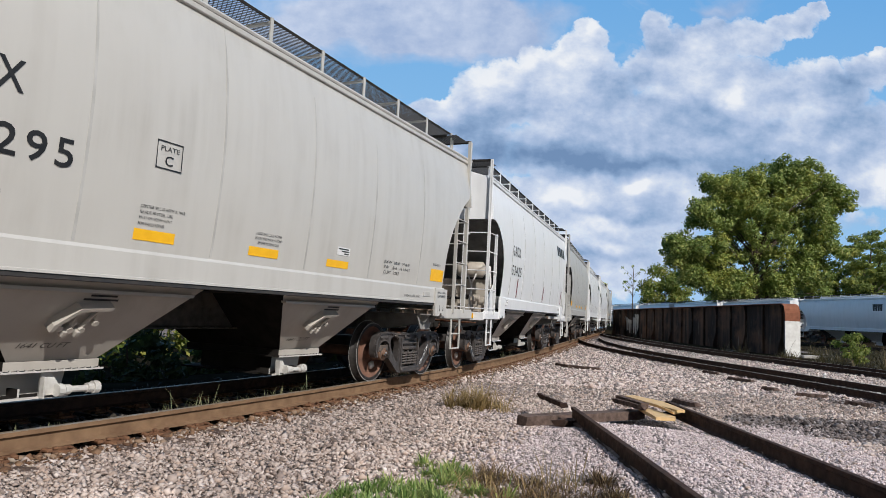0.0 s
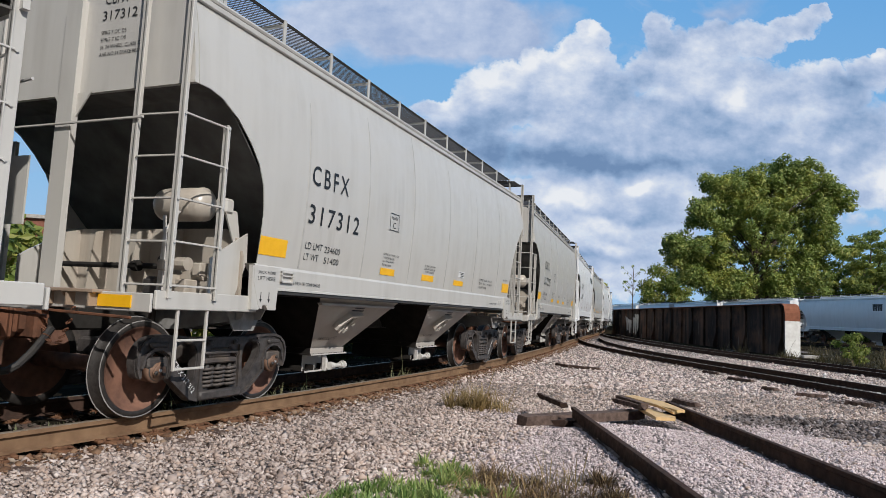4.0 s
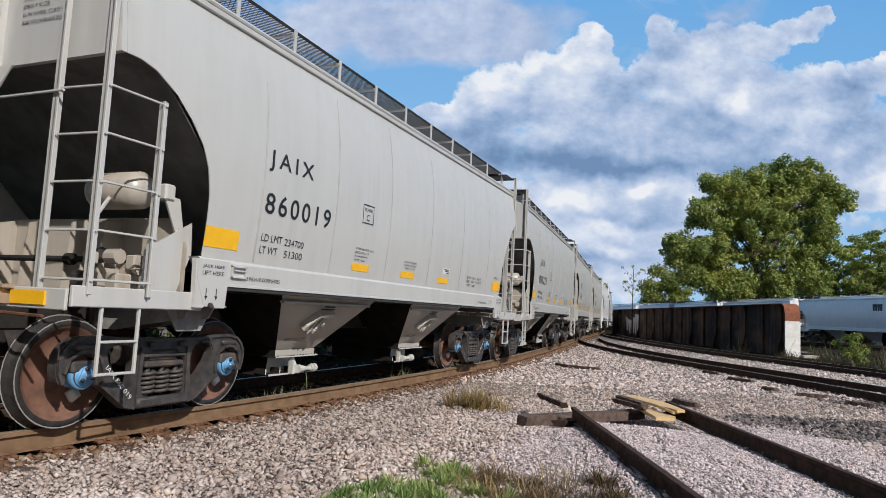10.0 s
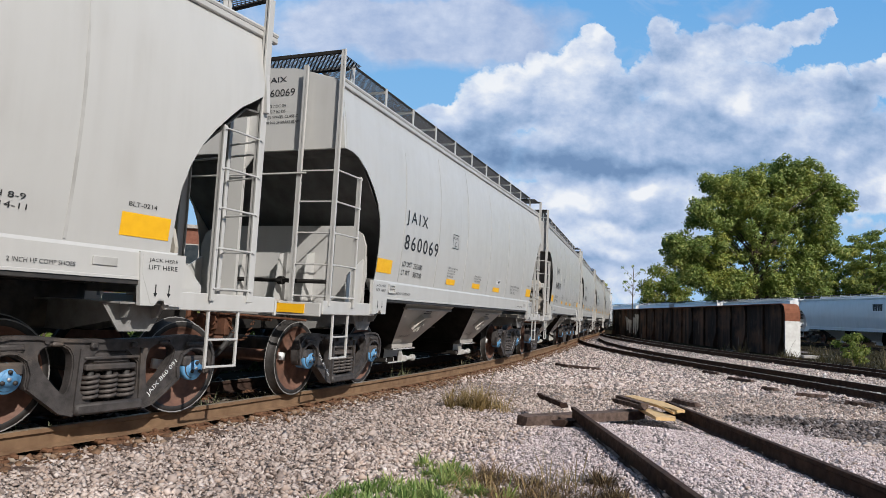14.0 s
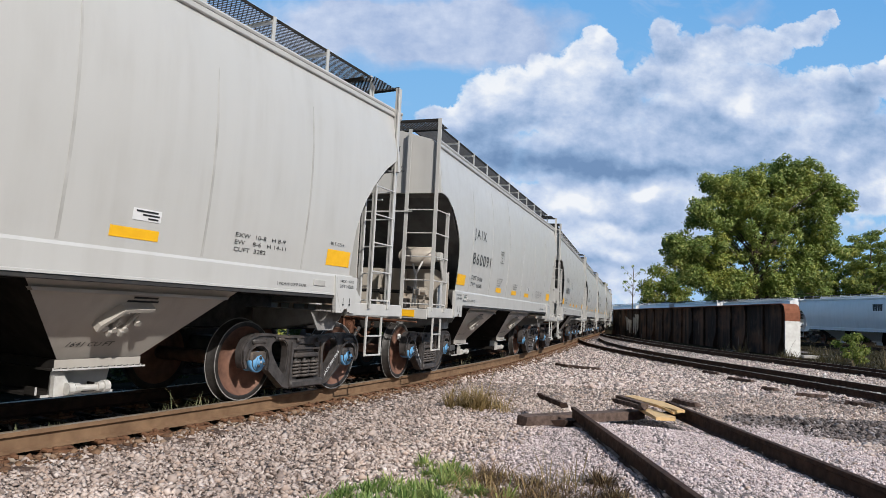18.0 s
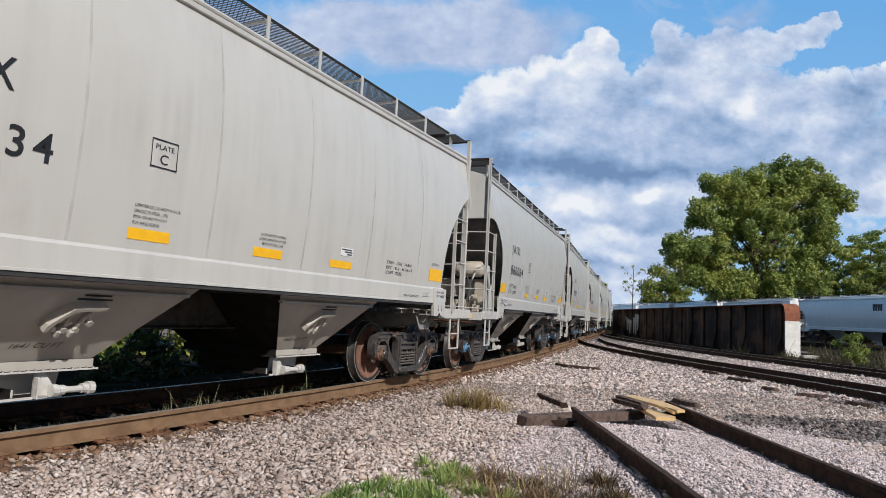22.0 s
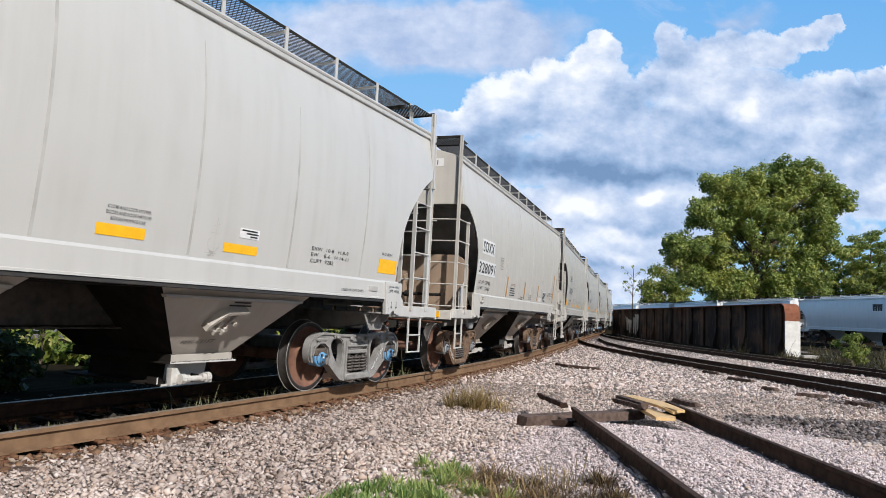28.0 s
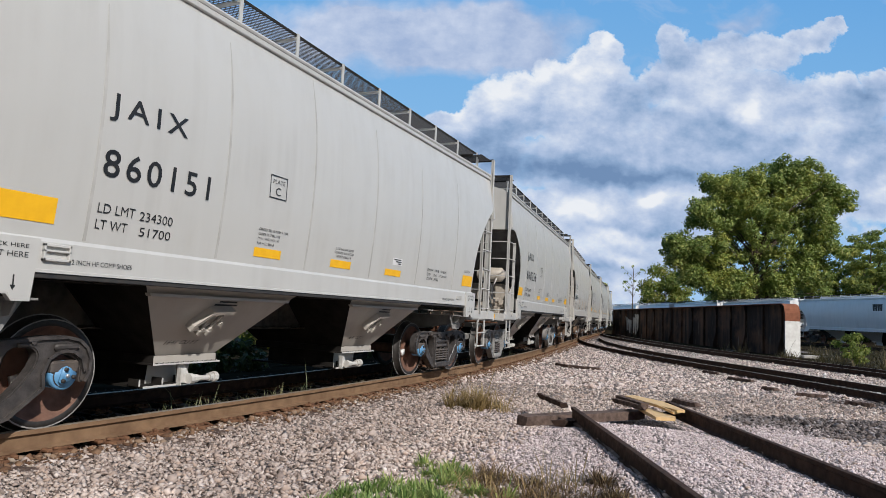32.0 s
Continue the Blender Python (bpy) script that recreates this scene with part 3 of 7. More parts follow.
def cap_mesh(material):
    """Stepped roller-bearing end cap with three bolts on a locking plate."""
    bm = bmesh.new()
    lathe(bm, [(0.0, -0.16), (0.118, -0.16), (0.118, -0.06), (0.126, -0.05), (0.126, -0.005), (0.116, 0.004), (0.104, 0.004), (0.100, 0.016), (0.078, 0.020), (0.072, 0.032), (0.0, 0.034)], 24, pose(0, 0, 0, 90),
          [0, 0, 0, 0, 0, 0, 3, 0, 0, 0])
    tri = [(0.085 * math.cos(radians(90 + 120 * i + d)), 0.085 * math.sin(radians(90 + 120 * i + d))) for i in range(3) for d in (-14, 14)]
    prism(bm, tri, -0.044, -0.034, 1)
    for i in range(3):
        a = radians(90 + 120 * i)
        rod(bm, (0.058 * math.cos(a), -0.04, 0.058 * math.sin(a)), (0.058 * math.cos(a), -0.062, 0.058 * math.sin(a)), 0.019, 6, 3)
    rod(bm, (0.0, -0.04, 0.0), (0.0, -0.058, 0.0), 0.016, 8, 2)
    return finish(bm, "bearing_cap", [material, material, BOLT, BLACK], True)


SPRING, FRAME, WHEELS = spring_mesh(), sideframe_mesh(), wheelset_mesh()
FRAMES = {"blue": FRAME, "brown": FRAME}
for key, tone in (("pale", FRAMEGREY), ("dusty", FRAMEBROWN)):
    FRAMES[key] = FRAME.copy()
    FRAMES[key].materials[0] = tone
CAPS = {"blue": cap_mesh(BLUECAP), "brown": cap_mesh(BROWNCAP)}
CAPS["pale"], CAPS["dusty"] = CAPS["blue"], cap_mesh(GREYCAP)
def chain_mesh():
    """A slack loop of chain: flat links, every second one turned on edge."""
    bm = bmesh.new()
    n = 13
    for i in range(n):
        u = i / (n - 1)
        mid = Matrix.Translation((0.0, -0.62 + 0.42 * u, 1.04 - 0.34 * math.sin(math.pi * u) ** 0.8)) @ pose(0, 0, 0, -50 + 100 * u, 0, 90 * (i % 2))
        ring = [mid @ Vector((0.020 * math.cos(a), 0.034 * math.sin(a), 0)) for a in (2 * math.pi * k / 8 for k in range(8))]
        for k in range(8):
            rod(bm, ring[k], ring[(k + 1) % 8], 0.007, 5)
    return finish(bm, "chain", CASTING)


CHAIN = chain_mesh()
HALF = 4.49                                   # truck centre from the car's middle
BASE = 0.92                                   # half a truck's wheelbase


def lattice(x0, x1, y0, y1, z, pitch=0.062, w=0.0085):
    """Expanded-metal walkway: two families of slanting strands."""
    verts, faces = [], []
    run = min(y1 - y0, 0.6) * 0.85
    for sgn in (1, -1):
        for c in np.arange(x0 - run, x1 + run, pitch):
            ends = []
            for y in (y0, y1):
                ends.append((c + sgn * (y - y0) / (y1 - y0) * run, y))
            (ax, ay), (bx, by) = ends
            lo, hi = 0.0, 1.0
            if abs(bx - ax) > 1e-6:
                t0, t1 = (x0 - ax) / (bx - ax), (x1 - ax) / (bx - ax)
                lo, hi = max(0, min(t0, t1)), min(1, max(t0, t1))
            if hi - lo < 0.02:
                continue
            p, q = (ax + (bx - ax) * lo, ay + (by - ay) * lo), (ax + (bx - ax) * hi, ay + (by - ay) * hi)
            k = len(verts)
            verts += [(p[0] - w, p[1], z - 0.008), (p[0] + w, p[1], z + 0.010), (q[0] + w, q[1], z + 0.010), (q[0] - w, q[1], z - 0.008)]
            faces.append((k, k + 1, k + 2, k + 3))
    return verts, faces


def hopper_car(name, coat, label, cap="blue", tank=True, orange=False, strips=False):
    """A two-bay covered hopper car; x runs forward, the near side is -y, z = 0 on the rail heads."""
    car = tagged(new(name), label, "freight car", "cars of the passing train")
    soil = SOILED if orange else (DUSTY if tank else coat)
    bay_coat = SOILBAY if orange else HOPPER
    for sg in (-1, 1):
        part("side_sheet", side_sheet(sg), coat, car)
    # roof: shallow arch with a long hatch trough
    bm = bmesh.new()
    prof = [(-1.46, 4.06), (-1.40, 4.14), (-0.8, 4.32), (0, 4.39), (0.8, 4.32), (1.40, 4.14), (1.46, 4.06), (0, 4.2)]
    a = [bm.verts.new((-ROOF_END + 0.04, y, z)) for y, z in prof]
    b = [bm.verts.new((ROOF_END - 0.04, y, z)) for y, z in prof]
    for i in range(len(prof)):
        j = (i + 1) % len(prof)
        bm.faces.new([a[i], a[j], b[j], b[i]])
    bm.faces.new(a[::-1]), bm.faces.new(b)
    bmesh.ops.recalc_face_normals(bm, faces=bm.faces[:])
    part("roof", bm, coat, car)
    bm = bmesh.new()
    box(bm, -4.6, 4.6, -0.3, 0.3, 4.37, 4.49, 0.04)
    hatch = part("hatch_cover", bm, coat, car)
    # eave rail along each side
    for sg in (-1, 1):
        bm = bmesh.new()
        box(bm, -ROOF_END + 0.02, ROOF_END - 0.02, -0.035, 0.035, 4.03, 4.10, 0.012, m=pose(0, sg * 1.475, 0))
        rod(bm, (-ROOF_END + 0.03, sg * 1.49, 4.125), (ROOF_END - 0.03, sg * 1.49, 4.125), 0.03, 8)
        part("eave_rail", bm, coat, car)
    # side sill
    for sg in (-1, 1):
        bm = bmesh.new()
        # cross-section: bottom flange lip, upright face, chamfer up to the side sheet
        sec = [(1.40, 1.33), (1.568, 1.33), (1.568, 1.352), (1.562, 1.356), (1.566, 1.565), (1.545, 1.602), (1.40, 1.602)]
        va = [bm.verts.new((-4.40 - (z - 1.33) * 1.1, sg * y, z)) for y, z in sec]
        vb = [bm.verts.new((4.40 + (z - 1.33) * 1.1, sg * y, z)) for y, z in sec]
        bm.faces.new(va), bm.faces.new(vb[::-1])
        for i in range(len(sec)):
            j = (i + 1) % len(sec)
            bm.faces.new([va[i], va[j], vb[j], vb[i]])
        bmesh.ops.recalc_face_normals(bm, faces=bm.faces[:])
        sill = part("side_sill", bm, coat, car)
        # Flange painted black to draw the shadow line under the sill.
        bm = bmesh.new()
        box(bm, -4.38, 4.38, -0.05, 0.05, 1.288, 1.329, 0.004, m=pose(0, sg * 1.505, 0))
        part("sill_flange", bm, BLACK, sill, "bottom flange coloured black as the sill's shadow line")
    # ends: upright sheet, slope sheet, lower bulkhead
    for e in (-1, 1):
        bm = bmesh.new()
        edge = [(width_at(z) - 0.004, z) for z in (3.2, 3.4, 3.6, 3.8, 3.95, 4.09)]
        o = [(-y, z) for y, z in edge[::-1]] + edge + [(0.8, 4.31), (0, 4.38), (-0.8, 4.31)]
        tip = ROOF_END - (0.16 if e > 0 else 0.0)
        va = [bm.verts.new((e * (tip - 0.05), y, z)) for y, z in o]
        vb = [bm.verts.new((e * tip, y, z)) for y, z in o]
        bm.faces.new(va), bm.faces.new(vb[::-1])
        for i in range(len(o)):
            j = (i + 1) % len(o)
            bm.faces.new([va[i], va[j], vb[j], vb[i]])
        bmesh.ops.recalc_face_normals(bm, faces=bm.faces[:])
        part("end_sheet", bm, coat, car)
        # Slope sheet: darker than the coat, its shade is in the colour.
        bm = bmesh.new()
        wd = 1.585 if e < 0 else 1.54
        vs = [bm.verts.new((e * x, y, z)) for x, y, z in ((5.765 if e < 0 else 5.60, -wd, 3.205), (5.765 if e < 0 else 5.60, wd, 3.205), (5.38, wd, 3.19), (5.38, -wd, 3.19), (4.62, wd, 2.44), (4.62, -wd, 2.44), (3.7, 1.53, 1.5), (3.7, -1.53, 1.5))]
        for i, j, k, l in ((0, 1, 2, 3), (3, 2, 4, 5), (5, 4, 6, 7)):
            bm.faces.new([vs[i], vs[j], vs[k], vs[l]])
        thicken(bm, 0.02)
        part("slope_sheet", bm, SLOPESHADE, car, "grimy dark slope sheet")
        bm = bmesh.new()
        top = 1.96 if tank else 2.34
        o = [(-1.44, 1.22), (1.44, 1.22), (1.44, top - 0.29), (1.38, top - 0.12), (1.2, top), (-1.2, top), (-1.38, top - 0.12), (-1.44, top - 0.29)]
        va, vb = [bm.verts.new((e * 4.74, y, z)) for y, z in o], [bm.verts.new((e * 4.78, y, z)) for y, z in o]
        bm.faces.new(va), bm.faces.new(vb[::-1])
        for i in range(len(o)):
            j = (i + 1) % len(o)
            bm.faces.new([va[i], va[j], vb[j], vb[i]])
        bmesh.ops.recalc_face_normals(bm, faces=bm.faces[:])
        part("bulkhead", bm, soil, car)
        # platform floor, corner irons, draft sill
        bm = bmesh.new()
        box(bm, -0.03, 0.0, -1.54, 1.54, 1.05, 1.22, 0.008, m=pose(e * 6.02 + (0.03 if e > 0 else 0.0), 0, 0))
        for sg in (-1, 1):
            up = 0.22 if orange and e > 0 else 0.0
            box(bm, min(e * 4.6, e * 6.0), max(e * 4.6, e * 6.0), -0.02, 0.02, 1.08 + up, 1.25 + up, 0.008, m=pose(0, sg * 1.53, 0))
        part("end_platform", bm, coat, car)
        # Draft sill: near-black in place of the coat, for the shade it stands in.
        bm = bmesh.new()
        box(bm, min(e * 4.72, e * 6.05), max(e * 4.72, e * 6.05), -0.17, 0.17, 0.82, 1.12, 0.02)
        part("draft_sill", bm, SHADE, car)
        # jacking plate hanging below the sill
        for sg in (-1, 1):
            bm = bmesh.new()
            if orange and e > 0:
                prism(bm, [(3.76, 1.33), (4.24, 1.33), (4.22, 1.06), (4.10, 1.03), (4.06, 1.08), (3.98, 1.08), (3.94, 1.03), (3.80, 1.10)], sg * 1.525, sg * 1.56)
                for hx, hz in ((3.88, 1.18), (4.12, 1.18), (4.00, 1.25)):
                    rod(bm, (hx, sg * 1.555, hz), (hx, sg * 1.563, hz), 0.032, 10, 1)
                part("lifting_bracket", bm, [coat, BLACK], car)
                continue
            prism(bm, [(e * 4.76, 1.58), (e * 4.28, 1.58), (e * 4.32, 1.11), (e * 4.46, 1.11), (e * 4.50, 1.16), (e * 4.58, 1.16), (e * 4.62, 1.11), (e * 4.74, 1.11)], sg * 1.535, sg * 1.585)
            jack = part("jacking_plate", bm, coat, car)
            bm = bmesh.new()
            prism(bm, [(e * x, z) for x, z in ((4.73, 1.56), (4.31, 1.56), (4.31, 1.40), (4.42, 1.13), (4.47, 1.12), (4.49, 1.17), (4.55, 1.17), (4.57, 1.12), (4.62, 1.13), (4.73, 1.40))], sg * 1.584, sg * 1.588)
            part("wear_plate", bm, coat, jack)
        # end posts
        for yy in (-0.03,):
            bm = bmesh.new()
            box(bm, e * 5.86 - 0.05, e * 5.86 + 0.05, yy - 0.075, yy + 0.075, 1.2, 4.18, 0.008)
            box(bm, e * 5.91 - 0.006, e * 5.91 + 0.006, yy - 0.11, yy + 0.11, 1.2, 4.18, 0.002)
            for k in (-1, 1):
                tri = [(yy + k * 0.06, 3.2), (yy + k * 0.26, 3.2), (yy + k * 0.06, 2.94)]
                va, vb = [bm.verts.new((e * 5.83, y, z)) for y, z in tri], [bm.verts.new((e * 5.845, y, z)) for y, z in tri]
                fs = [bm.faces.new(va), bm.faces.new(vb[::-1])] + [bm.faces.new([va[i], va[(i + 1) % 3], vb[(i + 1) % 3], vb[i]]) for i in range(3)]
                bmesh.ops.recalc_face_normals(bm, faces=fs)
            part("end_post", bm, coat, car)
        # ladders at the four corners
        for sg in (-1, 1):
            lad = part("ladder", bmesh.new(), coat, car)
            tall = [(5.62, sg * 1.54, 4.47), (5.66, sg * 1.02, 4.30), (5.11, sg * 1.56, 2.93)] if e > 0 and not orange else [(5.62, sg * 1.54, 3.42), (5.66, sg * 1.02, 3.2), (5.11, sg * 1.56, 2.93)] if e > 0 else [(-5.86, sg * 1.54, 4.48), (-5.90, sg * 1.02, 4.30), (-5.28, sg * 1.56, 2.93)]
            for k, (px, py, top) in enumerate(tall):
                bm = bmesh.new()
                wide = 0.05 if k == 0 and e > 0 else 0.03
                box(bm, px - wide, px + wide, py - 0.014, py + 0.004, 1.18, top, 0.003)
                box(bm, px - wide, px - wide + 0.012, py - 0.034, py + 0.034, 1.18, top, 0.003)
                for i in range(5 if k < 2 else 4):
                    rod(bm, (px, py - 0.03, 2.90 - 0.40 * i), (px, py + 0.03, 2.90 - 0.40 * i), 0.018, 6)
                part("stile", bm, coat, lad)
            for i in range(5):
                z = 2.90 - 0.40 * i
                for p, q in ((tall[0], tall[2]), (tall[0], tall[1])):
                    bm = bmesh.new()
                    rod(bm, (p[0], p[1] + sg * 0.02, z), (q[0], q[1] + sg * 0.02, z), 0.011, 6)
                    part("rung", bm, coat, lad)
            bm = bmesh.new()
            far, near = (5.51, 5.13) if e > 0 else (-5.70, -5.32)
            for px in (far, near):
                box(bm, px - 0.013, px + 0.013, sg * 1.52 - 0.016, sg * 1.52 + 0.016, 0.52, 1.12, 0.005)
            for z in (0.535, 0.80):
                box(bm, min(far, near), max(far, near), sg * 1.52 - 0.022, sg * 1.52 + 0.022, z - 0.011, z + 0.011, 0.005)
            part("stirrup_step", bm, coat, car)
        bm = bmesh.new()
        rod(bm, (e * 5.95, -1.14, 2.86), (e * 5.95, 1.14, 2.86), 0.013, 6)
        part("grab_iron", bm, coat, car)
        # coupler and hose
        bm = bmesh.new()
        box(bm, min(e * 6.0, e * 6.28), max(e * 6.0, e * 6.28), -0.09, 0.09, 0.80, 0.98, 0.03)
        box(bm, min(e * 6.2, e * 6.42), max(e * 6.2, e * 6.42), -0.16, 0.14, 0.76, 1.02, 0.05)
        box(bm, min(e * 5.98, e * 6.12), max(e * 5.98, e * 6.12), -0.22, 0.22, 0.74, 1.10, 0.02)
        box(bm, min(e * 6.30, e * 6.44), max(e * 6.30, e * 6.44), -0.20, -0.12, 0.74, 1.04, 0.03)
        part("coupler", bm, CASTING, car)
        tagged(part("chain", CHAIN, None, car, at=pose(e * 6.06, 0, 0)), kind="stuff")
        bm = bmesh.new()
        pts = [Vector((e * (6.02 + 0.06 * i), -0.32 + 0.05 * i, 0.86 - 0.42 * math.sin(i / 6 * math.pi / 1.6))) for i in range(7)]
        for p, q in zip(pts, pts[1:]):
            rod(bm, p, q, 0.036, 8)
        part("air_hose", bm, BLACK, car)
        bm = bmesh.new()
        pts = [(e * 6.12, -1.40, 1.00), (e * 6.12, -0.45, 1.02), (e * 6.20, -0.12, 1.06)]
        for p, q in zip(pts, pts[1:]):
            rod(bm, p, q, 0.014, 6)
        part("uncoupling_lever", bm, CASTING, car)
    # Dark strip added behind each sill to give the gap its shade.
    for sg in (-1, 1):
        bm = bmesh.new()
        box(bm, -4.3, 4.3, sg * 1.385 - 0.012, sg * 1.385 + 0.012, 1.335, 1.60)
        part("sill_shade_strip", bm, SHADE, car)
    # centre sill and inner sheets between the bays
    bm = bmesh.new()
    box(bm, -4.7, 4.7, -0.20, 0.20, 0.84, 1.3, 0.02)
    box(bm, -3.9, 3.9, -0.27, 0.27, 0.825, 0.845, 0.004)
    part("centre_sill", bm, STEEL, car)
    for c in (-1, 1):
        cc = c * (4.04 if orange else HALF)
        bm = bmesh.new()
        box(bm, cc - 0.30, cc + 0.30, -1.50, 1.50, 1.115, 1.135, 0.004)
        for dx in (-0.16, 0.16):
            va = [bm.verts.new((cc + dx - 0.01, y, z)) for y, z in ((-1.46, 1.115), (1.46, 1.115), (1.40, 1.0), (0.5, 0.84), (-0.5, 0.84), (-1.40, 1.0))]
            vb = [bm.verts.new((v.co.x + 0.02, v.co.y, v.co.z)) for v in va]
            fs = [bm.faces.new(va), bm.faces.new(vb[::-1])] + [bm.faces.new([va[i], va[(i + 1) % 6], vb[(i + 1) % 6], vb[i]]) for i in range(6)]
            bmesh.ops.recalc_face_normals(bm, faces=fs)
        for sg in (-1, 1):
            prism(bm, [(cc - 0.34, 1.115), (cc + 0.30, 1.115), (cc + 0.15, 0.87), (cc - 0.17, 0.87)], sg * 1.30, sg * 1.32)
        part("body_bolster", bm, FRAMEGREY, car)
    # Floor sheets carry the shade under the car in their colour.
    for x0, x1 in ((-4.0, -3.1), (-0.74, 0.5), (2.85, 4.0)):
        bm = bmesh.new()
        box(bm, x0, x1, -1.38, 1.38, 1.28, 1.36)
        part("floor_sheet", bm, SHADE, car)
    for cx in (-1.93, 1.66):
        bay = part("hopper", hopper_mesh(cx), [bay_coat, BAYSHADE], car)
        # upright skirt and bolted flange under the slopes
        bm = bmesh.new()
        box(bm, cx - 0.47, cx + 0.435, -0.815, 0.815, 0.50, 0.579)
        part("skirt", shade_ends(bm), [bay_coat, BAYSHADE], bay)
        bm = bmesh.new()
        box(bm, cx - 0.51, cx + 0.46, -0.86, 0.86, 0.482, 0.499)
        for i in range(14):
            rod(bm, (cx - 0.5 + 0.07 * i, -0.85, 0.497), (cx - 0.5 + 0.07 * i, -0.85, 0.51), 0.011, 6)
        part("flange", shade_ends(bm), [coat, BAYSHADE], bay)
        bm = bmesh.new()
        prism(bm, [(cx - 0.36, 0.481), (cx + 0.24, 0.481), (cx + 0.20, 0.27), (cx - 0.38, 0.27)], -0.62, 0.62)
        part("outlet_neck", shade_ends(bm), [coat, BAYSHADE], bay)
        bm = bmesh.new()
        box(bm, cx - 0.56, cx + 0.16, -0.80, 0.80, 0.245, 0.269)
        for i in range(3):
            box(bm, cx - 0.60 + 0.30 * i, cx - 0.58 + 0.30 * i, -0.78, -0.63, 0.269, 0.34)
        part("outlet_gate", shade_ends(bm), [coat, BAYSHADE], bay)
        # operating shaft: square-socketed capstans at both ends of a short pipe, on a bracket
        px = cx + 0.04 if cx < 0 else cx - 0.32
        bm = bmesh.new()
        rod(bm, (px, -0.84, 0.315), (px + 0.36, -0.84, 0.305), 0.030, 10)
        for a, r in ((0.0, 0.058), (0.07, 0.046), (0.30, 0.046), (0.36, 0.060)):
            rod(bm, (px + a - 0.028, -0.84, 0.313), (px + a + 0.028, -0.84, 0.311), r, 10)
        rod(bm, (px + 0.389, -0.84, 0.305), (px + 0.395, -0.84, 0.305), 0.026, 4, 1)
        shaft = part("capstan_shaft", bm, [WHITEPIPE, BLACK], bay)
        bm = bmesh.new()
        prism(bm, [(px - 0.16, 0.25), (px + 0.02, 0.25), (px + 0.02, 0.36), (px - 0.06, 0.47), (px - 0.16, 0.47)], -0.80, -0.785)
        box(bm, px - 0.16, px - 0.145, -0.86, -0.78, 0.25, 0.44, 0.003)
        part("shaft_bracket", bm, WHITEPIPE, shaft)
        # stiffening lip under the sill
        bm = bmesh.new()
        prism(bm, [(cx - 1.05, 1.195), (cx + 1.05, 1.195), (cx + 1.07, 1.225), (cx - 1.07, 1.225)], -1.335, -1.27)
        part("lip", bm, bay_coat, bay)
        # vibrator bracket
        lean = pose(cx - 0.04, -hopper_y(1.01), 1.01, 90 - math.degrees(math.atan2(0.76, 0.58)), 0, 0)
        bm = bmesh.new()
        hood = [(-0.27, -0.13), (-0.26, -0.06), (-0.10, 0.13), (0.21, 0.155), (0.20, 0.115), (-0.085, 0.092), (-0.22, -0.07), (-0.235, -0.13)]
        prism(bm, hood, -0.10, 0.0)
        for px, pz in ((-0.185, -0.115), (-0.075, -0.135), (0.035, -0.135), (0.135, -0.055), (-0.07, 0.075), (0.105, 0.085)):
            rod(bm, (px, 0.0, pz), (px, -0.085, pz + 0.005), 0.026, 8)
            rod(bm, (px, -0.06, pz + 0.005), (px, -0.085, pz + 0.005), 0.034, 6)
        for a, b in (((-0.07, 0.07), (-0.075, -0.12)), ((-0.07, 0.04), (0.0, 0.045)), ((0.105, 0.085), (0.035, -0.12)), ((0.10, 0.075), (0.17, 0.075)), ((-0.185, -0.11), (-0.165, -0.03)), ((-0.075, -0.11), (-0.03, -0.05)), ((0.135, -0.05), (0.11, 0.06))):
            rod(bm, (a[0], -0.05, a[1]), (b[0], -0.05, b[1]), 0.019, 6)
        for px in (-0.12, 0.0):
            box(bm, px - 0.02, px + 0.02, -0.10, -0.02, -0.19, -0.13, 0.005)
        bmesh.ops.transform(bm, matrix=lean, verts=bm.verts[:])
        part("vibrator_bracket", bm, bay_coat, bay)
    # walkways on the roof, each with brackets
    for sg in (-1, 1):
        y0, y1 = sorted((sg * 0.72, sg * 1.29))
        v, f = lattice(-5.22, 5.22, y0, y1, 4.53)
        deck = part("running_board", raw("running_board", v, f, BLACK), None, car, "dark expanded-metal roof walkway")
        tagged(deck, kind="stuff")
        bm = bmesh.new()
        for yy in (sg * 1.29, sg * 0.72):
            box(bm, -5.24, 5.24, yy - 0.006, yy + 0.006, 4.515, 4.55)
        part("edge_angle", bm, SHADE, deck)
        for i in range(11):
            x = -5.20 + 1.04 * i
            bm = bmesh.new()
            box(bm, x - 0.025, x + 0.025, sg * 1.31 - 0.008, sg * 1.31 + 0.008, 4.10, 4.55)
            box(bm, x - 0.025, x + 0.025, min(sg * 0.72, sg * 1.30), max(sg * 0.72, sg * 1.30), 4.48, 4.505)
            part("bracket", bm, coat, deck)
    for e in (-1,) if orange else (-1, 1):
        v, f = lattice(-1.48, 1.48, -0.28, 0.28, 4.465)
        tagged(part("end_walkway", raw("end_walkway", [(y + (5.33 if e > 0 else -5.56), x, z) for x, y, z in v], f, BLACK), None, car), kind="stuff")
        for xx, yy in ((5.05, 1.28), (5.61, 1.54)) if e > 0 else ((5.28, 1.28), (5.84, 1.54)):
            bm = bmesh.new()
            box(bm, e * xx - 0.014, e * xx + 0.014, -yy, yy, 4.44, 4.49, 0.003)
            part("walkway_edge", bm, SHADE, car)
        for yy in (-1.31, 1.31):
            bm = bmesh.new()
            box(bm, e * 5.52 - 0.28, e * 5.52 + 0.28, yy - 0.010, yy + 0.010, 4.10, 4.13)
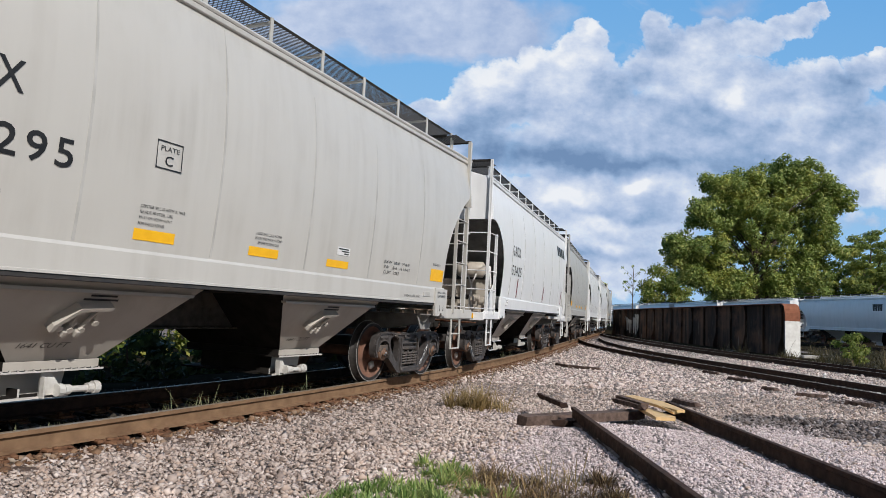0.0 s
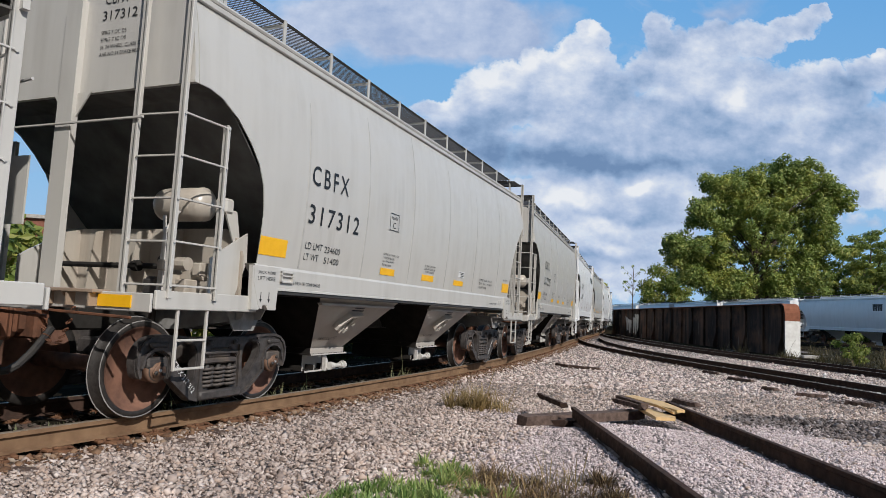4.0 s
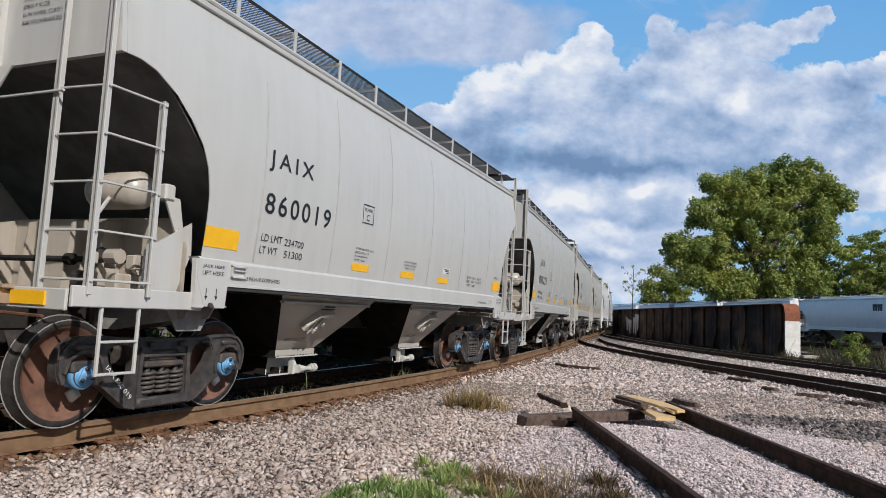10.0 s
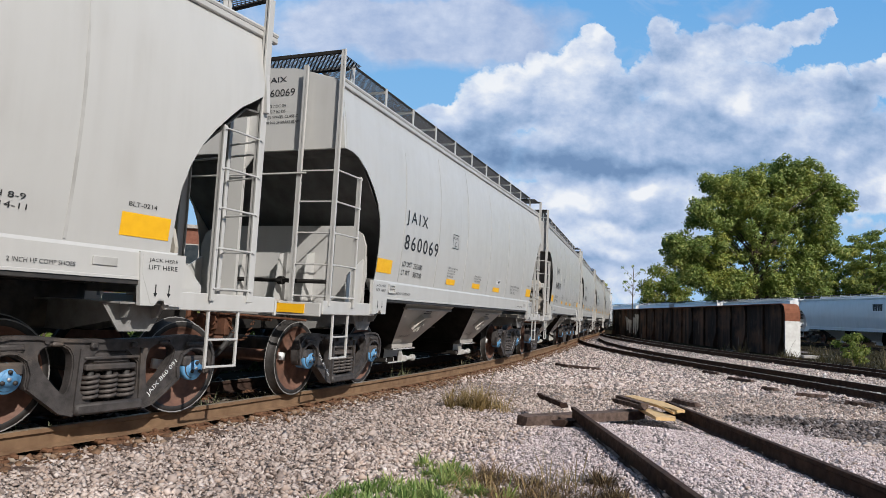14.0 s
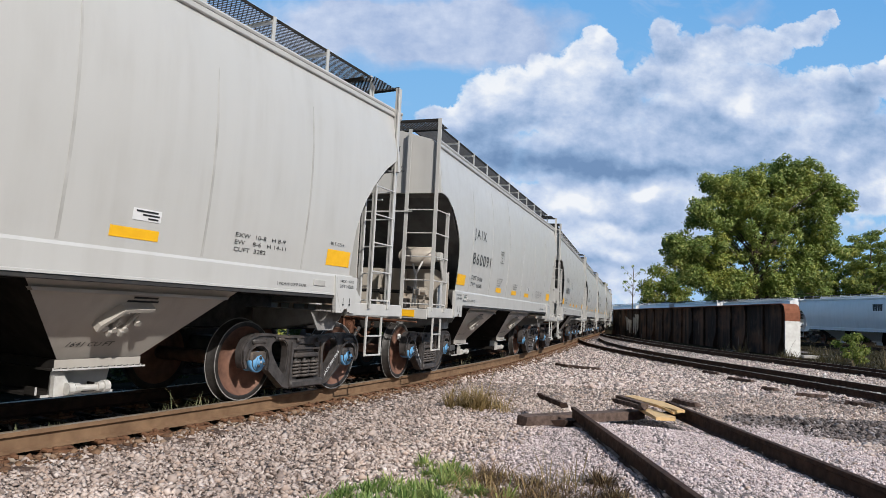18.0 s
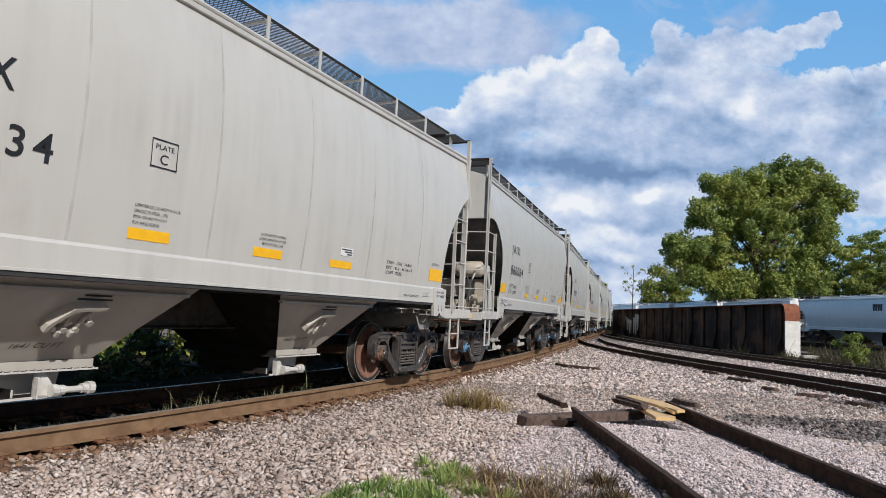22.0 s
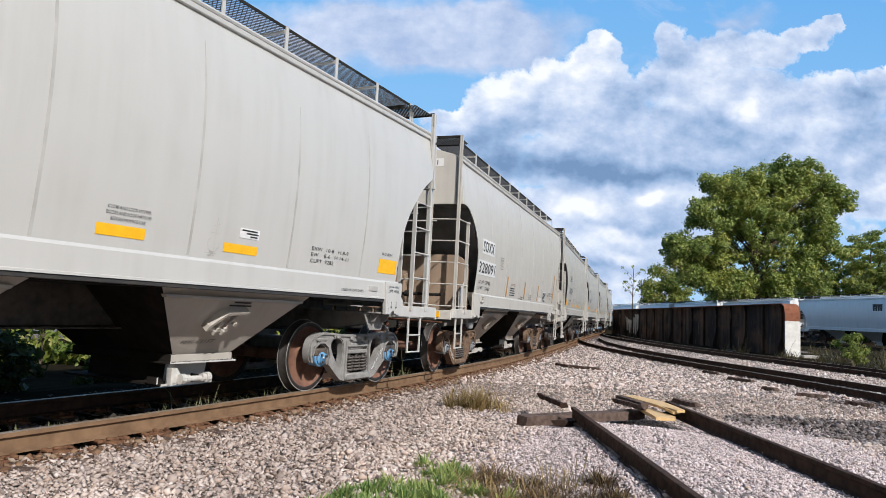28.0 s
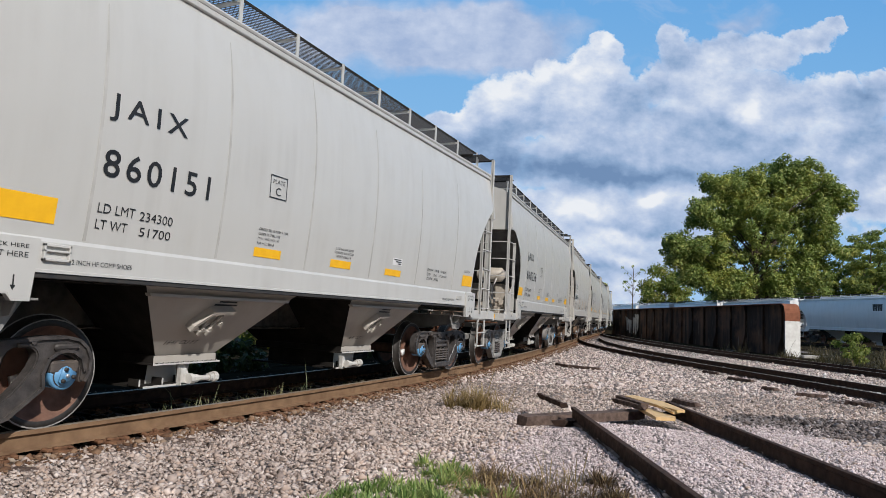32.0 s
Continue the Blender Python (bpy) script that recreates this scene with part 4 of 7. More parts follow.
            box(bm, e * 5.26 - 0.02, e * 5.26 + 0.02, yy - 0.010, yy + 0.010, 4.10, 4.43)
            part("corner_upright", bm, coat, car)
    # weld seams on the near side
    for x in (-3.90, -2.42, -0.92, 0.62, 2.1, 3.62):
        part("weld_seam", strip_on_side(x, 1.61, 3.75 + 0.25 * math.sin(x * 5), 0.014, 0.004), SEAM, car)
    # reflective tape and painted notices
    if orange:
        for x, z0, z1 in ((-2.08, 1.62, 2.09), (-0.11, 1.63, 2.07), (1.70, 1.64, 2.08), (4.22, 1.65, 2.54)):
            part("reflector", patch(x, x + 0.1, z0, z1), ORANGE, car, "faded orange reflective strip")
    elif strips:
        for i, x in enumerate((-3.1, -1.2, 0.7, 2.6, 4.3)):
            part("reflector", patch(x, x + 0.09, 1.63, 2.10, 0.005), REDINK if i % 2 == 0 else DECAL, car, "upright red reflective strip" if i % 2 == 0 else "upright white reflective strip")
        for k in range(4):
            part("owner_mark", patch(3.3 + 0.42 * k, 3.62 + 0.42 * k, 3.30, 3.62, 0.005), INK, car, "black block of the owner's mark")
    else:
        for x0, x1, z0, z1 in ((-4.67, -4.18, 1.705, 1.905), (-1.93, -1.47, 1.685, 1.785), (-0.45, 0.04, 1.69, 1.79), (1.0, 1.5, 1.69, 1.785), (4.07, 4.56, 1.70, 1.90)):
            part("reflector", patch(x0, x1, z0, z1, 0.005), YELLOW, car, "yellow reflective tape")
    bm = bmesh.new()
    box(bm, -6.064, -6.04, -1.32, -0.92, 1.085, 1.195)
    part("end_reflector", bm, YELLOW, car, "yellow reflective tape")
    # trucks
    half = 4.04 if orange else HALF
    for c in (-half, half):
        for sg in (-1, 1):
            sf = part("side_frame", FRAMES[cap], None, car, at=pose(c, sg * 1.03, 0) @ (Matrix.Identity(4) if sg < 0 else pose(0, 0, 0, 0, 0, 180)))
            for i in range(3):
                part("spring", SPRING, None, sf, at=pose(-0.18 + 0.18 * i, 0.035, 0.22))
        bm = bmesh.new()
        for sg in (-1, 1):
            box(bm, c - 0.25, c + 0.25, sg * 0.98 - 0.07, sg * 0.98 + 0.07, 0.50, 0.56, 0.015)
            box(bm, c - 0.18, c + 0.18, sg * 0.98 - 0.04, sg * 0.98 + 0.04, 0.56, 0.66, 0.015)
        box(bm, c - 0.22, c + 0.22, -1.0, 1.0, 0.48, 0.68, 0.03)
        part("bolster", bm, {"pale": FRAMEGREY, "dusty": FRAMEBROWN}.get(cap, STEEL), car)
        for dx in (-BASE, BASE):
            for sg in (-1, 1):
                bm = bmesh.new()
                box(bm, c + dx - 0.13, c + dx + 0.13, sg * 0.98 - 0.08, sg * 0.98 + 0.08, 0.49, 0.60, 0.02)
                part("bearing_adapter", bm, STEEL, car)
        bm = bmesh.new()
        rod(bm, (c - 0.5, -0.6, 0.38), (c - 0.5, 0.6, 0.38), 0.045, 8)
        rod(bm, (c + 0.5, -0.6, 0.38), (c + 0.5, 0.6, 0.38), 0.045, 8)
        part("brake_beam", bm, BLACK, car)
    for x in (-half - BASE, -half + BASE, half - BASE, half + BASE):
        ws = part("wheelset", WHEELS, None, car, at=pose(x, 0, RADIUS))
        part("bearing_cap", CAPS[cap], None, ws, at=pose(0, -1.04, 0))
    # bulkhead plates and gussets at both ends
    for e in (-1, 1):
        for y0, y1 in ((-0.98, -0.60), (-0.50, -0.14), (0.14, 0.50), (0.60, 0.98)):
            bm = bmesh.new()
            prism(bm, [(e * 4.78, 1.22), (e * 5.05, 1.22), (e * 4.98, 1.9), (e * 4.78, 1.95)], y1 - 0.02, y1)
            part("bulkhead_rib", bm, soil, car)
        for sg in (-1, 1):
            bm = bmesh.new()
            shape = [(5.10, 1.24), (5.10, 1.32), (4.86, 1.56), (4.66, 1.62), (4.66, 1.24)] if e > 0 else [(-5.22, 1.24), (-5.22, 1.60), (-5.10, 1.68), (-4.68, 1.92), (-4.66, 1.62), (-4.82, 1.24)]
            prism(bm, shape, sg * 1.40, sg * 1.42)
            part("corner_gusset", bm, coat, car)
        bm = bmesh.new()
        rod(bm, (e * 5.05, -1.0, 1.52), (e * 5.05, 0.9, 1.52), 0.03, 8)
        rod(bm, (e * 5.05, -0.3, 1.52), (e * 5.05, -0.22, 1.52), 0.06, 10)
        part("brake_pipe", bm, SHADE, car)
        bm = bmesh.new()
        box(bm, e * 6.05 - 0.10, e * 6.05 + 0.10, -0.95, 0.95, 1.20, 1.235, 0.006)
        for i in range(7):
            box(bm, e * 6.05 - 0.09, e * 6.05 + 0.09, -0.9 + 0.28 * i, -0.88 + 0.28 * i, 1.08, 1.20)
        for yy in (-0.55, 0.0, 0.55):
            prism(bm, [(e * 5.95, 1.20), (e * 6.15, 1.20), (e * 5.95, 1.02)], yy - 0.008, yy + 0.008)
        part("crossover_step", bm, SOILED if tank or orange else DUSTY, car)
    # placard holder beside the jacking plate
    bm = bmesh.new()
    for x0, x1, z0, z1 in ((-4.25, -4.02, 1.53, 1.55), (-4.25, -4.02, 1.42, 1.44), (-4.25, -4.23, 1.42, 1.55), (-4.04, -4.02, 1.42, 1.55), (-4.25, -4.02, 1.49, 1.505)):
        box(bm, x0, x1, -1.592, -1.56, z0, z1, 0.003)
    part("placard_holder", bm, coat, car)
    bm = bmesh.new()
    box(bm, 3.86, 4.08, -1.576, -1.56, 1.43, 1.50, 0.002)
    part("bar_code_tag", bm, SEAM, car)
    if tank:
        bm = bmesh.new()
        lathe(bm, [(0, -0.36), (0.10, -0.345), (0.175, -0.28), (0.19, -0.22), (0.19, 0.26), (0.10, 0.33), (0, 0.345)], 18, pose(-5.16, -0.98, 2.16, 90, 0) @ Matrix.Diagonal((0.92, 0.92, 1.0, 1)))
        part("air_reservoir", bm, soil, car, smooth=True)
        for dy, top in ((-0.08, 2.05), (0.10, 2.0)):
            bm = bmesh.new()
            pts = [Vector((-5.44, -1.10 + dy, top)), Vector((-5.52, -1.10, top - 0.22)), Vector((-5.50, -1.08 + dy * 0.3, 1.26))]
            for p, q in zip(pts, pts[1:]):
                rod(bm, p, q, 0.018, 7)
            part("air_pipe", bm, WHITEPIPE, car)
        bm = bmesh.new()
        prism(bm, [(-4.98, 2.16), (-4.78, 2.14), (-4.68, 1.74), (-4.76, 1.72)], -1.34, -1.32)
        box(bm, -4.98, -4.85, -1.36, -1.2, 2.10, 2.26, 0.02)
        part("reservoir_bracket", bm, coat, car)
        valve = part("brake_valve", bmesh.new(), coat, car)
        rng = random.Random(17)
        for i in range(9):
            bm = bmesh.new()
            cx, cy, cz = rng.uniform(-5.55, -5.1), rng.uniform(-1.32, -0.85), rng.uniform(1.27, 1.58)
            if i % 3 == 0:
                rod(bm, (cx, cy - 0.07, cz), (cx, cy + 0.07, cz), rng.uniform(0.04, 0.07), 10)
            else:
                w = rng.uniform(0.04, 0.09)
                box(bm, cx - w, cx + w, cy - w * 0.8, cy + w * 0.8, max(1.22, cz - w), cz + w, 0.012)
            part("valve_body", bm, soil if i % 4 else STEEL, valve)
        # hand brake on the far half of the end
        bm = bmesh.new()
        prism(bm, [(-5.98, 1.85), (-5.96, 1.85), (-5.96, 2.55), (-5.98, 2.55)], 0.32, 1.32)
        part("brake_plate", bm, coat, car)
        bm = bmesh.new()
        box(bm, -6.10, -5.98, 0.62, 0.86, 2.02, 2.50, 0.03)
        part("brake_housing", bm, BLACK, car)
        wheel = bmesh.new()
        n = 20
        for i in range(n):
            a, b = 2 * math.pi * i / n, 2 * math.pi * (i + 1) / n
            rod(wheel, (-6.16, 0.95 + 0.28 * math.cos(a), 2.62 + 0.28 * math.sin(a)), (-6.16, 0.95 + 0.28 * math.cos(b), 2.62 + 0.28 * math.sin(b)), 0.02, 6)
        for i in range(5):
            a = 2 * math.pi * i / 5
            rod(wheel, (-6.14, 0.95, 2.62), (-6.16, 0.95 + 0.28 * math.cos(a), 2.62 + 0.28 * math.sin(a)), 0.014, 6)
        rod(wheel, (-6.16, 0.95, 2.62), (-5.98, 0.95, 2.62), 0.04, 8)
        part("hand_brake_wheel", wheel, BLACK, car)
    return car


def write(car, text, box4, surface="side", name="lettering", **kw):
    part(name, letter_mesh(text, *box4, surface=surface, **kw), None, car)


def notices(car, old=False):
    """Small stencilled notices that all the grey cars share."""
    write(car, "PLATE", (-1.705, -1.495, 2.52, 2.565))
    write(car, "C", (-1.645, -1.555, 2.39, 2.48))
    bm = bmesh.new()
    for x0, x1, z0, z1 in ((-1.75, -1.45, 2.60, 2.612), (-1.75, -1.45, 2.352, 2.364), (-1.75, -1.74, 2.352, 2.612), (-1.46, -1.45, 2.352, 2.612)):
        y = -width_at((z0 + z1) / 2) - 0.006
        bm.faces.new([bm.verts.new((x, y, z)) for x, z in ((x0, z0), (x1, z0), (x1, z1), (x0, z1))])
    part("plate_outline", bm, INK, car)
    for i, line in enumerate(("CENTER SILL IS ASTM A 1018", "GRADE 70 STEEL. USE", "E9151 OR EQUIVALENT", "FOR WELD REPAIR")):
        w = len(line) * 0.0195
        write(car, line, (-1.90, -1.90 + w, 1.975 - 0.052 * i, 2.003 - 0.052 * i))
    for i, line in enumerate(("CLOSE AND LOCK HOPPER", "DOORS AND ROOF HATCHES", "BEFORE MOVING CAR")):
        w = len(line) * 0.021
        write(car, line, (-0.15 - w / 2, -0.15 + w / 2, 1.925 - 0.05 * i, 1.955 - 0.05 * i))
    part("maker_decal", patch(1.20, 1.50, 1.86, 1.965, 0.005), DECAL, car)
    for i, (a, b) in enumerate(((1.23, 1.46), (1.30, 1.48), (1.36, 1.47))):
        part("decal_bar", patch(a, b, 1.935 - 0.03 * i, 1.95 - 0.03 * i, 0.009), INK, car)
    for i, line in enumerate(("EXW  10-8   H 8-9", "EW    8-6   H 14-11", "CUFT  3282")):
        w = (0.78, 0.80, 0.48)[i]
        write(car, line, (2.44, 2.44 + w, 1.86 - 0.075 * i, 1.905 - 0.075 * i))
    write(car, "BLT-0214", (4.12, 4.40, 1.955, 1.995))
    write(car, "2 INCH HF COMP SHOES", (-4.0, -3.43, 1.41, 1.45), "sill")
    write(car, "2 INCH HF COMP SHOES", (3.2, 3.72, 1.40, 1.435), "sill")
    for x in (-4.52, 4.52):
        for i, line in enumerate(("JACK HERE", "LIFT HERE")):
            part("lettering", letter_mesh(line, x - 0.15, x + 0.15, 1.49 - 0.06 * i, 1.53 - 0.06 * i, "sill", ), None, car, at=pose(0, -0.022, 0))
    for x in (-4.60, -4.46, 4.46, 4.60):
        bm = bmesh.new()
        for q in (((x - 0.006, 1.30), (x + 0.006, 1.30), (x + 0.006, 1.22), (x - 0.006, 1.22)), ((x - 0.022, 1.225), (x + 0.022, 1.225), (x, 1.185))):
            bm.faces.new([bm.verts.new((px, -1.590, pz)) for px, pz in q])
        part("arrow", bm, INK, car)
    for cx in (-1.93, 1.66):
        write(car, "1641 CU FT", (cx - 0.44, cx + 0.04, 0.70, 0.745), "hopper", slant=0.35)
        for i, (a, b) in enumerate(((-0.05, 0.22), (-0.1, 0.25))):
            bm = bmesh.new()
            z = 1.165 - 0.035 * i
            bm.faces.new([bm.verts.new((cx + x, -hopper_y(zz) - 0.006, zz)) for x, zz in ((a, z), (b, z), (b, z + 0.018), (a, z + 0.018))])
            part("notice_bar", bm, INK, car)
    for i, line in enumerate(("SPRG 7 OC D5", "SPRG 7 IC D5", "36 IN WHEEL CLASS C", "AAR NO 24 BRAKE BEAM")):
        w = len(line) * 0.03
        write(car, line, (0.33, 0.33 + w * 0.95, 3.79 - 0.075 * i, 3.83 - 0.075 * i), "end")


def tan_notices(car):
    """Notices of the tan-white car, whose trucks stand a little further back."""
    write(car, "PLATE", (-2.82, -2.64, 2.39, 2.425))
    write(car, "C", (-2.77, -2.69, 2.27, 2.35))
    bm = bmesh.new()
    for x0, x1, z0, z1 in ((-2.86, -2.60, 2.46, 2.47), (-2.86, -2.60, 2.21, 2.22), (-2.86, -2.85, 2.21, 2.47), (-2.61, -2.60, 2.21, 2.47)):
        y = -width_at((z0 + z1) / 2) - 0.006
        bm.faces.new([bm.verts.new((x, y, z)) for x, z in ((x0, z0), (x1, z0), (x1, z1), (x0, z1))])
    part("plate_outline", bm, INK, car)
    part("lettering", letter_mesh("WARNING", -1.64, -1.22, 1.90, 1.955, ink=REDINK), None, car)
    for i, w in enumerate((0.42, 0.40, 0.44, 0.43)):
        part("notice_bar", patch(-1.72, -1.72 + w * 1.25, 1.83 - 0.055 * i, 1.85 - 0.055 * i, 0.005), INK, car)
    for i, (a, b) in enumerate(((-0.45, -0.20), (-0.66, -0.18))):
        part("notice_bar", patch(a, b, 1.66 - 0.05 * i, 1.678 - 0.05 * i, 0.005), INK, car)
    for i, line in enumerate(("CLOSE HOPPER SLIDES", "AND ROOF HATCHES", "BEFORE CAR IS MOVED")):
        write(car, line, (0.52, 0.52 + len(line) * 0.022, 1.74 - 0.052 * i, 1.77 - 0.052 * i))
    part("decal_card", patch(2.52, 3.00, 1.63, 1.94, 0.005), DECAL, car, "white-framed dark information decal")
    part("decal_field", patch(2.55, 2.77, 1.71, 1.91, 0.009), INK, car)
    part("decal_field", patch(2.80, 2.97, 1.81, 1.91, 0.009), INK, car)
    part("decal_field", patch(2.80, 2.97, 1.71, 1.80, 0.009), SEAM, car)
    part("decal_bar", patch(2.55, 2.97, 1.65, 1.69, 0.009), INK, car)
    for text, box4 in (("DB-10", (2.60, 2.73, 1.86, 1.892)), ("DB-20", (2.60, 2.73, 1.81, 1.842)), ("BLT-09-06", (2.56, 2.78, 1.656, 1.684))):
        part("lettering", letter_mesh(text, *box4, out=0.012, ink=DECAL), None, car)
    part("small_decal", patch(1.80, 2.12, 1.63, 1.73, 0.005), DECAL, car)
    write(car, "JOB 3101", (1.86, 2.12, 1.76, 1.80))
    for i, line in enumerate(("EXW 10-8   H    9-3", "EW    8-6   H  15-0", "CU FT 3281")):
        write(car, line, (3.36, 3.36 + (0.78, 0.76, 0.46)[i], 1.90 - 0.075 * i, 1.945 - 0.075 * i))
    write(car, "2 INCH HF COMP SHOES", (4.55, 5.1, 1.42, 1.455), "sill")
    for ob in car.children:
        if ob.name.split(".")[0] in ("wheelset", "side_frame", "bearing_adapter", "bolster", "brake_beam", "weld_seam", "small_decal"):
            ob.location.x += 0.2


def nudge(car, lo, hi, dx):
    """Moves the low markings of one stretch of the side."""
    for ob in car.children:
        if ob.name.split(".")[0] in ("reflector", "lettering", "maker_decal", "decal_bar"):
            xs = [c[0] for c in ob.bound_box]
            if lo < min(xs) and max(xs) < hi and 1.62 < min(c[2] for c in ob.bound_box) < 2.05:
                ob.location.x += dx


FLEET = [  # place in the train, marks, number, load limit, light weight, coat, cap, tank
    (5, "GACX", "53425", None, None, "white", "brown", True),
    (4, "CBFX", "317295", "234500", "51500", "dust", "brown", True),
    (3, "CBFX", "317312", "234600", "51400", "dust", "brown", True),
    (2, "JAIX", "860233", "234400", "51600", "grey", "blue", True),
    (1, "JAIX", "860019", "234700", "51300", "grey", "blue", True),
    (0, "JAIX", "860069", "235300", "50700", "grey", "blue", False),
    (-1, "JAIX", "860091", "234500", "51500", "grey", "blue", True),
    (-2, "JAIX", "860064", "234700", "51300", "grey", "blue", True),
    (-3, "CBFX", "317134", "234600", "51400", "dust", "brown", False),
    (-4, "SOXX", "328091", "233400", "52600", "tan", "dusty", False),
    (-5, "JAIX", "860256", "234600", "51400", "grey", "pale", True),
    (-6, "JAIX", "860151", "234300", "51700", "grey", "blue", True),
    (-7, "", "", None, None, "grey", "blue", True),
    (6, "", "", None, None, "grey", "brown", False),
    (7, "", "", None, None, "white", "brown", False),
    (8, "", "", None, None, "white", "blue", True),
    (9, "", "", None, None, "grey", "blue", True),
    (10, "", "", None, None, "white", "blue", True),
    (11, "", "", None, None, "grey", "blue", True),
]
LABELS = {"grey": "light grey two-bay covered hopper car rolling on the track", "white": "white two-bay covered hopper car rolling on the track",
          "dust": "dusty warm grey two-bay covered hopper car rolling on the track", "tan": "dusty tan-white covered hopper car with orange reflectors"}
COATS = {"grey": GREY, "dust": GREY2, "white": WHITE, "tan": TAN}
protos, TRAIN = {}, []
for place, marks, number, limit, light, coat, cap, tank in FLEET:
    key = (coat, cap, tank)
    if key not in protos:
        car = hopper_car("covered_hopper_car", COATS[coat], LABELS[coat], cap, tank, coat == "tan", coat == "white")
        if coat in ("grey", "dust"):
            notices(car)
            nudge(car, -2.2, 3.4, 0.06)
            if not tank and cap == "brown":
                nudge(car, -0.8, 3.4, 0.13)
        protos[key] = car
    else:
        car = None
    TRAIN.append([place, car, key, marks, number, limit, light])
for row in TRAIN:
    if row[1] is None:
        row[1] = copy_thing(protos[row[2]], Matrix.Identity(4))
for place, car, key, marks, number, limit, light in TRAIN:
    if not marks:
        continue
    for sf in car.children:
        if sf.name.startswith("side_frame") and sf.location.y < 0:
            e = 1 if sf.location.x > 0 else -1
            me = letter_mesh(marks + " " + number[:3] + " " + number[3:], 0.0, 0.44, -0.03, 0.03, "flat", ink=DECAL)
            lean = -46 if e > 0 else 46
            part("stencil", me, None, sf, "white stencilled car number", at=(pose(0.40, -0.012, 0.24) if e > 0 else pose(-0.70, -0.012, 0.54)) @ pose(0, 0, 0, 0, lean, 0))
    if marks == "SOXX":
        part("number_panel", patch(-4.46, -3.48, 2.42, 2.72, 0.004), DECAL, car)
        part("number_panel", patch(-4.66, -3.28, 1.98, 2.28, 0.004), DECAL, car)
        write(car, marks, (-4.40, -3.54, 2.46, 2.68), "panel", spacing=1.05, bold=0.012)
        write(car, number, (-4.60, -3.34, 2.02, 2.24), "panel", spacing=1.05, bold=0.012)
        for i, (a, b) in enumerate((("LD LMT", limit), ("LT WT", light))):
            write(car, a, (-4.48, -4.10 - 0.05 * i, 1.805 - 0.125 * i, 1.875 - 0.125 * i))
            write(car, b, (-3.98 + 0.03 * i, -3.60, 1.805 - 0.125 * i, 1.875 - 0.125 * i))
        tan_notices(car)
    else:
        low = 0.14 if number == "860069" else 0.0
        back = {"317295": -0.03, "860233": -0.06}.get(number, -0.04)
        write(car, marks, (-3.80 + back, -2.95 + back, 2.62 - low, 2.865 - low), spacing=1.4, bold=0.009)
        wide = 1.42 - 0.10 * number.count("1") if len(number) == 6 else 1.1
        write(car, number, (-3.80 + back, -3.82 + back + wide, 2.155 - low * 0.3, 2.39 - low * 0.3), spacing=1.25, bold=0.009)
        if limit:
            for i, (a, b) in enumerate((("LD LMT", limit), ("LT WT", light))):
                write(car, a, (-3.83, -3.46 - 0.06 * i, 1.855 - 0.135 * i, 1.935 - 0.135 * i))
                write(car, b, (-3.41 + 0.02 * i, -3.04, 1.845 - 0.135 * i, 1.925 - 0.135 * i))
    if marks == "SOXX":
        for z0, y1 in ((3.915, 1.05), (4.085, 0.89)):
            bm = bmesh.new()
            box(bm, -ROOF_END - 0.004, -ROOF_END + 0.002, -y1 - 0.13, -0.56, z0, z0 + 0.15)
            part("number_panel", bm, DECAL, car)
    side = 0.27 if marks == "SOXX" else 0.0
    write(car, marks, (0.35 + side, 0.66 + side, 4.11, 4.21), "end")
    write(car, number, (0.33 + side, 0.80 + side, 3.94, 4.04), "end")
    if number == "860256":
        # thin scrawl: a mast with a cross bar and a loop
        strokes = [(0.930, 0.938, 1.64, 2.02), (0.86, 1.00, 1.86, 1.867), (0.90, 0.915, 1.93, 1.938), (0.955, 0.97, 1.95, 1.958), (0.82, 0.98, 1.655, 1.661), (0.84, 0.95, 1.632, 1.638)]
        strokes += [(0.92 + 0.075 * math.cos(a) - 0.008, 0.92 + 0.075 * math.cos(a) + 0.008, 1.75 + 0.075 * math.sin(a) - 0.004, 1.75 + 0.075 * math.sin(a) + 0.004) for a in np.linspace(2.4, 6.6, 18)]
        bm = bmesh.new()
        for x0, x1, z0, z1 in strokes:
            bm.faces.new([bm.verts.new((x, -width_at(z) - 0.004, z)) for x, z in ((x0, z0), (x1, z0), (x1, z1), (x0, z1))])
        part("scrawl", bm, SEAM, car, "thin grey hand-drawn scrawl")


def car_pose(s):
    """The pose of a car whose centre has gone s metres along the line: both truck centres on the track."""
    a, b = Vector(on_line(s - HALF)[:2]), Vector(on_line(s + HALF)[:2])
    d = b - a
    mid = (a + b) / 2
    return pose(mid.x, mid.y, 0, 0, 0, math.degrees(math.atan2(d.y, d.x)))


def motions():
    for place, car, *_ in TRAIN:
        base = 7.92 + place * PITCH + {-5: 0.12, -1: 0.10, 0: 0.05, 1: 0.04, -3: 0.05}.get(place, 0.0)
        walk(car, [(t, car_pose(base + travelled(t))) for t in range(33)])
        if place > 8:
            continue
        times = [4 * i / FPS for i in range(241)]
        turns = [(t, travelled(t) / RADIUS) for t in times]
        for ch in car.children:
            if ch.name.startswith("wheelset"):
                x = ch.location.x
                walk(ch, [(t, Matrix.Translation((x, 0, RADIUS)) @ Matrix.Rotation(a, 4, "Y")) for t, a in turns])
    walk(clouds, [(0.0, Matrix.Translation((0, 0, 0))), (32.0, Matrix.Translation(CLOUD_DRIFT))])


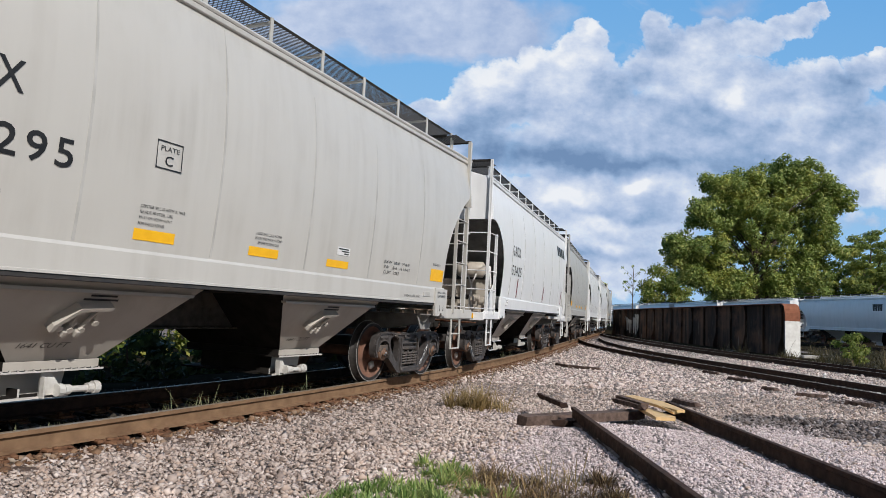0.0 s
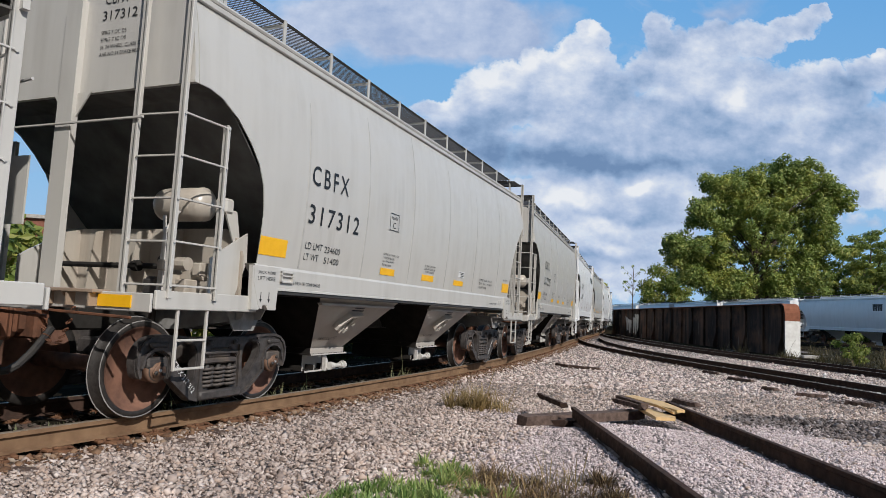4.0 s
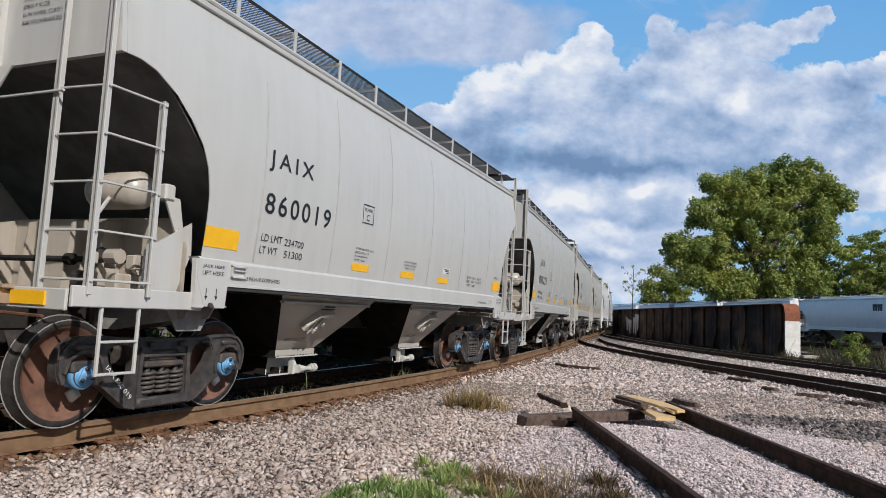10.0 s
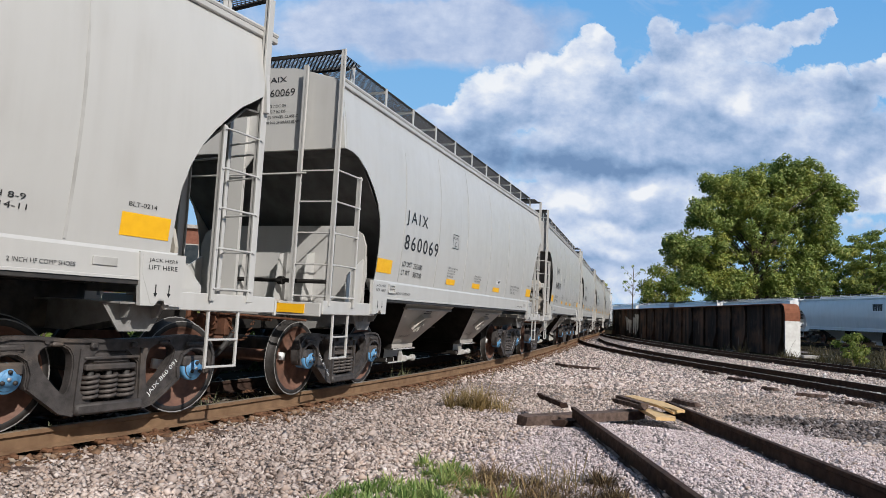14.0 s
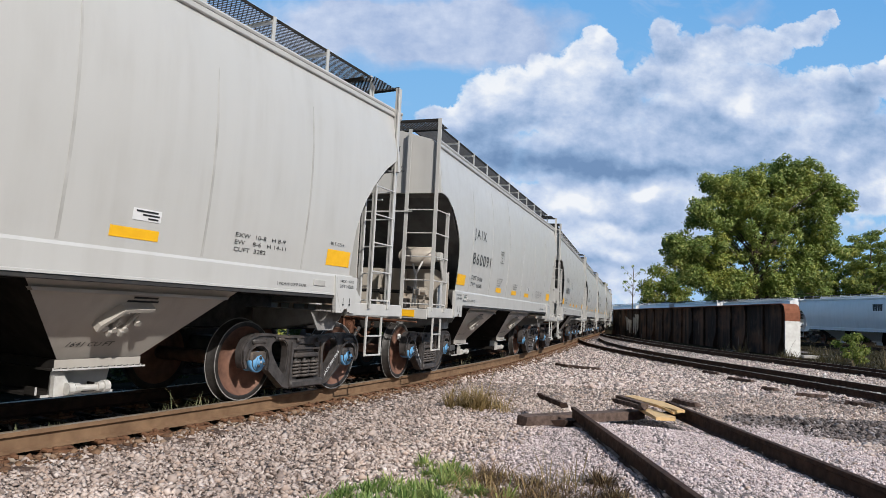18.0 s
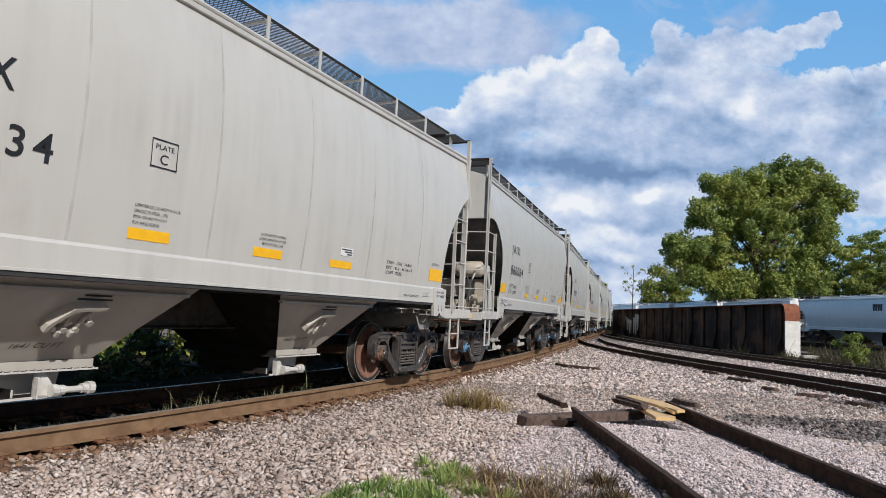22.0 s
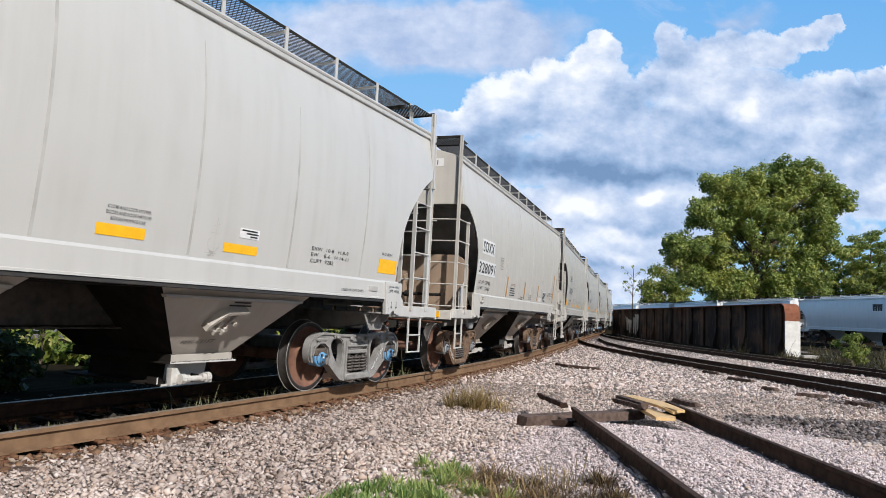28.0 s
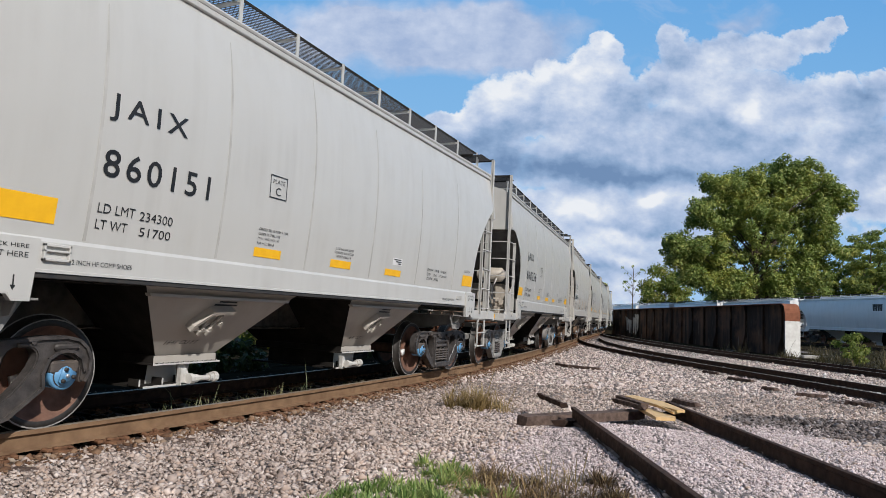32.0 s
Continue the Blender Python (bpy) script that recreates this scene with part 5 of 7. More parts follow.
# ---------------------------------------------------------------- stub track in the foreground
STUB_Z = 0.08
for x, y0, y1, label in ((1.735, -9.0, 8.53, "dark rusty rail end of a dead-end track in the gravel"), (3.31, -9.0, 9.67, "dark rusty rail sunk in the gravel beside loose boards")):
    rail("stub_rail", [(x, y, 0.0) for y in np.linspace(y0, y1, 12)], label, [OLDRAIL, OLDRAIL], STUB_Z, 0.0, 0.68)


def beam(name, a, b, w, h, z, mat, label, category, wear=0.02):
    """A worn squared timber lying from a to b."""
    a, b = Vector((*a, z)), Vector((*b, z))
    d = b - a
    bm = bmesh.new()
    n = 14
    rng = random.Random(name + label)
    rows = []
    for i in range(n + 1):
        x = d.length * i / n
        j = [rng.uniform(-wear, wear) * (1.6 if i in (0, n) else 0.5) for _ in range(8)]
        rows.append([bm.verts.new((x + j[k], y + j[4 + k % 4], zz + j[k] * 0.5)) for k, (y, zz) in enumerate(((-w / 2, 0), (w / 2, 0), (w / 2, h), (-w / 2, h)))])
    for p, q in zip(rows, rows[1:]):
        for k in range(4):
            bm.faces.new([p[k], p[(k + 1) % 4], q[(k + 1) % 4], q[k]])
    bm.faces.new(rows[0][::-1]), bm.faces.new(rows[-1])
    bmesh.ops.recalc_face_normals(bm, faces=bm.faces[:])
    ob = new(name, finish(bm, name, mat))
    ob.matrix_basis = Matrix.Translation(a) @ pose(0, 0, 0, 0, 0, math.degrees(math.atan2(d.y, d.x)))
    return tagged(ob, label, category)


beam("railway_tie", (1.10, 8.52), (2.90, 9.62), 0.20, 0.115, -0.175, WOOD, "weathered dark wooden tie across the end of the stub track", "railway tie", 0.010)
beam("rail_scrap", (1.50, 9.75), (1.66, 8.75), 0.05, 0.06, 0.03, OLDRAIL, "bent rusty scrap of rail leaning on the tie", "scrap metal")
beam("splice_bar", (1.50, 8.20), (1.78, 8.42), 0.16, 0.07, -0.12, OLDRAIL, "rusty splice bar lying beside the rail's end", "scrap metal")


def board(outline, z, h, tilt, label):
    """Loose fresh lumber, sawn to a plan outline and lightly split."""
    cx, cy = outline[0]
    bm = bmesh.new()
    pts = [(x - cx, y - cy) for x, y in outline]
    prism(bm, [(x, y) for x, y in pts], 0.0, h)
    bmesh.ops.transform(bm, matrix=Matrix(((1, 0, 0, 0), (0, 0, 1, 0), (0, 1, 0, 0), (0, 0, 0, 1))), verts=bm.verts[:])
    bmesh.ops.recalc_face_normals(bm, faces=bm.faces[:])
    ob = new("loose_board", finish(bm, "loose_board", PLANK))
    ob.matrix_basis = pose(cx, cy, z, tilt, 0, 0)
    return tagged(ob, label, "board", "loose boards")


board([(2.92, 10.45), (3.12, 10.62), (3.30, 9.70), (3.22, 8.72), (3.10, 8.68), (3.00, 9.50)], 0.005, 0.035, -1.5, "fresh yellow lumber board lying across the tie")
board([(2.86, 9.55), (2.99, 9.60), (3.08, 8.66), (3.02, 8.52), (2.78, 8.50)], -0.05, 0.04, -1, "short fresh yellow lumber board beside the tie")
board([(3.02, 9.20), (3.13, 9.25), (3.16, 8.74), (3.06, 8.70)], 0.045, 0.03, 2, "split yellow lumber board on top of another")
beam("broken_tie", (2.72, 10.0), (2.86, 9.2), 0.09, 0.07, 0.02, WOOD, "splintered dark piece of tie under the boards", "scrap wood", 0.02)
beam("broken_tie", (2.62, 9.85), (2.84, 9.15), 0.07, 0.06, 0.0, WOOD, "thin dark split of tie wood", "scrap wood", 0.02)

# dark scraps of old ties lying in the ballast beside the yard track
for k, (a, b) in enumerate((((7.91, 19.98), (8.03, 19.33)), ((7.78, 17.93), (8.04, 17.21)), ((7.53, 15.5), (7.65, 15.22)), ((7.69, 14.43), (8.18, 14.16)), ((8.06, 13.26), (8.35, 12.9)), ((3.83, 19.32), (4.52, 18.79)), ((3.53, 19.94), (3.74, 19.26)), ((4.32, 12.18), (4.44, 11.52)))):
    beam("wood_scrap", a, b, 0.10 + 0.04 * (k % 3), 0.07, -0.215, WOOD, "dark splintered scrap of an old tie in the ballast", "scrap wood", 0.025)

# ---------------------------------------------------------------- ties and fastenings of the main track
def tie_plates():
    """Ties with their plates, spikes and the anchors that grip the rail's foot."""
    rng = random.Random(5)
    plates, anchors = [], []
    for k in range(5):
        bm = bmesh.new()
        box(bm, -0.10, 0.10, -0.19, 0.19, 0.0, 0.025, 0.005)
        for dx, dy in ((0.055, 0.105), (-0.055, -0.105), (-0.05, 0.155), (0.055, -0.155)):
            hgt = rng.uniform(0.036, 0.06)
            box(bm, dx - 0.012, dx + 0.012, dy - 0.012, dy + 0.012, 0.02, hgt, 0.003)
            box(bm, dx - 0.02, dx + 0.02, dy - 0.024, dy + 0.016, hgt - 0.012, hgt + 0.012, 0.006)
        for sy in (-1, 1):
            box(bm, -0.10, 0.10, sy * 0.092 - 0.012, sy * 0.092 + 0.012, 0.02, 0.042, 0.005)
        plates.append(finish(bm, "tie_plate", PLATERUST))
        bm = bmesh.new()
        for dx in (-0.135, 0.135):
            lean = pose(dx + rng.uniform(-0.02, 0.02), 0, 0, 0, 0, rng.uniform(-14, 14))
            box(bm, -0.014, 0.014, -0.125, 0.125, -0.012, 0.010, 0.004, m=lean)
            box(bm, -0.026, 0.026, -0.165, -0.075, 0.0, 0.036, 0.010, m=lean @ pose(0, 0, 0, rng.uniform(2, 16)))
            box(bm, -0.014, 0.014, 0.075, 0.115, 0.0, 0.04, 0.008, m=lean)
        anchors.append(finish(bm, "rail_anchor", PLATERUST))
    bm = bmesh.new()
    box(bm, -0.11, 0.11, -1.28, 1.28, -0.18, 0.0, 0.012)
    tie = finish(bm, "sleeper", WOOD)
    for s in np.arange(1.0, 75.0, 0.53):
        x, y, h = on_line(s + rng.uniform(-0.03, 0.03))
        turn = 90 - math.degrees(h)
        ob = tagged(new("railway_tie", tie), "dark wooden tie sunk in the ballast under the rails", "railway tie", "ties of the main track")
        ob.matrix_basis = pose(x, y, -0.212, 0, 0, turn + rng.uniform(-1, 1))
        for a in (0.755, -0.755):
            part("tie_plate", rng.choice(plates), None, ob, at=pose(rng.uniform(-0.02, 0.02), -a, 0.0, 0, 0, rng.uniform(-4, 4)))
        if s < 45:
            part("rail_anchor", rng.choice(anchors), None, ob, at=pose(0, -0.755, 0.022))


tie_plates()

# yard track ties, seen as dark humps
def yard_ties():
    bm = bmesh.new()
    box(bm, -0.11, 0.11, -1.25, 1.25, -0.16, 0.0, 0.015)
    tie = finish(bm, "yard_tie", WOOD)
    for path in (SIDING, SECOND):
        for i in range(22, len(path), 2):
            x, y, h = path[i]
            if y > 40:
                break
            ob = tagged(new("railway_tie", tie), "dark old tie of a yard track, half buried in ballast", "railway tie", "ties of the yard tracks")
            ob.matrix_basis = pose(x + 0.75 * math.cos(h), y - 0.75 * math.sin(h), -0.222, 0, 0, 90 - math.degrees(h))


yard_ties()


# ---------------------------------------------------------------- plate girder
def girder_mat():
    """Old black bridge paint with rust breaking through in runs down the plates."""
    m = Mat("rust_black_girder", 0.8)
    runs = m.noise(1.0, 6, (1.6, 1.6, 0.16), rough=0.65)
    blot = m.noise(0.55, 5, rough=0.6)
    col = m.mix(m.ramp(runs, (0.44, 0.0), (0.66, 1.0)), (0.030, 0.025, 0.023), (0.105, 0.066, 0.047))
    col = m.mix(m.ramp(blot, (0.50, 0.0), (0.68, 0.8)), col, (0.15, 0.085, 0.055))
    m.color(m.mix(m.ramp(m.noise(1.7, 5, (2.2, 2.2, 0.3)), (0.62, 0.0), (0.74, 0.6)), col, (0.27, 0.24, 0.20)))
    return m.bump(m.noise(14, 5), 0.4, 0.01).m


GIRDER = girder_mat()


def plate_girder():
    a, b = Vector((18.36, 34.75, -0.34)), Vector((17.9, 69.0, -0.60))
    d = b - a
    length = d.length
    th = tagged(new("plate_girder"), "black and rust-streaked steel bridge girder with a whitewashed end", "bridge girder")
    th.matrix_basis = Matrix.Translation(a) @ pose(0, 0, 0, 0, 0, math.degrees(math.atan2(d.y, d.x))) @ pose(0, 0, 0, 0, math.degrees(math.atan2(0.26, length)), 0)
    H = 2.88
    # x along the girder, +y towards the viewer's side
    bm = bmesh.new()
    o = [(0.0, 0.0), (length, 0.0), (length, H - 0.35), (length - 0.12, H - 0.1), (length - 0.4, H), (0.45, H), (0.12, H - 0.13), (0.0, H - 0.5)]
    prism(bm, o, -0.02, 0.02)
    part("web_plate", bm, GIRDER, th)
    bm = bmesh.new()
    curve = [(0.0, 0.0), (0.0, H - 0.5), (0.035, H - 0.3), (0.12, H - 0.13), (0.27, H - 0.03), (0.45, H), (length - 0.4, H)]
    for (x0, z0), (x1, z1) in zip(curve[1:], curve[2:]):
        q = [bm.verts.new((x, y, z)) for x, z in ((x0, z0), (x1, z1)) for y in (-0.40, 0.40)]
        bm.faces.new([q[0], q[2], q[3], q[1]])
    bmesh.ops.remove_doubles(bm, verts=bm.verts[:], dist=1e-5)
    bmesh.ops.recalc_face_normals(bm, faces=bm.faces[:])
    thicken(bm, 0.035)
    part("top_flange", bm, IRONRED, th, "rust-red top flange")
    bm = bmesh.new()
    box(bm, -0.03, 0.03, -0.40, 0.40, 0.0, H - 0.92, 0.004)
    part("end_plate", bm, LIME, th, "flaking whitewashed end plate")
    bm = bmesh.new()
    box(bm, -0.028, 0.026, -0.40, 0.40, H - 0.918, H - 0.48, 0.004)
    part("end_cap", bm, IRONRED, th, "rust-red upper end plate")
    bm = bmesh.new()
    box(bm, 0.04, length, -0.36, 0.36, 0.0, 0.04)
    part("bottom_flange", bm, GIRDER, th)
    n = 17
    for i in range(n):
        x = 0.9 + (length - 1.6) * i / (n - 1)
        bm = bmesh.new()
        if i % 2 == 0:
            prism(bm, [(x - 0.012, 0.04), (x + 0.012, 0.04), (x + 0.012, H - 0.05), (x - 0.012, H - 0.05)], 0.02, 0.07)
            w = [(0.04, 0.36), (0.5, 0.30), (1.2, 0.13), (H - 0.5, 0.12), (H - 0.05, 0.22)]
            for (z0, y0), (z1, y1) in zip(w, w[1:]):
                q = [bm.verts.new((x + dx, y, z)) for dx in (-0.012, 0.012) for y, z in ((0.07, z0), (y0, z0), (y1, z1), (0.07, z1))]
                bm.faces.new(q[:4]), bm.faces.new(q[4:][::-1])
                bm.faces.new([q[1], q[5], q[6], q[2]])
        else:
            box(bm, x - 0.05, x + 0.05, 0.02, 0.13, 0.04, H - 0.04, 0.006)
        part("stiffener", bm, GIRDER, th)
    # painted scrawl on one panel
    bm = bmesh.new()
    rng = random.Random(8)
    for k in range(7):
        x = length - 8.6 + 0.62 * k
        z0, z1 = rng.uniform(0.5, 1.1), rng.uniform(1.9, 2.45)
        q = [bm.verts.new(p) for p in ((x, 0.024, z0), (x + 0.36, 0.024, z0 + rng.uniform(-0.2, 0.2)), (x + rng.uniform(0.3, 0.75), 0.024, z1), (x + rng.uniform(-0.2, 0.2), 0.024, z1 - 0.1))]
        bm.faces.new(q)
    part("painted_scrawl", bm, SEAM, th, "faded grey paint scrawl")
    bm = bmesh.new()
    box(bm, 18.7, 20.3, 34.3, 35.3, -0.35, -0.10, 0.03)
    tagged(new("concrete_block", finish(bm, "concrete_block", CONCRETE)), "low pale concrete footing beside the girder's end", "concrete footing")


plate_girder()

# ---------------------------------------------------------------- parked cars behind the girder
def parked():
    w = protos[("white", "brown", False)]
    long = 1.42
    for i in range(6):
        c = copy_thing(w, pose(37.6, 59.0 + 12.75 * long * i, 0.0, 0, 0, 90) @ Matrix.Diagonal((long, 1, 1, 1)))
        tagged(c, "long white covered hopper car parked on the back track", "freight car", "parked freight cars")
        for ch in c.children:
            if ch.name.split(".")[0] in ("wheelset", "side_frame"):
                ch.scale.x = 1 / long
        if i == 0:
            # the owner's mark as plain slanted bars, on the side that faces the yard
            for k in range(4):
                bm = bmesh.new()
                prism(bm, [(-2.5 - 0.22 * k, 3.06), (-2.67 - 0.22 * k, 3.06), (-2.64 - 0.22 * k, 3.62), (-2.47 - 0.22 * k, 3.62)], 1.56, 1.62)
                part("owner_mark", bm, INK, c, "black slanted block of the owner's mark")
    for a in (-0.755, 0.755):
        rail("back_rail", [(37.6 + a, y, 0.0) for y in (30, 80, 170)], "rusty rail of the back track under parked cars", [OLDRAIL, RAILTOP])


parked()


# ---------------------------------------------------------------- loose stones
def stones(name, n, place, size, mat, label, seed, small=False):
    rng = np.random.default_rng(seed)
    x, y, z = place(rng, n)
    n = len(x)
    base = np.array([(1, 0, 0), (-1, 0, 0), (0, 1, 0), (0, -1, 0), (0, 0, 1), (0, 0, -1), (0.62, 0.62, 0.5), (-0.62, -0.62, 0.5)], float)
    tris = np.array([(0, 2, 6), (2, 4, 6), (4, 0, 6), (1, 3, 7), (3, 4, 7), (4, 1, 7), (2, 1, 4), (0, 4, 3), (2, 0, 5), (1, 2, 5), (3, 1, 5), (0, 3, 5)])
    if small:
        base = base[:6]
        tris = np.array([(0, 2, 4), (2, 1, 4), (1, 3, 4), (3, 0, 4), (2, 0, 5), (1, 2, 5), (3, 1, 5), (0, 3, 5)])
    k = len(base)
    v = base[None] * (1 + rng.uniform(-0.38, 0.38, (n, k, 1))) + rng.uniform(-0.22, 0.22, (n, k, 3))
    r = (size * rng.lognormal(0, 0.33, n))[:, None]
    v = v * np.stack([r * rng.uniform(0.8, 1.25, (n, 1)), r * rng.uniform(0.7, 1.0, (n, 1)), r * rng.uniform(0.38, 0.70, (n, 1))], 2)
    a, b = rng.uniform(0, 2 * math.pi, n), rng.normal(0, 0.5, n)
    ca, sa, cb, sb = np.cos(a)[:, None], np.sin(a)[:, None], np.cos(b)[:, None], np.sin(b)[:, None]
    vx, vz = v[..., 0] * cb - v[..., 2] * sb, v[..., 0] * sb + v[..., 2] * cb
    vy = v[..., 1]
    p = np.stack([vx * ca - vy * sa + x[:, None], vx * sa + vy * ca + y[:, None], vz + z[:, None] + r * 0.25], 2).reshape(-1, 3)
    f = (tris[None] + (np.arange(n) * k)[:, None, None]).reshape(-1, 3)
    me = bpy.data.meshes.new(name)
    me.vertices.add(len(p)), me.loops.add(f.size), me.polygons.add(len(f))
    me.vertices.foreach_set("co", p.ravel())
    me.loops.foreach_set("vertex_index", f.ravel())
    me.polygons.foreach_set("loop_start", np.arange(0, f.size, 3))
    me.polygons.foreach_set("loop_total", np.full(len(f), 3))
    me.update(), me.validate()
    me.materials.append(mat)
    return tagged(new(name, me), label, "gravel", kind="stuff")


def stone_mat(name, *tones):
    m = Mat(name, 0.9)
    r = m.n.new("ShaderNodeNewGeometry").outputs["Random Per Island"]
    col = m.ramp(r, *[(i / (len(tones) - 1), c) for i, c in enumerate(tones)])
    col = m.mix(m.ramp(m.noise(30, 3), (0.4, 0.0), (0.75, 0.22)), col, (0.12, 0.105, 0.09))
    return m.color(col).bump(m.noise(60, 3), 0.4, 0.004).m


COARSE = stone_mat("coarse_ballast", (0.178, 0.135, 0.116), (0.444, 0.352, 0.308), (0.567, 0.466, 0.413), (0.667, 0.563, 0.512), (0.500, 0.374, 0.303), (0.811, 0.704, 0.654))
# The coarse ballast's tones, about a fifth darker.
NEARSTONE = stone_mat("darker_rail_ballast", (0.145, 0.111, 0.095), (0.364, 0.288, 0.252), (0.464, 0.381, 0.338), (0.545, 0.461, 0.419), (0.409, 0.306, 0.248), (0.664, 0.576, 0.535))
PALESTONE = stone_mat("pale_yard_ballast", (0.249, 0.199, 0.176), (0.543, 0.441, 0.405), (0.690, 0.574, 0.535), (0.803, 0.690, 0.650), (0.600, 0.452, 0.386), (0.900, 0.844, 0.806))
FARSTONE = stone_mat("weathered_yard_ballast", (0.026, 0.021, 0.020), (0.103, 0.085, 0.081), (0.189, 0.160, 0.151), (0.283, 0.246, 0.236), (0.129, 0.098, 0.086), (0.498, 0.451, 0.446))
FINE = stone_mat("fine_pinkish_gravel", (0.378, 0.312, 0.308), (0.622, 0.515, 0.506), (0.722, 0.612, 0.605), (0.822, 0.715, 0.710), (0.622, 0.504, 0.484))
# Stones between the rails, darkened in colour for the shade under the cars.
SHADECINDER = stone_mat("shade_dark_cinder_ballast", (0.012, 0.010, 0.008), (0.03, 0.026, 0.021), (0.055, 0.047, 0.038), (0.16, 0.14, 0.12))
RUSTY = stone_mat("rust_stained_ballast", (0.09, 0.05, 0.033), (0.19, 0.105, 0.062), (0.26, 0.165, 0.105), (0.34, 0.28, 0.225))


def fine_zone(x, y):
    return smooth(0.2, 1.2, x + 0.35 * np.sin(y * 1.3)) * (1 - smooth(4.6, 5.6, x + 0.3 * np.sin(y * 1.1))) * (1 - smooth(9.3, 10.8, y))


def coarse_at(rng, n):
    # denser towards the camera
    y = 3.6 + (16.0 - 3.6) * rng.beta(1.0, 1.7, n)
    x = rng.uniform(-0.75, 0.80, n) * (y + 0.8)
    s, a = off_line(x, y)
    keep = (a > 0.86) & (x < 12) & (rng.uniform(0, 1, n) > fine_zone(x, y) * 0.985)
    x, y = x[keep], y[keep]
    return x, y, ground_z(x, y) + rng.uniform(-0.02, 0.02, len(x))


def fine_at(rng, n):
    y = 3.6 + (11.0 - 3.6) * rng.beta(1.0, 1.5, n)
    x = rng.uniform(-0.2, 6.2, n)
    keep = (rng.uniform(0, 1, n) < fine_zone(x, y)) & (abs(x - 1.735) > 0.06) & (abs(x - 3.31) > 0.06)
    x, y = x[keep], y[keep]
    return x, y, ground_z(x, y) + rng.uniform(-0.014, 0.012, len(x))


def far_at(rng, n):
    y = 14 + 34 * rng.beta(1.0, 1.8, n)
    x = rng.uniform(-0.1, 0.95, n) * y
    s, a = off_line(x, y)
    keep = (a > 0.95) & (x < 15)
    x, y = x[keep], y[keep]
    return x, y, ground_z(x, y) + rng.uniform(-0.02, 0.02, len(x))


def rail_side(rng, n):
    s = rng.uniform(0, 40, n)
    a = 0.84 + abs(rng.normal(0, 0.16, n))
    x, y, h = np.interp(s, LINE_S, LINE_X), np.interp(s, LINE_S, LINE_Y), np.interp(s, LINE_S, LINE_H)
    x, y = x + a * np.cos(h), y - a * np.sin(h)
    return x, y, ground_z(x, y) + rng.uniform(-0.02, 0.03, n)


def between(rng, n):
    s = rng.uniform(0, 40, n)
    a = rng.uniform(-2.2, 0.66, n)
    x, y, h = np.interp(s, LINE_S, LINE_X), np.interp(s, LINE_S, LINE_Y), np.interp(s, LINE_S, LINE_H)
    x, y = x + a * np.cos(h), y - a * np.sin(h)
    keep = (abs(abs(a) - 0.755) > 0.09)
    return x[keep], y[keep], ground_z(x, y)[keep] + rng.uniform(-0.02, 0.02, keep.sum()) + 0.02


def coarse_left(rng, n):
    x, y, z = coarse_at(rng, n)
    k = x < 4.9 + 0.5 * np.sin(y * 1.7) + 0.25 * y * (y > 11)
    return x[k], y[k], z[k]


def coarse_right(rng, n):
    x, y, z = coarse_at(rng, n)
    k = x >= 4.9 + 0.5 * np.sin(y * 1.7) + 0.25 * y * (y > 11)
    return x[k], y[k], z[k]


# True for stones within about 2.7 m of the rail, which get the darker tone.
def near_rail(x, y):
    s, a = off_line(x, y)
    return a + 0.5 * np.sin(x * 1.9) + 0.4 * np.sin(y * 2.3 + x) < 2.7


def coarse_by_rail(rng, n):
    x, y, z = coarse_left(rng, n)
    k = near_rail(x, y)
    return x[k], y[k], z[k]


def coarse_beyond(rng, n):
    x, y, z = coarse_left(rng, n)
    k = ~near_rail(x, y)
    return x[k], y[k], z[k]


stones("near_rail_ballast", 165000, coarse_by_rail, 0.0205, NEARSTONE, "brown-grey crushed-stone ballast along the running rail", 11, True)
stones("coarse_ballast", 165000, coarse_beyond, 0.0205, COARSE, "loose grey crushed-stone ballast beside the track", 11, True)
stones("yard_ballast", 120000, coarse_right, 0.025, FARSTONE, "loose dark and pale ballast beside the yard track", 11, True)
def behind_at(rng, n):
    x, y = rng.uniform(-7, 8, n), rng.uniform(-5, 3.7, n)
    s, a = off_line(x, y)
    keep = a > 0.9
    return x[keep], y[keep], ground_z(x[keep], y[keep]) + rng.uniform(-0.02, 0.01, keep.sum())


stones("near_ballast", 22000, behind_at, 0.026, COARSE, "loose grey ballast where the camera stands", 16, True)
stones("fine_gravel", 150000, fine_at, 0.0108, FINE, "fine pinkish-grey gravel round the stub track", 12, True)
stones("far_ballast", 55000, far_at, 0.030, PALESTONE, "loose grey ballast between the yard tracks", 13, True)
stones("rusty_ballast", 13000, rail_side, 0.025, RUSTY, "rust-stained ballast along the rail", 14)
stones("track_ballast", 9000, between, 0.028, SHADECINDER, "shaded ballast between the rails", 15)


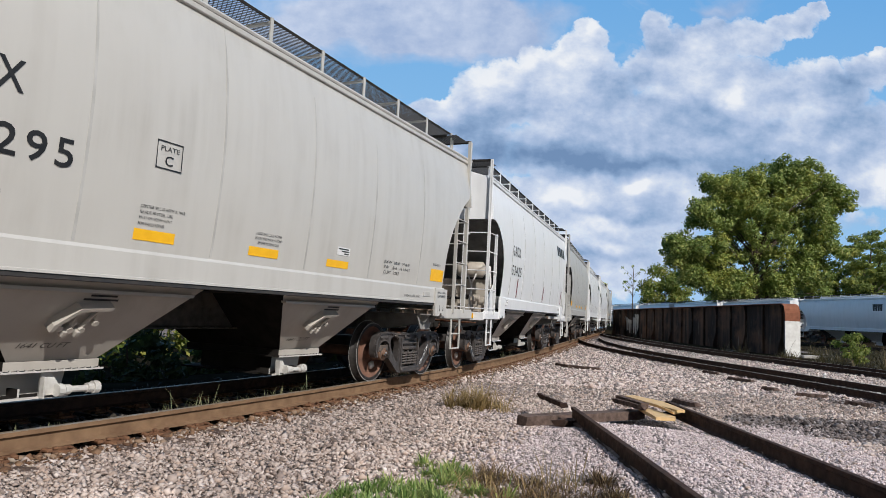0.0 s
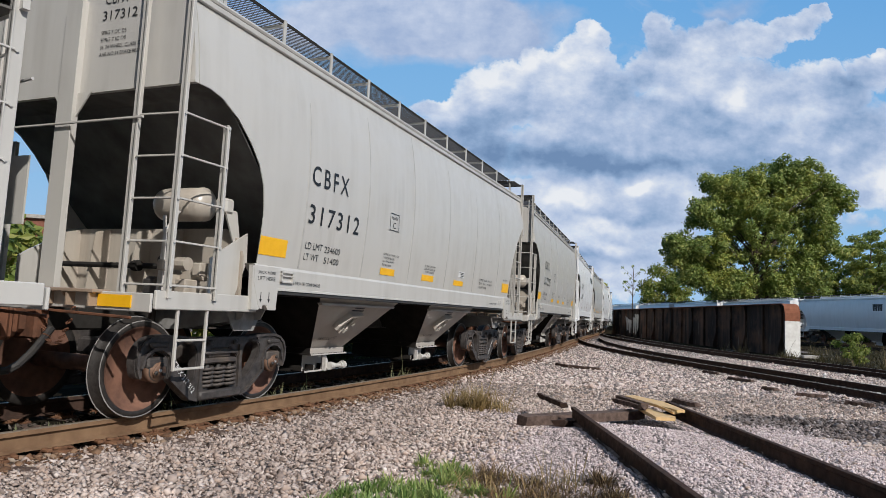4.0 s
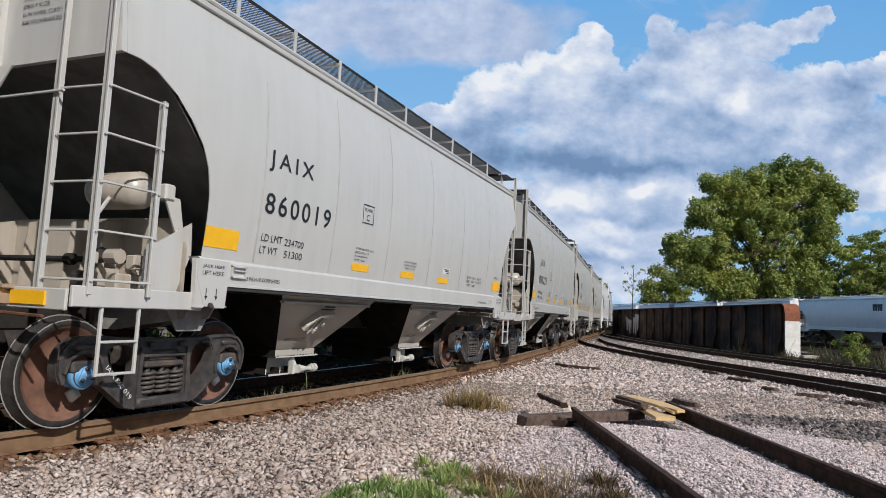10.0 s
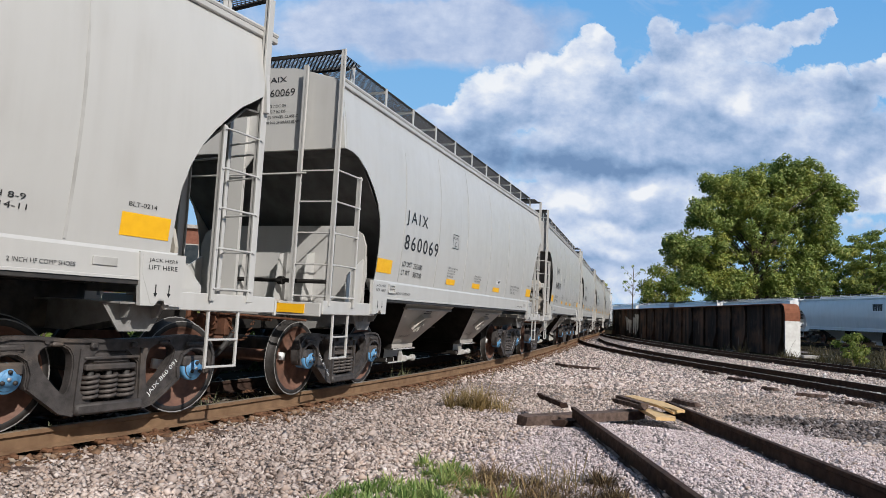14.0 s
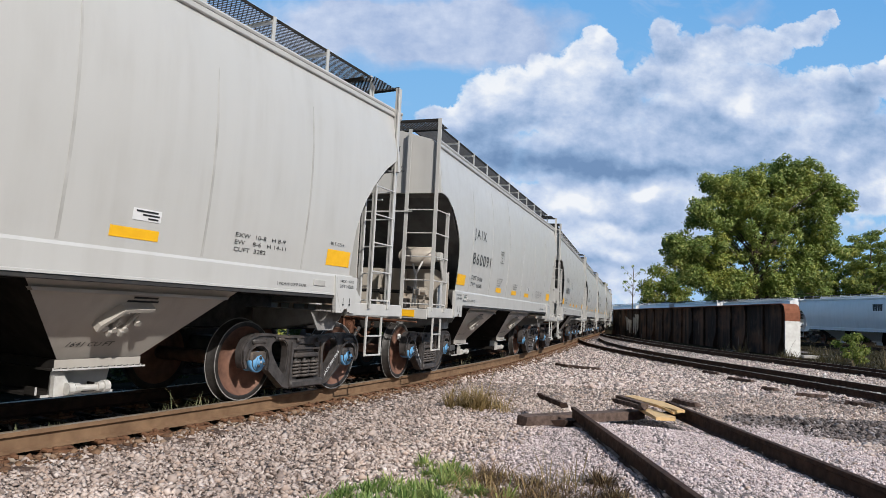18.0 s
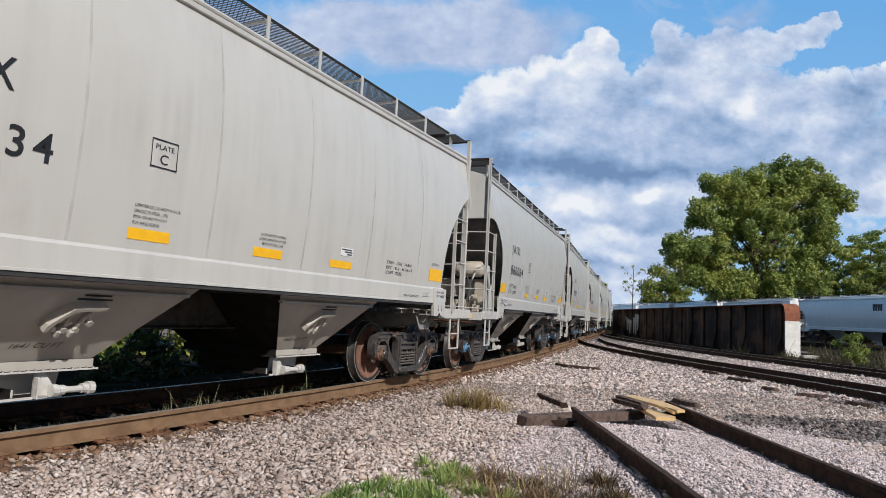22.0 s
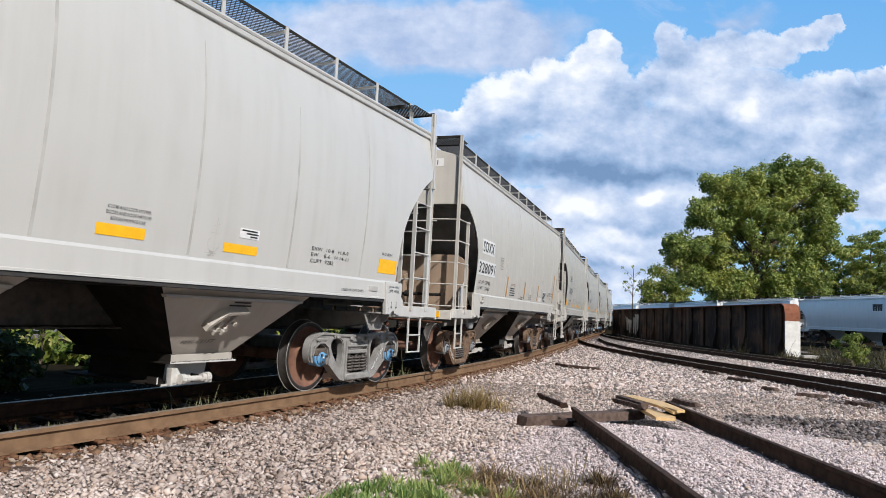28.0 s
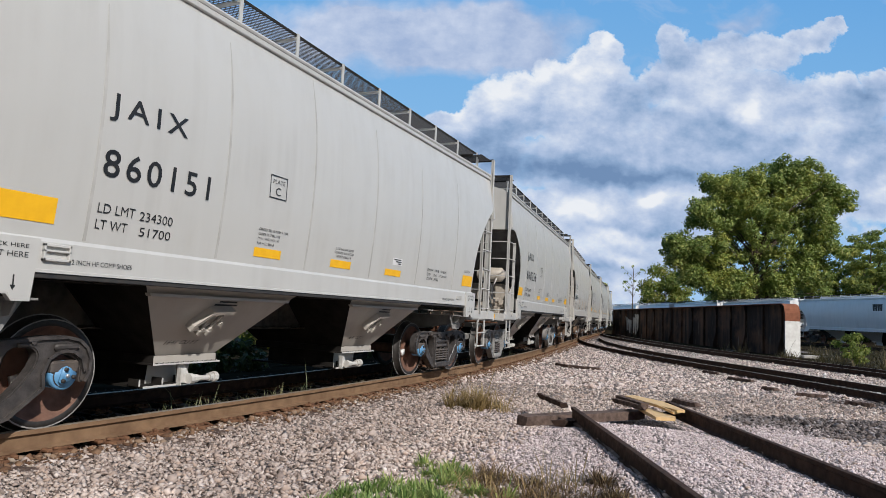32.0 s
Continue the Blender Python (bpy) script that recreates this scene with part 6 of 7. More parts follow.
# ---------------------------------------------------------------- plants
def blades(name, mat, n, place, length, label, category, seed, width=0.004, spread=0.5):
    rng = np.random.default_rng(seed)
    x, y = place(rng, n)
    n = len(x)
    z = ground_z(x, y)
    az = rng.uniform(0, 2 * math.pi, n)
    ln = length * rng.uniform(0.45, 1.25, n)
    lean = rng.uniform(0.05, spread, n)
    w = width * rng.uniform(0.7, 1.4, n)
    dx, dy = np.cos(az), np.sin(az)
    rows = []
    for k, (u, ww) in enumerate(((0.0, 1.0), (0.5, 0.8), (1.0, 0.1))):
        out = ln * lean * u * u
        up = ln * u * (1 - 0.35 * lean * u)
        cx, cy, cz = x + dx * out, y + dy * out, z + up - 0.01
        rows += [np.stack([cx - dy * w * ww, cy + dx * w * ww, cz], 1), np.stack([cx + dy * w * ww, cy - dx * w * ww, cz], 1)]
    v = np.stack(rows, 1).reshape(-1, 3)
    k = (np.arange(n) * 6)[:, None]
    f = np.concatenate([k + np.array([[0, 1, 3, 2]]), k + np.array([[2, 3, 5, 4]])]).tolist()
    ob = new(name, raw(name, v.tolist(), f, mat))
    return tagged(ob, label, category, kind="stuff")


SCRUB = leafy("yard_scrub_leaves", (0.035, 0.032, 0.016), (0.075, 0.065, 0.03), (0.16, 0.13, 0.06))
WEED = leafy("pale_weeds", (0.16, 0.19, 0.09), (0.26, 0.28, 0.15), (0.40, 0.38, 0.22))


def tuft(cx, cy, rx, ry):
    def place(rng, n):
        a, r = rng.uniform(0, 2 * math.pi, n), np.sqrt(rng.uniform(0, 1, n)) * (0.7 + 0.3 * rng.uniform(0, 1, n))
        k = 1 + 0.22 * np.sin(3 * a + cx * 5) + 0.12 * np.sin(7 * a)
        return cx + rx * r * k * np.cos(a), cy + ry * r * k * np.sin(a)
    return place


def clumped(name, mat, clumps, count, length, label, category, seed, width=0.005, flat=0.9):
    """Grass in clumps: blades arch outwards from each clump's middle."""
    rng = np.random.default_rng(seed)
    n = count * len(clumps)
    c = np.repeat(np.array(clumps, float), count, 0)
    a, r = rng.uniform(0, 2 * math.pi, n), np.sqrt(rng.uniform(0, 1, n))
    x, y = c[:, 0] + c[:, 2] * r * np.cos(a), c[:, 1] + c[:, 2] * r * np.sin(a)
    z = ground_z(x, y)
    az = a + rng.normal(0, 0.9, n)
    ln = length * rng.lognormal(0, 0.32, n) * (1.15 - 0.45 * r) * np.repeat(rng.uniform(0.7, 1.25, len(clumps)), count)
    lean = np.clip(flat * (0.25 + 0.75 * r) * rng.uniform(0.5, 1.5, n), 0.05, 1.45)
    w = width * rng.uniform(0.6, 1.4, n)
    dx, dy = np.cos(az), np.sin(az)
    rows = []
    for u, ww in ((0.0, 0.9), (0.4, 1.0), (0.75, 0.7), (1.0, 0.08)):
        bend = lean * (0.35 + 0.65 * u)
        cx, cy, cz = x + dx * ln * u * np.sin(bend), y + dy * ln * u * np.sin(bend), z + ln * u * np.cos(bend) + 0.004
        rows += [np.stack([cx - dy * w * ww, cy + dx * w * ww, cz], 1), np.stack([cx + dy * w * ww, cy - dx * w * ww, cz], 1)]
    v = np.stack(rows, 1).reshape(-1, 3)
    k = (np.arange(n) * 8)[:, None]
    f = np.concatenate([k + np.array([[0, 1, 3, 2]]), k + np.array([[2, 3, 5, 4]]), k + np.array([[4, 5, 7, 6]])]).tolist()
    return tagged(new(name, raw(name, v.tolist(), f, mat)), label, category, kind="stuff")


grow = random.Random(61)
green = []
while len(green) < 75:
    x, y = grow.uniform(-0.86, 0.62), grow.uniform(4.3, 6.25)
    top = 4.95 + 1.0 * math.exp(-((x - 0.06) / 0.30) ** 2) + 0.35 * smooth(-0.95, -0.3, x) - 0.35 * smooth(0.3, 0.6, x)
    if y < top:
        green.append((x, y, grow.uniform(0.05, 0.13)))
brown = [(grow.uniform(0.30, 1.40), grow.uniform(4.5, 5.75) - 0.25 * abs(i % 3 - 1), grow.uniform(0.05, 0.14)) for i in range(46)]
clumped("green_grass", GRASS, green, 80, 0.085, "patch of bright green grass in the gravel", "grass", 21, 0.0065, 1.0)
clumped("dry_grass", WITHERED, brown, 80, 0.12, "flattened brown dry grass in the gravel", "grass", 22, 0.004, 1.5)
clumped("withered_grass", STRAW, [(0.2 + 0.12 * i, 5.35 + 0.2 * grow.uniform(-1, 1), 0.1) for i in range(9)], 22, 0.20, "yellowing grass stalks at the patch's edge", "grass", 25, 0.0035, 1.1)
clumped("straw_tuft", STRAW, [(0.62 + grow.gauss(0, 0.17), 10.2 + grow.gauss(0, 0.18), grow.uniform(0.05, 0.14)) for i in range(26)], 34, 0.27, "dry straw-coloured weed tuft beside the rail", "weeds", 23, 0.0045, 1.0)


scrub = [(grow.uniform(16.3, 30), grow.uniform(24.5, 44), grow.uniform(0.15, 0.5)) for _ in range(190)]
scrub = [q for q in scrub if not (17.2 < q[0] < 20.6 and q[1] > 33.4)]
clumped("yard_scrub", SCRUB, scrub, 34, 0.42, "brown and green weeds on the dark yard soil", "weeds", 27, 0.014, 1.0)


def weed_row(rng, n):
    at = np.array([5.6, 6.0, 6.5, 7.5, 7.8, 9.4, 9.7, 10.1, 12.6, 13.0, 16.0, 21.0, 24.0])
    s = rng.choice(at, n) + rng.normal(0, 0.16, n)
    a = rng.normal(0.50, 0.07, n)
    x, y, h = np.interp(s, LINE_S, LINE_X), np.interp(s, LINE_S, LINE_Y), np.interp(s, LINE_S, LINE_H)
    return x + a * np.cos(h), y - a * np.sin(h)


CLUMPS = [(on_line(s0 + grow.uniform(-0.35, 0.35), grow.uniform(0.42, 0.60)), grow.uniform(0.04, 0.10)) for s0 in (6.9, 7.2, 8.9, 9.2, 9.4, 10.6, 10.9, 11.1, 14.2, 14.6, 18.0, 22.5) for _ in range(3)]
clumped("weed_tuft", WEED, [(p[0], p[1], r) for p, r in CLUMPS], 16, 0.26, "pale dry weeds standing inside the near rail", "weeds", 26, 0.004, 0.75)
blades("track_weeds", WEED, 1500, weed_row, 0.20, "thin pale weeds growing between the rails", "weeds", 24, 0.005, 0.8)


def leaf_cloud(rng, centres, radii, n, size, squash=0.8):
    """Leaf quads scattered in and on rounded clumps."""
    k = rng.choice(len(centres), n, p=radii ** 2 / (radii ** 2).sum())
    d = rng.normal(size=(n, 3))
    d /= np.linalg.norm(d, axis=1)[:, None]
    p = centres[k] + d * (radii[k] * (rng.uniform(0.2, 1.0, n) ** 0.5 * rng.uniform(0.8, 1.25, n)))[:, None] * np.array([1, 1, squash])
    nrm = d + rng.normal(0, 0.6, (n, 3)) + np.array([0, 0, 0.4])
    nrm /= np.linalg.norm(nrm, axis=1)[:, None]
    t = np.cross(nrm, rng.normal(size=(n, 3)))
    t /= np.linalg.norm(t, axis=1)[:, None]
    b = np.cross(nrm, t)
    s = (size * rng.uniform(0.6, 1.35, n))[:, None]
    v = np.stack([p - t * s, p - b * s * 0.55 + nrm * s * 0.15, p + t * s, p + b * s * 0.55 + nrm * s * 0.15], 1)
    return v.reshape(-1, 3)


def tree(name, x, y, height, width, label, seed, leaves=9000, size=0.35, mat=None, low=0.18, clumps=60, trunk=0.35, base=-0.3, limbs=14, puff=(0.075, 0.155), lobes=(), squash=0.8):
    """A tapered trunk, limbs and a crown of leaves in clumps; lobes (dx, z, radius) give an uneven crown its main boughs."""
    rng = np.random.default_rng(seed)
    th = tagged(new(name), label, "tree" if name == "tree" else "shrub")
    th.matrix_basis = pose(x, y, base)
    c = []
    while len(c) < clumps:
        q = rng.uniform(-1, 1, 3)
        u = (q[2] + 1) / 2
        r = (math.sin(math.pi * min(1.0, 0.12 + 0.88 * u) ** 0.85)) ** 0.6 if u < 1 else 0
        if lobes:
            dx, z, big = lobes[rng.integers(len(lobes))]
            d = rng.normal(size=3)
            d *= rng.uniform(0.0, 1.0) ** 0.6 * big / np.linalg.norm(d)
            c.append((dx + d[0], d[1] * 1.3, max(height * 0.08, z + d[2])))
        elif math.hypot(q[0], q[1]) < max(0.12, r):
            c.append((q[0] * width / 2 * 0.86, q[1] * width / 2 * 0.86, height * (low + (0.95 - low) * u)))
    c = np.array(c)
    rad = width * rng.uniform(*puff, len(c))
    v = leaf_cloud(rng, c, rad, leaves, size, squash)
    f = (np.arange(leaves)[:, None] * 4 + np.arange(4)[None]).tolist()
    part("crown", raw("crown", v.tolist(), f, mat or LEAF), None, th)
    bm = bmesh.new()
    top = height * 0.75
    pts = [Vector((rng.normal(0, 0.012) * height * i / 5, rng.normal(0, 0.012) * height * i / 5, top * i / 5)) for i in range(6)]
    for i in range(5):
        rod(bm, pts[i], pts[i + 1], trunk * (1 - 0.16 * i), 9, 0, trunk * (1 - 0.16 * (i + 1)))
    part("trunk", bm, BARK, th)
    for k in rng.choice(len(c), min(len(c), limbs), replace=False):
        q = Vector(c[k])
        h = max(0.15, min(0.9, (q.z / top) * 0.62))
        i = min(4, int(h * 5))
        a = pts[i].lerp(pts[i + 1], h * 5 - i)
        mid = a.lerp(q, 0.5) + Vector((0, 0, 0.04 * height * rng.uniform(0.2, 1)))
        bm = bmesh.new()
        rod(bm, a, mid, trunk * 0.24, 7, 0, trunk * 0.15)
        rod(bm, mid, q, trunk * 0.15, 7, 0, trunk * 0.04)
        part("limb", bm, BARK, th)
    return th


BOUGHS = ((4.6, 22.8, 2.8), (-0.4, 21.0, 3.1), (8.0, 21.3, 2.8), (10.2, 19.0, 2.6), (-5.0, 19.7, 2.8), (-7.5, 16.6, 2.6), (3.1, 19.1, 4.0), (-1.7, 17.6, 3.8), (6.5, 17.0, 3.8), (3.1, 14.9, 4.6), (-2.3, 14.3, 4.2), (-10.4, 11.5, 2.1), (-6.9, 11.4, 3.1), (8.0, 13.7, 3.8), (0.0, 11.0, 4.6), (-5.3, 8.0, 2.6), (6.9, 9.4, 3.5), (2.7, 6.9, 3.1), (-3.1, 6.6, 2.3), (-8.8, 8.4, 1.7))
tree("tree", 42.6, 90, 25.6, 25.5, "tall broad green cottonwood tree behind parked freight cars", 31, 130000, 0.20, LEAF, 0.12, 800, 0.5, -0.3, 60, (0.022, 0.050), BOUGHS, 0.9)
tree("tree", 63.5, 98, 18.3, 21, "light green spreading tree beside a taller one", 32, 45000, 0.20, LEAF3, 0.06, 300, 0.35, -0.3, 26, (0.03, 0.06), (), 0.5)
tree("tree", 77, 106, 17.5, 22, "dense green tree at the yard's edge", 33, 18000, 0.30, LEAF, 0.05, 70, 0.4, -0.3, 12, (0.06, 0.12))
tree("tree", 43.0, 128, 13.0, 12.5, "rounded light green tree beyond the yard", 34, 15000, 0.25, LEAF2, 0.05, 60, 0.3, -0.3, 8)
tree("tree", 54.0, 122, 10.5, 13, "low green tree under a taller one", 35, 9000, 0.30, LEAF, 0.03, 45, 0.3, -0.3, 8)
tree("tree", 50.0, 106, 9.0, 13, "low dark green tree behind freight cars", 36, 9000, 0.28, LEAF, 0.02, 45, 0.3, -0.3, 8)
tree("tree", 61.0, 110, 9.5, 14, "low dense green tree behind freight cars", 39, 9000, 0.28, LEAF, 0.02, 45, 0.3, -0.3, 8)
tree("tree", 74.0, 116, 10.0, 16, "low dense tree at the back of the yard", 40, 9000, 0.30, LEAF, 0.02, 45, 0.3, -0.3, 8)
tree("tree", 46.0, 188, 13.5, 6, "narrow dark green tree in the distance", 37, 4000, 0.4, LEAF, 0.05, 25, 0.3, -0.3, 5)
tree("shrub", 16.9, 27.4, 1.75, 1.5, "yellow-green shrub growing beside the yard track", 38, 1300, 0.06, LEAF2, 0.1, 24, 0.02, -0.25, 8)
for i, (s, a, hgt, wd) in enumerate(((14, -8.5, 2.6, 4.5), (19, -9.5, 3.4, 5), (25, -9, 2.4, 5), (31, -9.5, 3.0, 6), (9, -10, 3.0, 5), (4, -10, 4.0, 5), (38, -9, 3.2, 6), (46, -9, 3.4, 6))):
    x, y, _ = on_line(s, a)
    tree("shrub", x, y, hgt, wd, "leafy green shrub on the far side of the track", 50 + i, 3000, 0.12, LEAF2, 0.02, 34, 0.05, -0.55, 4)
# Shrub row added to darken the view under the cars.
for i in range(14):
    rs = random.Random(200 + i)
    x, y, _ = on_line(4.0 + 2.6 * i, -3.25 + rs.uniform(-0.35, 0.15))
    tree("shrub", x, y, rs.uniform(1.0, 1.4), rs.uniform(1.6, 2.0), "low leafy shrub, its leaves coloured dark for the train's shade", 90 + i, 1100, 0.08, SHADELEAF, 0.02, 20, 0.03, -0.5, 2)
for i, (s, a, hgt, wd) in enumerate(((2, -26, 10, 9), (-14, -24, 12, 10), (30, -30, 9, 9))):
    x, y, _ = on_line(s, a)
    tree("tree", x, y, hgt, wd, "green tree behind the railway track", 70 + i, 5000, 0.3, LEAF2, 0.1, 40, 0.2, -0.6)


def dead_tree():
    rng = random.Random(4)
    th = tagged(new("bare_tree"), "thin nearly leafless tree against the sky", "tree")
    th.matrix_basis = pose(34.5, 120, -0.3)
    bm = bmesh.new()
    rod(bm, (0, 0, 0), (0.1, 0, 11.0), 0.13, 7, 0, 0.04)
    part("trunk", bm, BARK, th)
    v = []
    for i in range(16):
        z = rng.uniform(6, 10.5)
        q = Vector((rng.uniform(-2.2, 2.2), rng.uniform(-1.5, 1.5), z + rng.uniform(0.3, 1.6)))
        bm = bmesh.new()
        rod(bm, (0.05, 0, z - 0.5), q, 0.035, 5, 0, 0.012)
        part("limb", bm, BARK, th)
        v.append(q)
    c = np.array([tuple(q) for q in v])
    vv = leaf_cloud(np.random.default_rng(9), c, np.full(len(c), 0.3), 260, 0.16)
    part("leaves", raw("leaves", vv.tolist(), (np.arange(260)[:, None] * 4 + np.arange(4)[None]).tolist(), LEAF), None, th)


dead_tree()


# ---------------------------------------------------------------- brick building beyond the track
def building():
    th = tagged(new("brick_building"), "low red brick building beyond the railway track", "building")
    th.matrix_basis = pose(-27, 60, -0.6, 0, 0, 8)
    bm = bmesh.new()
    box(bm, -14, 14, 0, 9, 0, 8.2)
    part("wall", bm, BRICK, th)
    bm = bmesh.new()
    box(bm, -14.3, 14.3, -0.3, 9.3, 8.2, 8.55, 0.03)
    part("roof", bm, CONCRETE, th)
    for i in range(7):
        for z in (1.4, 4.9):
            cx = -12 + 4 * i
            bm = bmesh.new()
            box(bm, cx - 0.85, cx + 0.85, -0.06, 0.05, z, z + 1.9, 0.01)
            w = part("window", bm, CONCRETE, th)
            bm = bmesh.new()
            box(bm, cx - 0.75, cx + 0.75, -0.08, -0.05, z + 0.1, z + 1.8)
            part("pane", bm, GLASS, w)


building()


# ---------------------------------------------------------------- drifting clouds
CLOUD_R = 3000.0
CLOUD_DRIFT = (66.0, 0.0, -54.0)


def sep_v(m, uv):
    nd = m.n.new("ShaderNodeSeparateXYZ")
    m.l.new(uv, nd.inputs[0])
    return nd.outputs[1]


def cloud_backdrop():
    m = Mat("cloudy_sky")
    m.n.remove(m.b)
    sep = m.n.new("ShaderNodeSeparateXYZ")
    m.l.new(m.co.outputs["Object"], sep.inputs[0])
    x, y, z = sep.outputs
    cb = m.n.new("ShaderNodeCombineXYZ")
    m.l.new(m.math("DIVIDE", x, y), cb.inputs[0]), m.l.new(m.math("DIVIDE", z, y), cb.inputs[1])
    uv = cb.outputs[0]

    def vec(op, a, b, out=0):
        nd = m.n.new("ShaderNodeVectorMath")
        nd.operation = op
        for v, s in ((a, nd.inputs[0]), (b, nd.inputs[1])):
            if isinstance(v, tuple):
                s.default_value = v
            else:
                m.l.new(v, s)
        return nd.outputs[out]

    def billow(scale, size, detail):
        nd = m.n.new("ShaderNodeTexNoise")
        nd.inputs["Scale"].default_value, nd.inputs["Detail"].default_value, nd.inputs["Roughness"].default_value = scale, detail, 0.6
        m.l.new(uv, nd.inputs["Vector"])
        return vec("MULTIPLY", vec("SUBTRACT", nd.outputs["Color"], (0.5, 0.5, 0.5)), (size, size, 0.0))

    bent_uv = vec("ADD", vec("ADD", uv, billow(9.0, 0.10, 5)), billow(32.0, 0.035, 4))
    soft_uv = vec("ADD", uv, billow(7.0, 0.11, 4))

    def reach(row, at, out):
        d = vec("MULTIPLY", vec("SUBTRACT", at, (row[0], row[1], 0.0)), (1 / row[2], 1 / row[3], 0.0))
        return vec("LENGTH", d, (0, 0, 0), 1) if out == "length" else vec("DOT_PRODUCT", d, d, 1)

    def total(rows):
        t = 0.0
        for row in rows:
            t = m.math("ADD", t, m.math("MULTIPLY", m.math("POWER", 2.718, m.math("MULTIPLY", reach(row, soft_uv, "dot"), -1.0)), row[4]))
        return t

    near = 9.0
    for row in HEAPS + HEAPS_LOW:
        near = m.math("MINIMUM", near, reach(row, bent_uv, "length"))
    big = m.noise(6.0, 8, (1, 1.3, 1), vec=uv, rough=0.58)
    lit = m.noise(6.0, 8, (1, 1.3, 1), vec=vec("ADD", uv, (-0.014, 0.020, 0.0)), rough=0.58)
    fine = m.noise(26.0, 6, (1, 1.3, 1), vec=uv, rough=0.62)
    dens = m.math("SUBTRACT", m.math("SUBTRACT", 1.0, near), total(HOLES))
    dens = m.math("ADD", dens, m.math("MULTIPLY", m.math("SUBTRACT", fine, 0.5), 0.35))
    mask = m.ramp(dens, (0.0, 0.0), (0.16, 0.85), (0.34, 1.0))
    tone = m.math("ADD", 0.59, m.math("MULTIPLY", m.math("SUBTRACT", big, lit), 2.0))
    tone = m.math("SUBTRACT", m.math("ADD", tone, total(CRESTS)), total(BELLIES))
    tone = m.math("ADD", tone, m.math("MULTIPLY", m.math("SUBTRACT", fine, 0.5), 0.30))
    edge = m.math("SUBTRACT", 1.0, m.ramp(dens, (0.10, 0.0), (0.42, 1.0)))
    tone = m.math("ADD", tone, m.math("MULTIPLY", edge, 0.16))
    cloud = m.ramp(tone, (0.0, (0.17, 0.28, 0.48)), (0.28, (0.28, 0.41, 0.63)), (0.52, (0.44, 0.55, 0.76)), (0.76, (0.63, 0.71, 0.86)), (1.0, (0.86, 0.89, 0.94)))
    veil = m.math("ADD", m.math("MULTIPLY", total(VEIL), 1.1), m.math("MULTIPLY", m.math("SUBTRACT", m.noise(4.0, 8, (1, 2.0, 1), vec=soft_uv, rough=0.6), 0.47), 2.2))
    haze = m.mix(m.ramp(m.math("ADD", big, m.math("MULTIPLY", m.math("SUBTRACT", fine, 0.5), 0.6)), (0.35, 0.0), (0.70, 1.0)), (0.38, 0.48, 0.70), (0.62, 0.69, 0.85))
    blue = m.ramp(sep_v(m, uv), (0.0, (0.40, 0.61, 0.85)), (0.25, (0.25, 0.51, 0.83)), (0.55, (0.15, 0.40, 0.77)))
    open_sky = m.mix(m.ramp(veil, (0.12, 0.0), (0.75, 0.92)), blue, haze)
    em = m.n.new("ShaderNodeEmission")
    em.inputs["Strength"].default_value = 1.2
    m.l.new(m.mix(mask, open_sky, cloud), em.inputs["Color"])
    m.l.new(em.outputs[0], m.n["Material Output"].inputs["Surface"])
    verts, faces = [], []
    na, ne = 48, 26
    for j in range(ne + 1):
        e = radians(-2 + 80 * j / ne)
        for i in range(na + 1):
            a = radians(-76 + 152 * i / na)
            verts.append((CLOUD_R * math.cos(e) * math.sin(a), CLOUD_R * math.cos(e) * math.cos(a), CLOUD_R * math.sin(e)))
    w = na + 1
    for j in range(ne):
        for i in range(na):
            faces.append((j * w + i, (j + 1) * w + i, (j + 1) * w + i + 1, j * w + i + 1))
    ob = new("backdrop", raw("backdrop", verts, faces, m.m))
    me = ob.data
    me.polygons.foreach_set("use_smooth", [True] * len(me.polygons))
    return tagged(ob, "blue sky with drifting white and grey clouds", "sky", kind="structure")


HEAPS = [  # cumulus heads: place and radii, as slopes from the viewer
    (-0.025, 0.324, 0.034, 0.023), (0.047, 0.320, 0.059, 0.059), (0.020, 0.253, 0.088, 0.081), (0.091, 0.342, 0.051, 0.057), (0.142, 0.383, 0.053, 0.046),
    (0.195, 0.410, 0.050, 0.043), (0.218, 0.441, 0.031, 0.028), (0.197, 0.340, 0.103, 0.081), (0.286, 0.399, 0.044, 0.040), (0.316, 0.451, 0.035, 0.044),
    (0.355, 0.402, 0.066, 0.065), (0.407, 0.437, 0.044, 0.041), (0.468, 0.448, 0.051, 0.037),
]
HEAPS_LOW = [  # the mass below and beyond them
    (0.529, 0.475, 0.044, 0.029), (0.564, 0.496, 0.022, 0.019), (0.438, 0.360, 0.095, 0.066), (0.514, 0.364, 0.066, 0.053), (0.590, 0.364, 0.066, 0.046),
    (0.632, 0.401, 0.044, 0.031), (0.668, 0.423, 0.037, 0.023), (0.245, 0.250, 0.191, 0.081), (0.432, 0.259, 0.191, 0.095), (0.619, 0.269, 0.147, 0.103),
    (0.143, 0.169, 0.110, 0.055), (0.292, 0.161, 0.125, 0.070), (0.205, 0.090, 0.162, 0.051), (0.046, 0.164, 0.088, 0.073), (0.333, 0.327, 0.088, 0.051), (-0.010, 0.321, 0.055, 0.031),
]
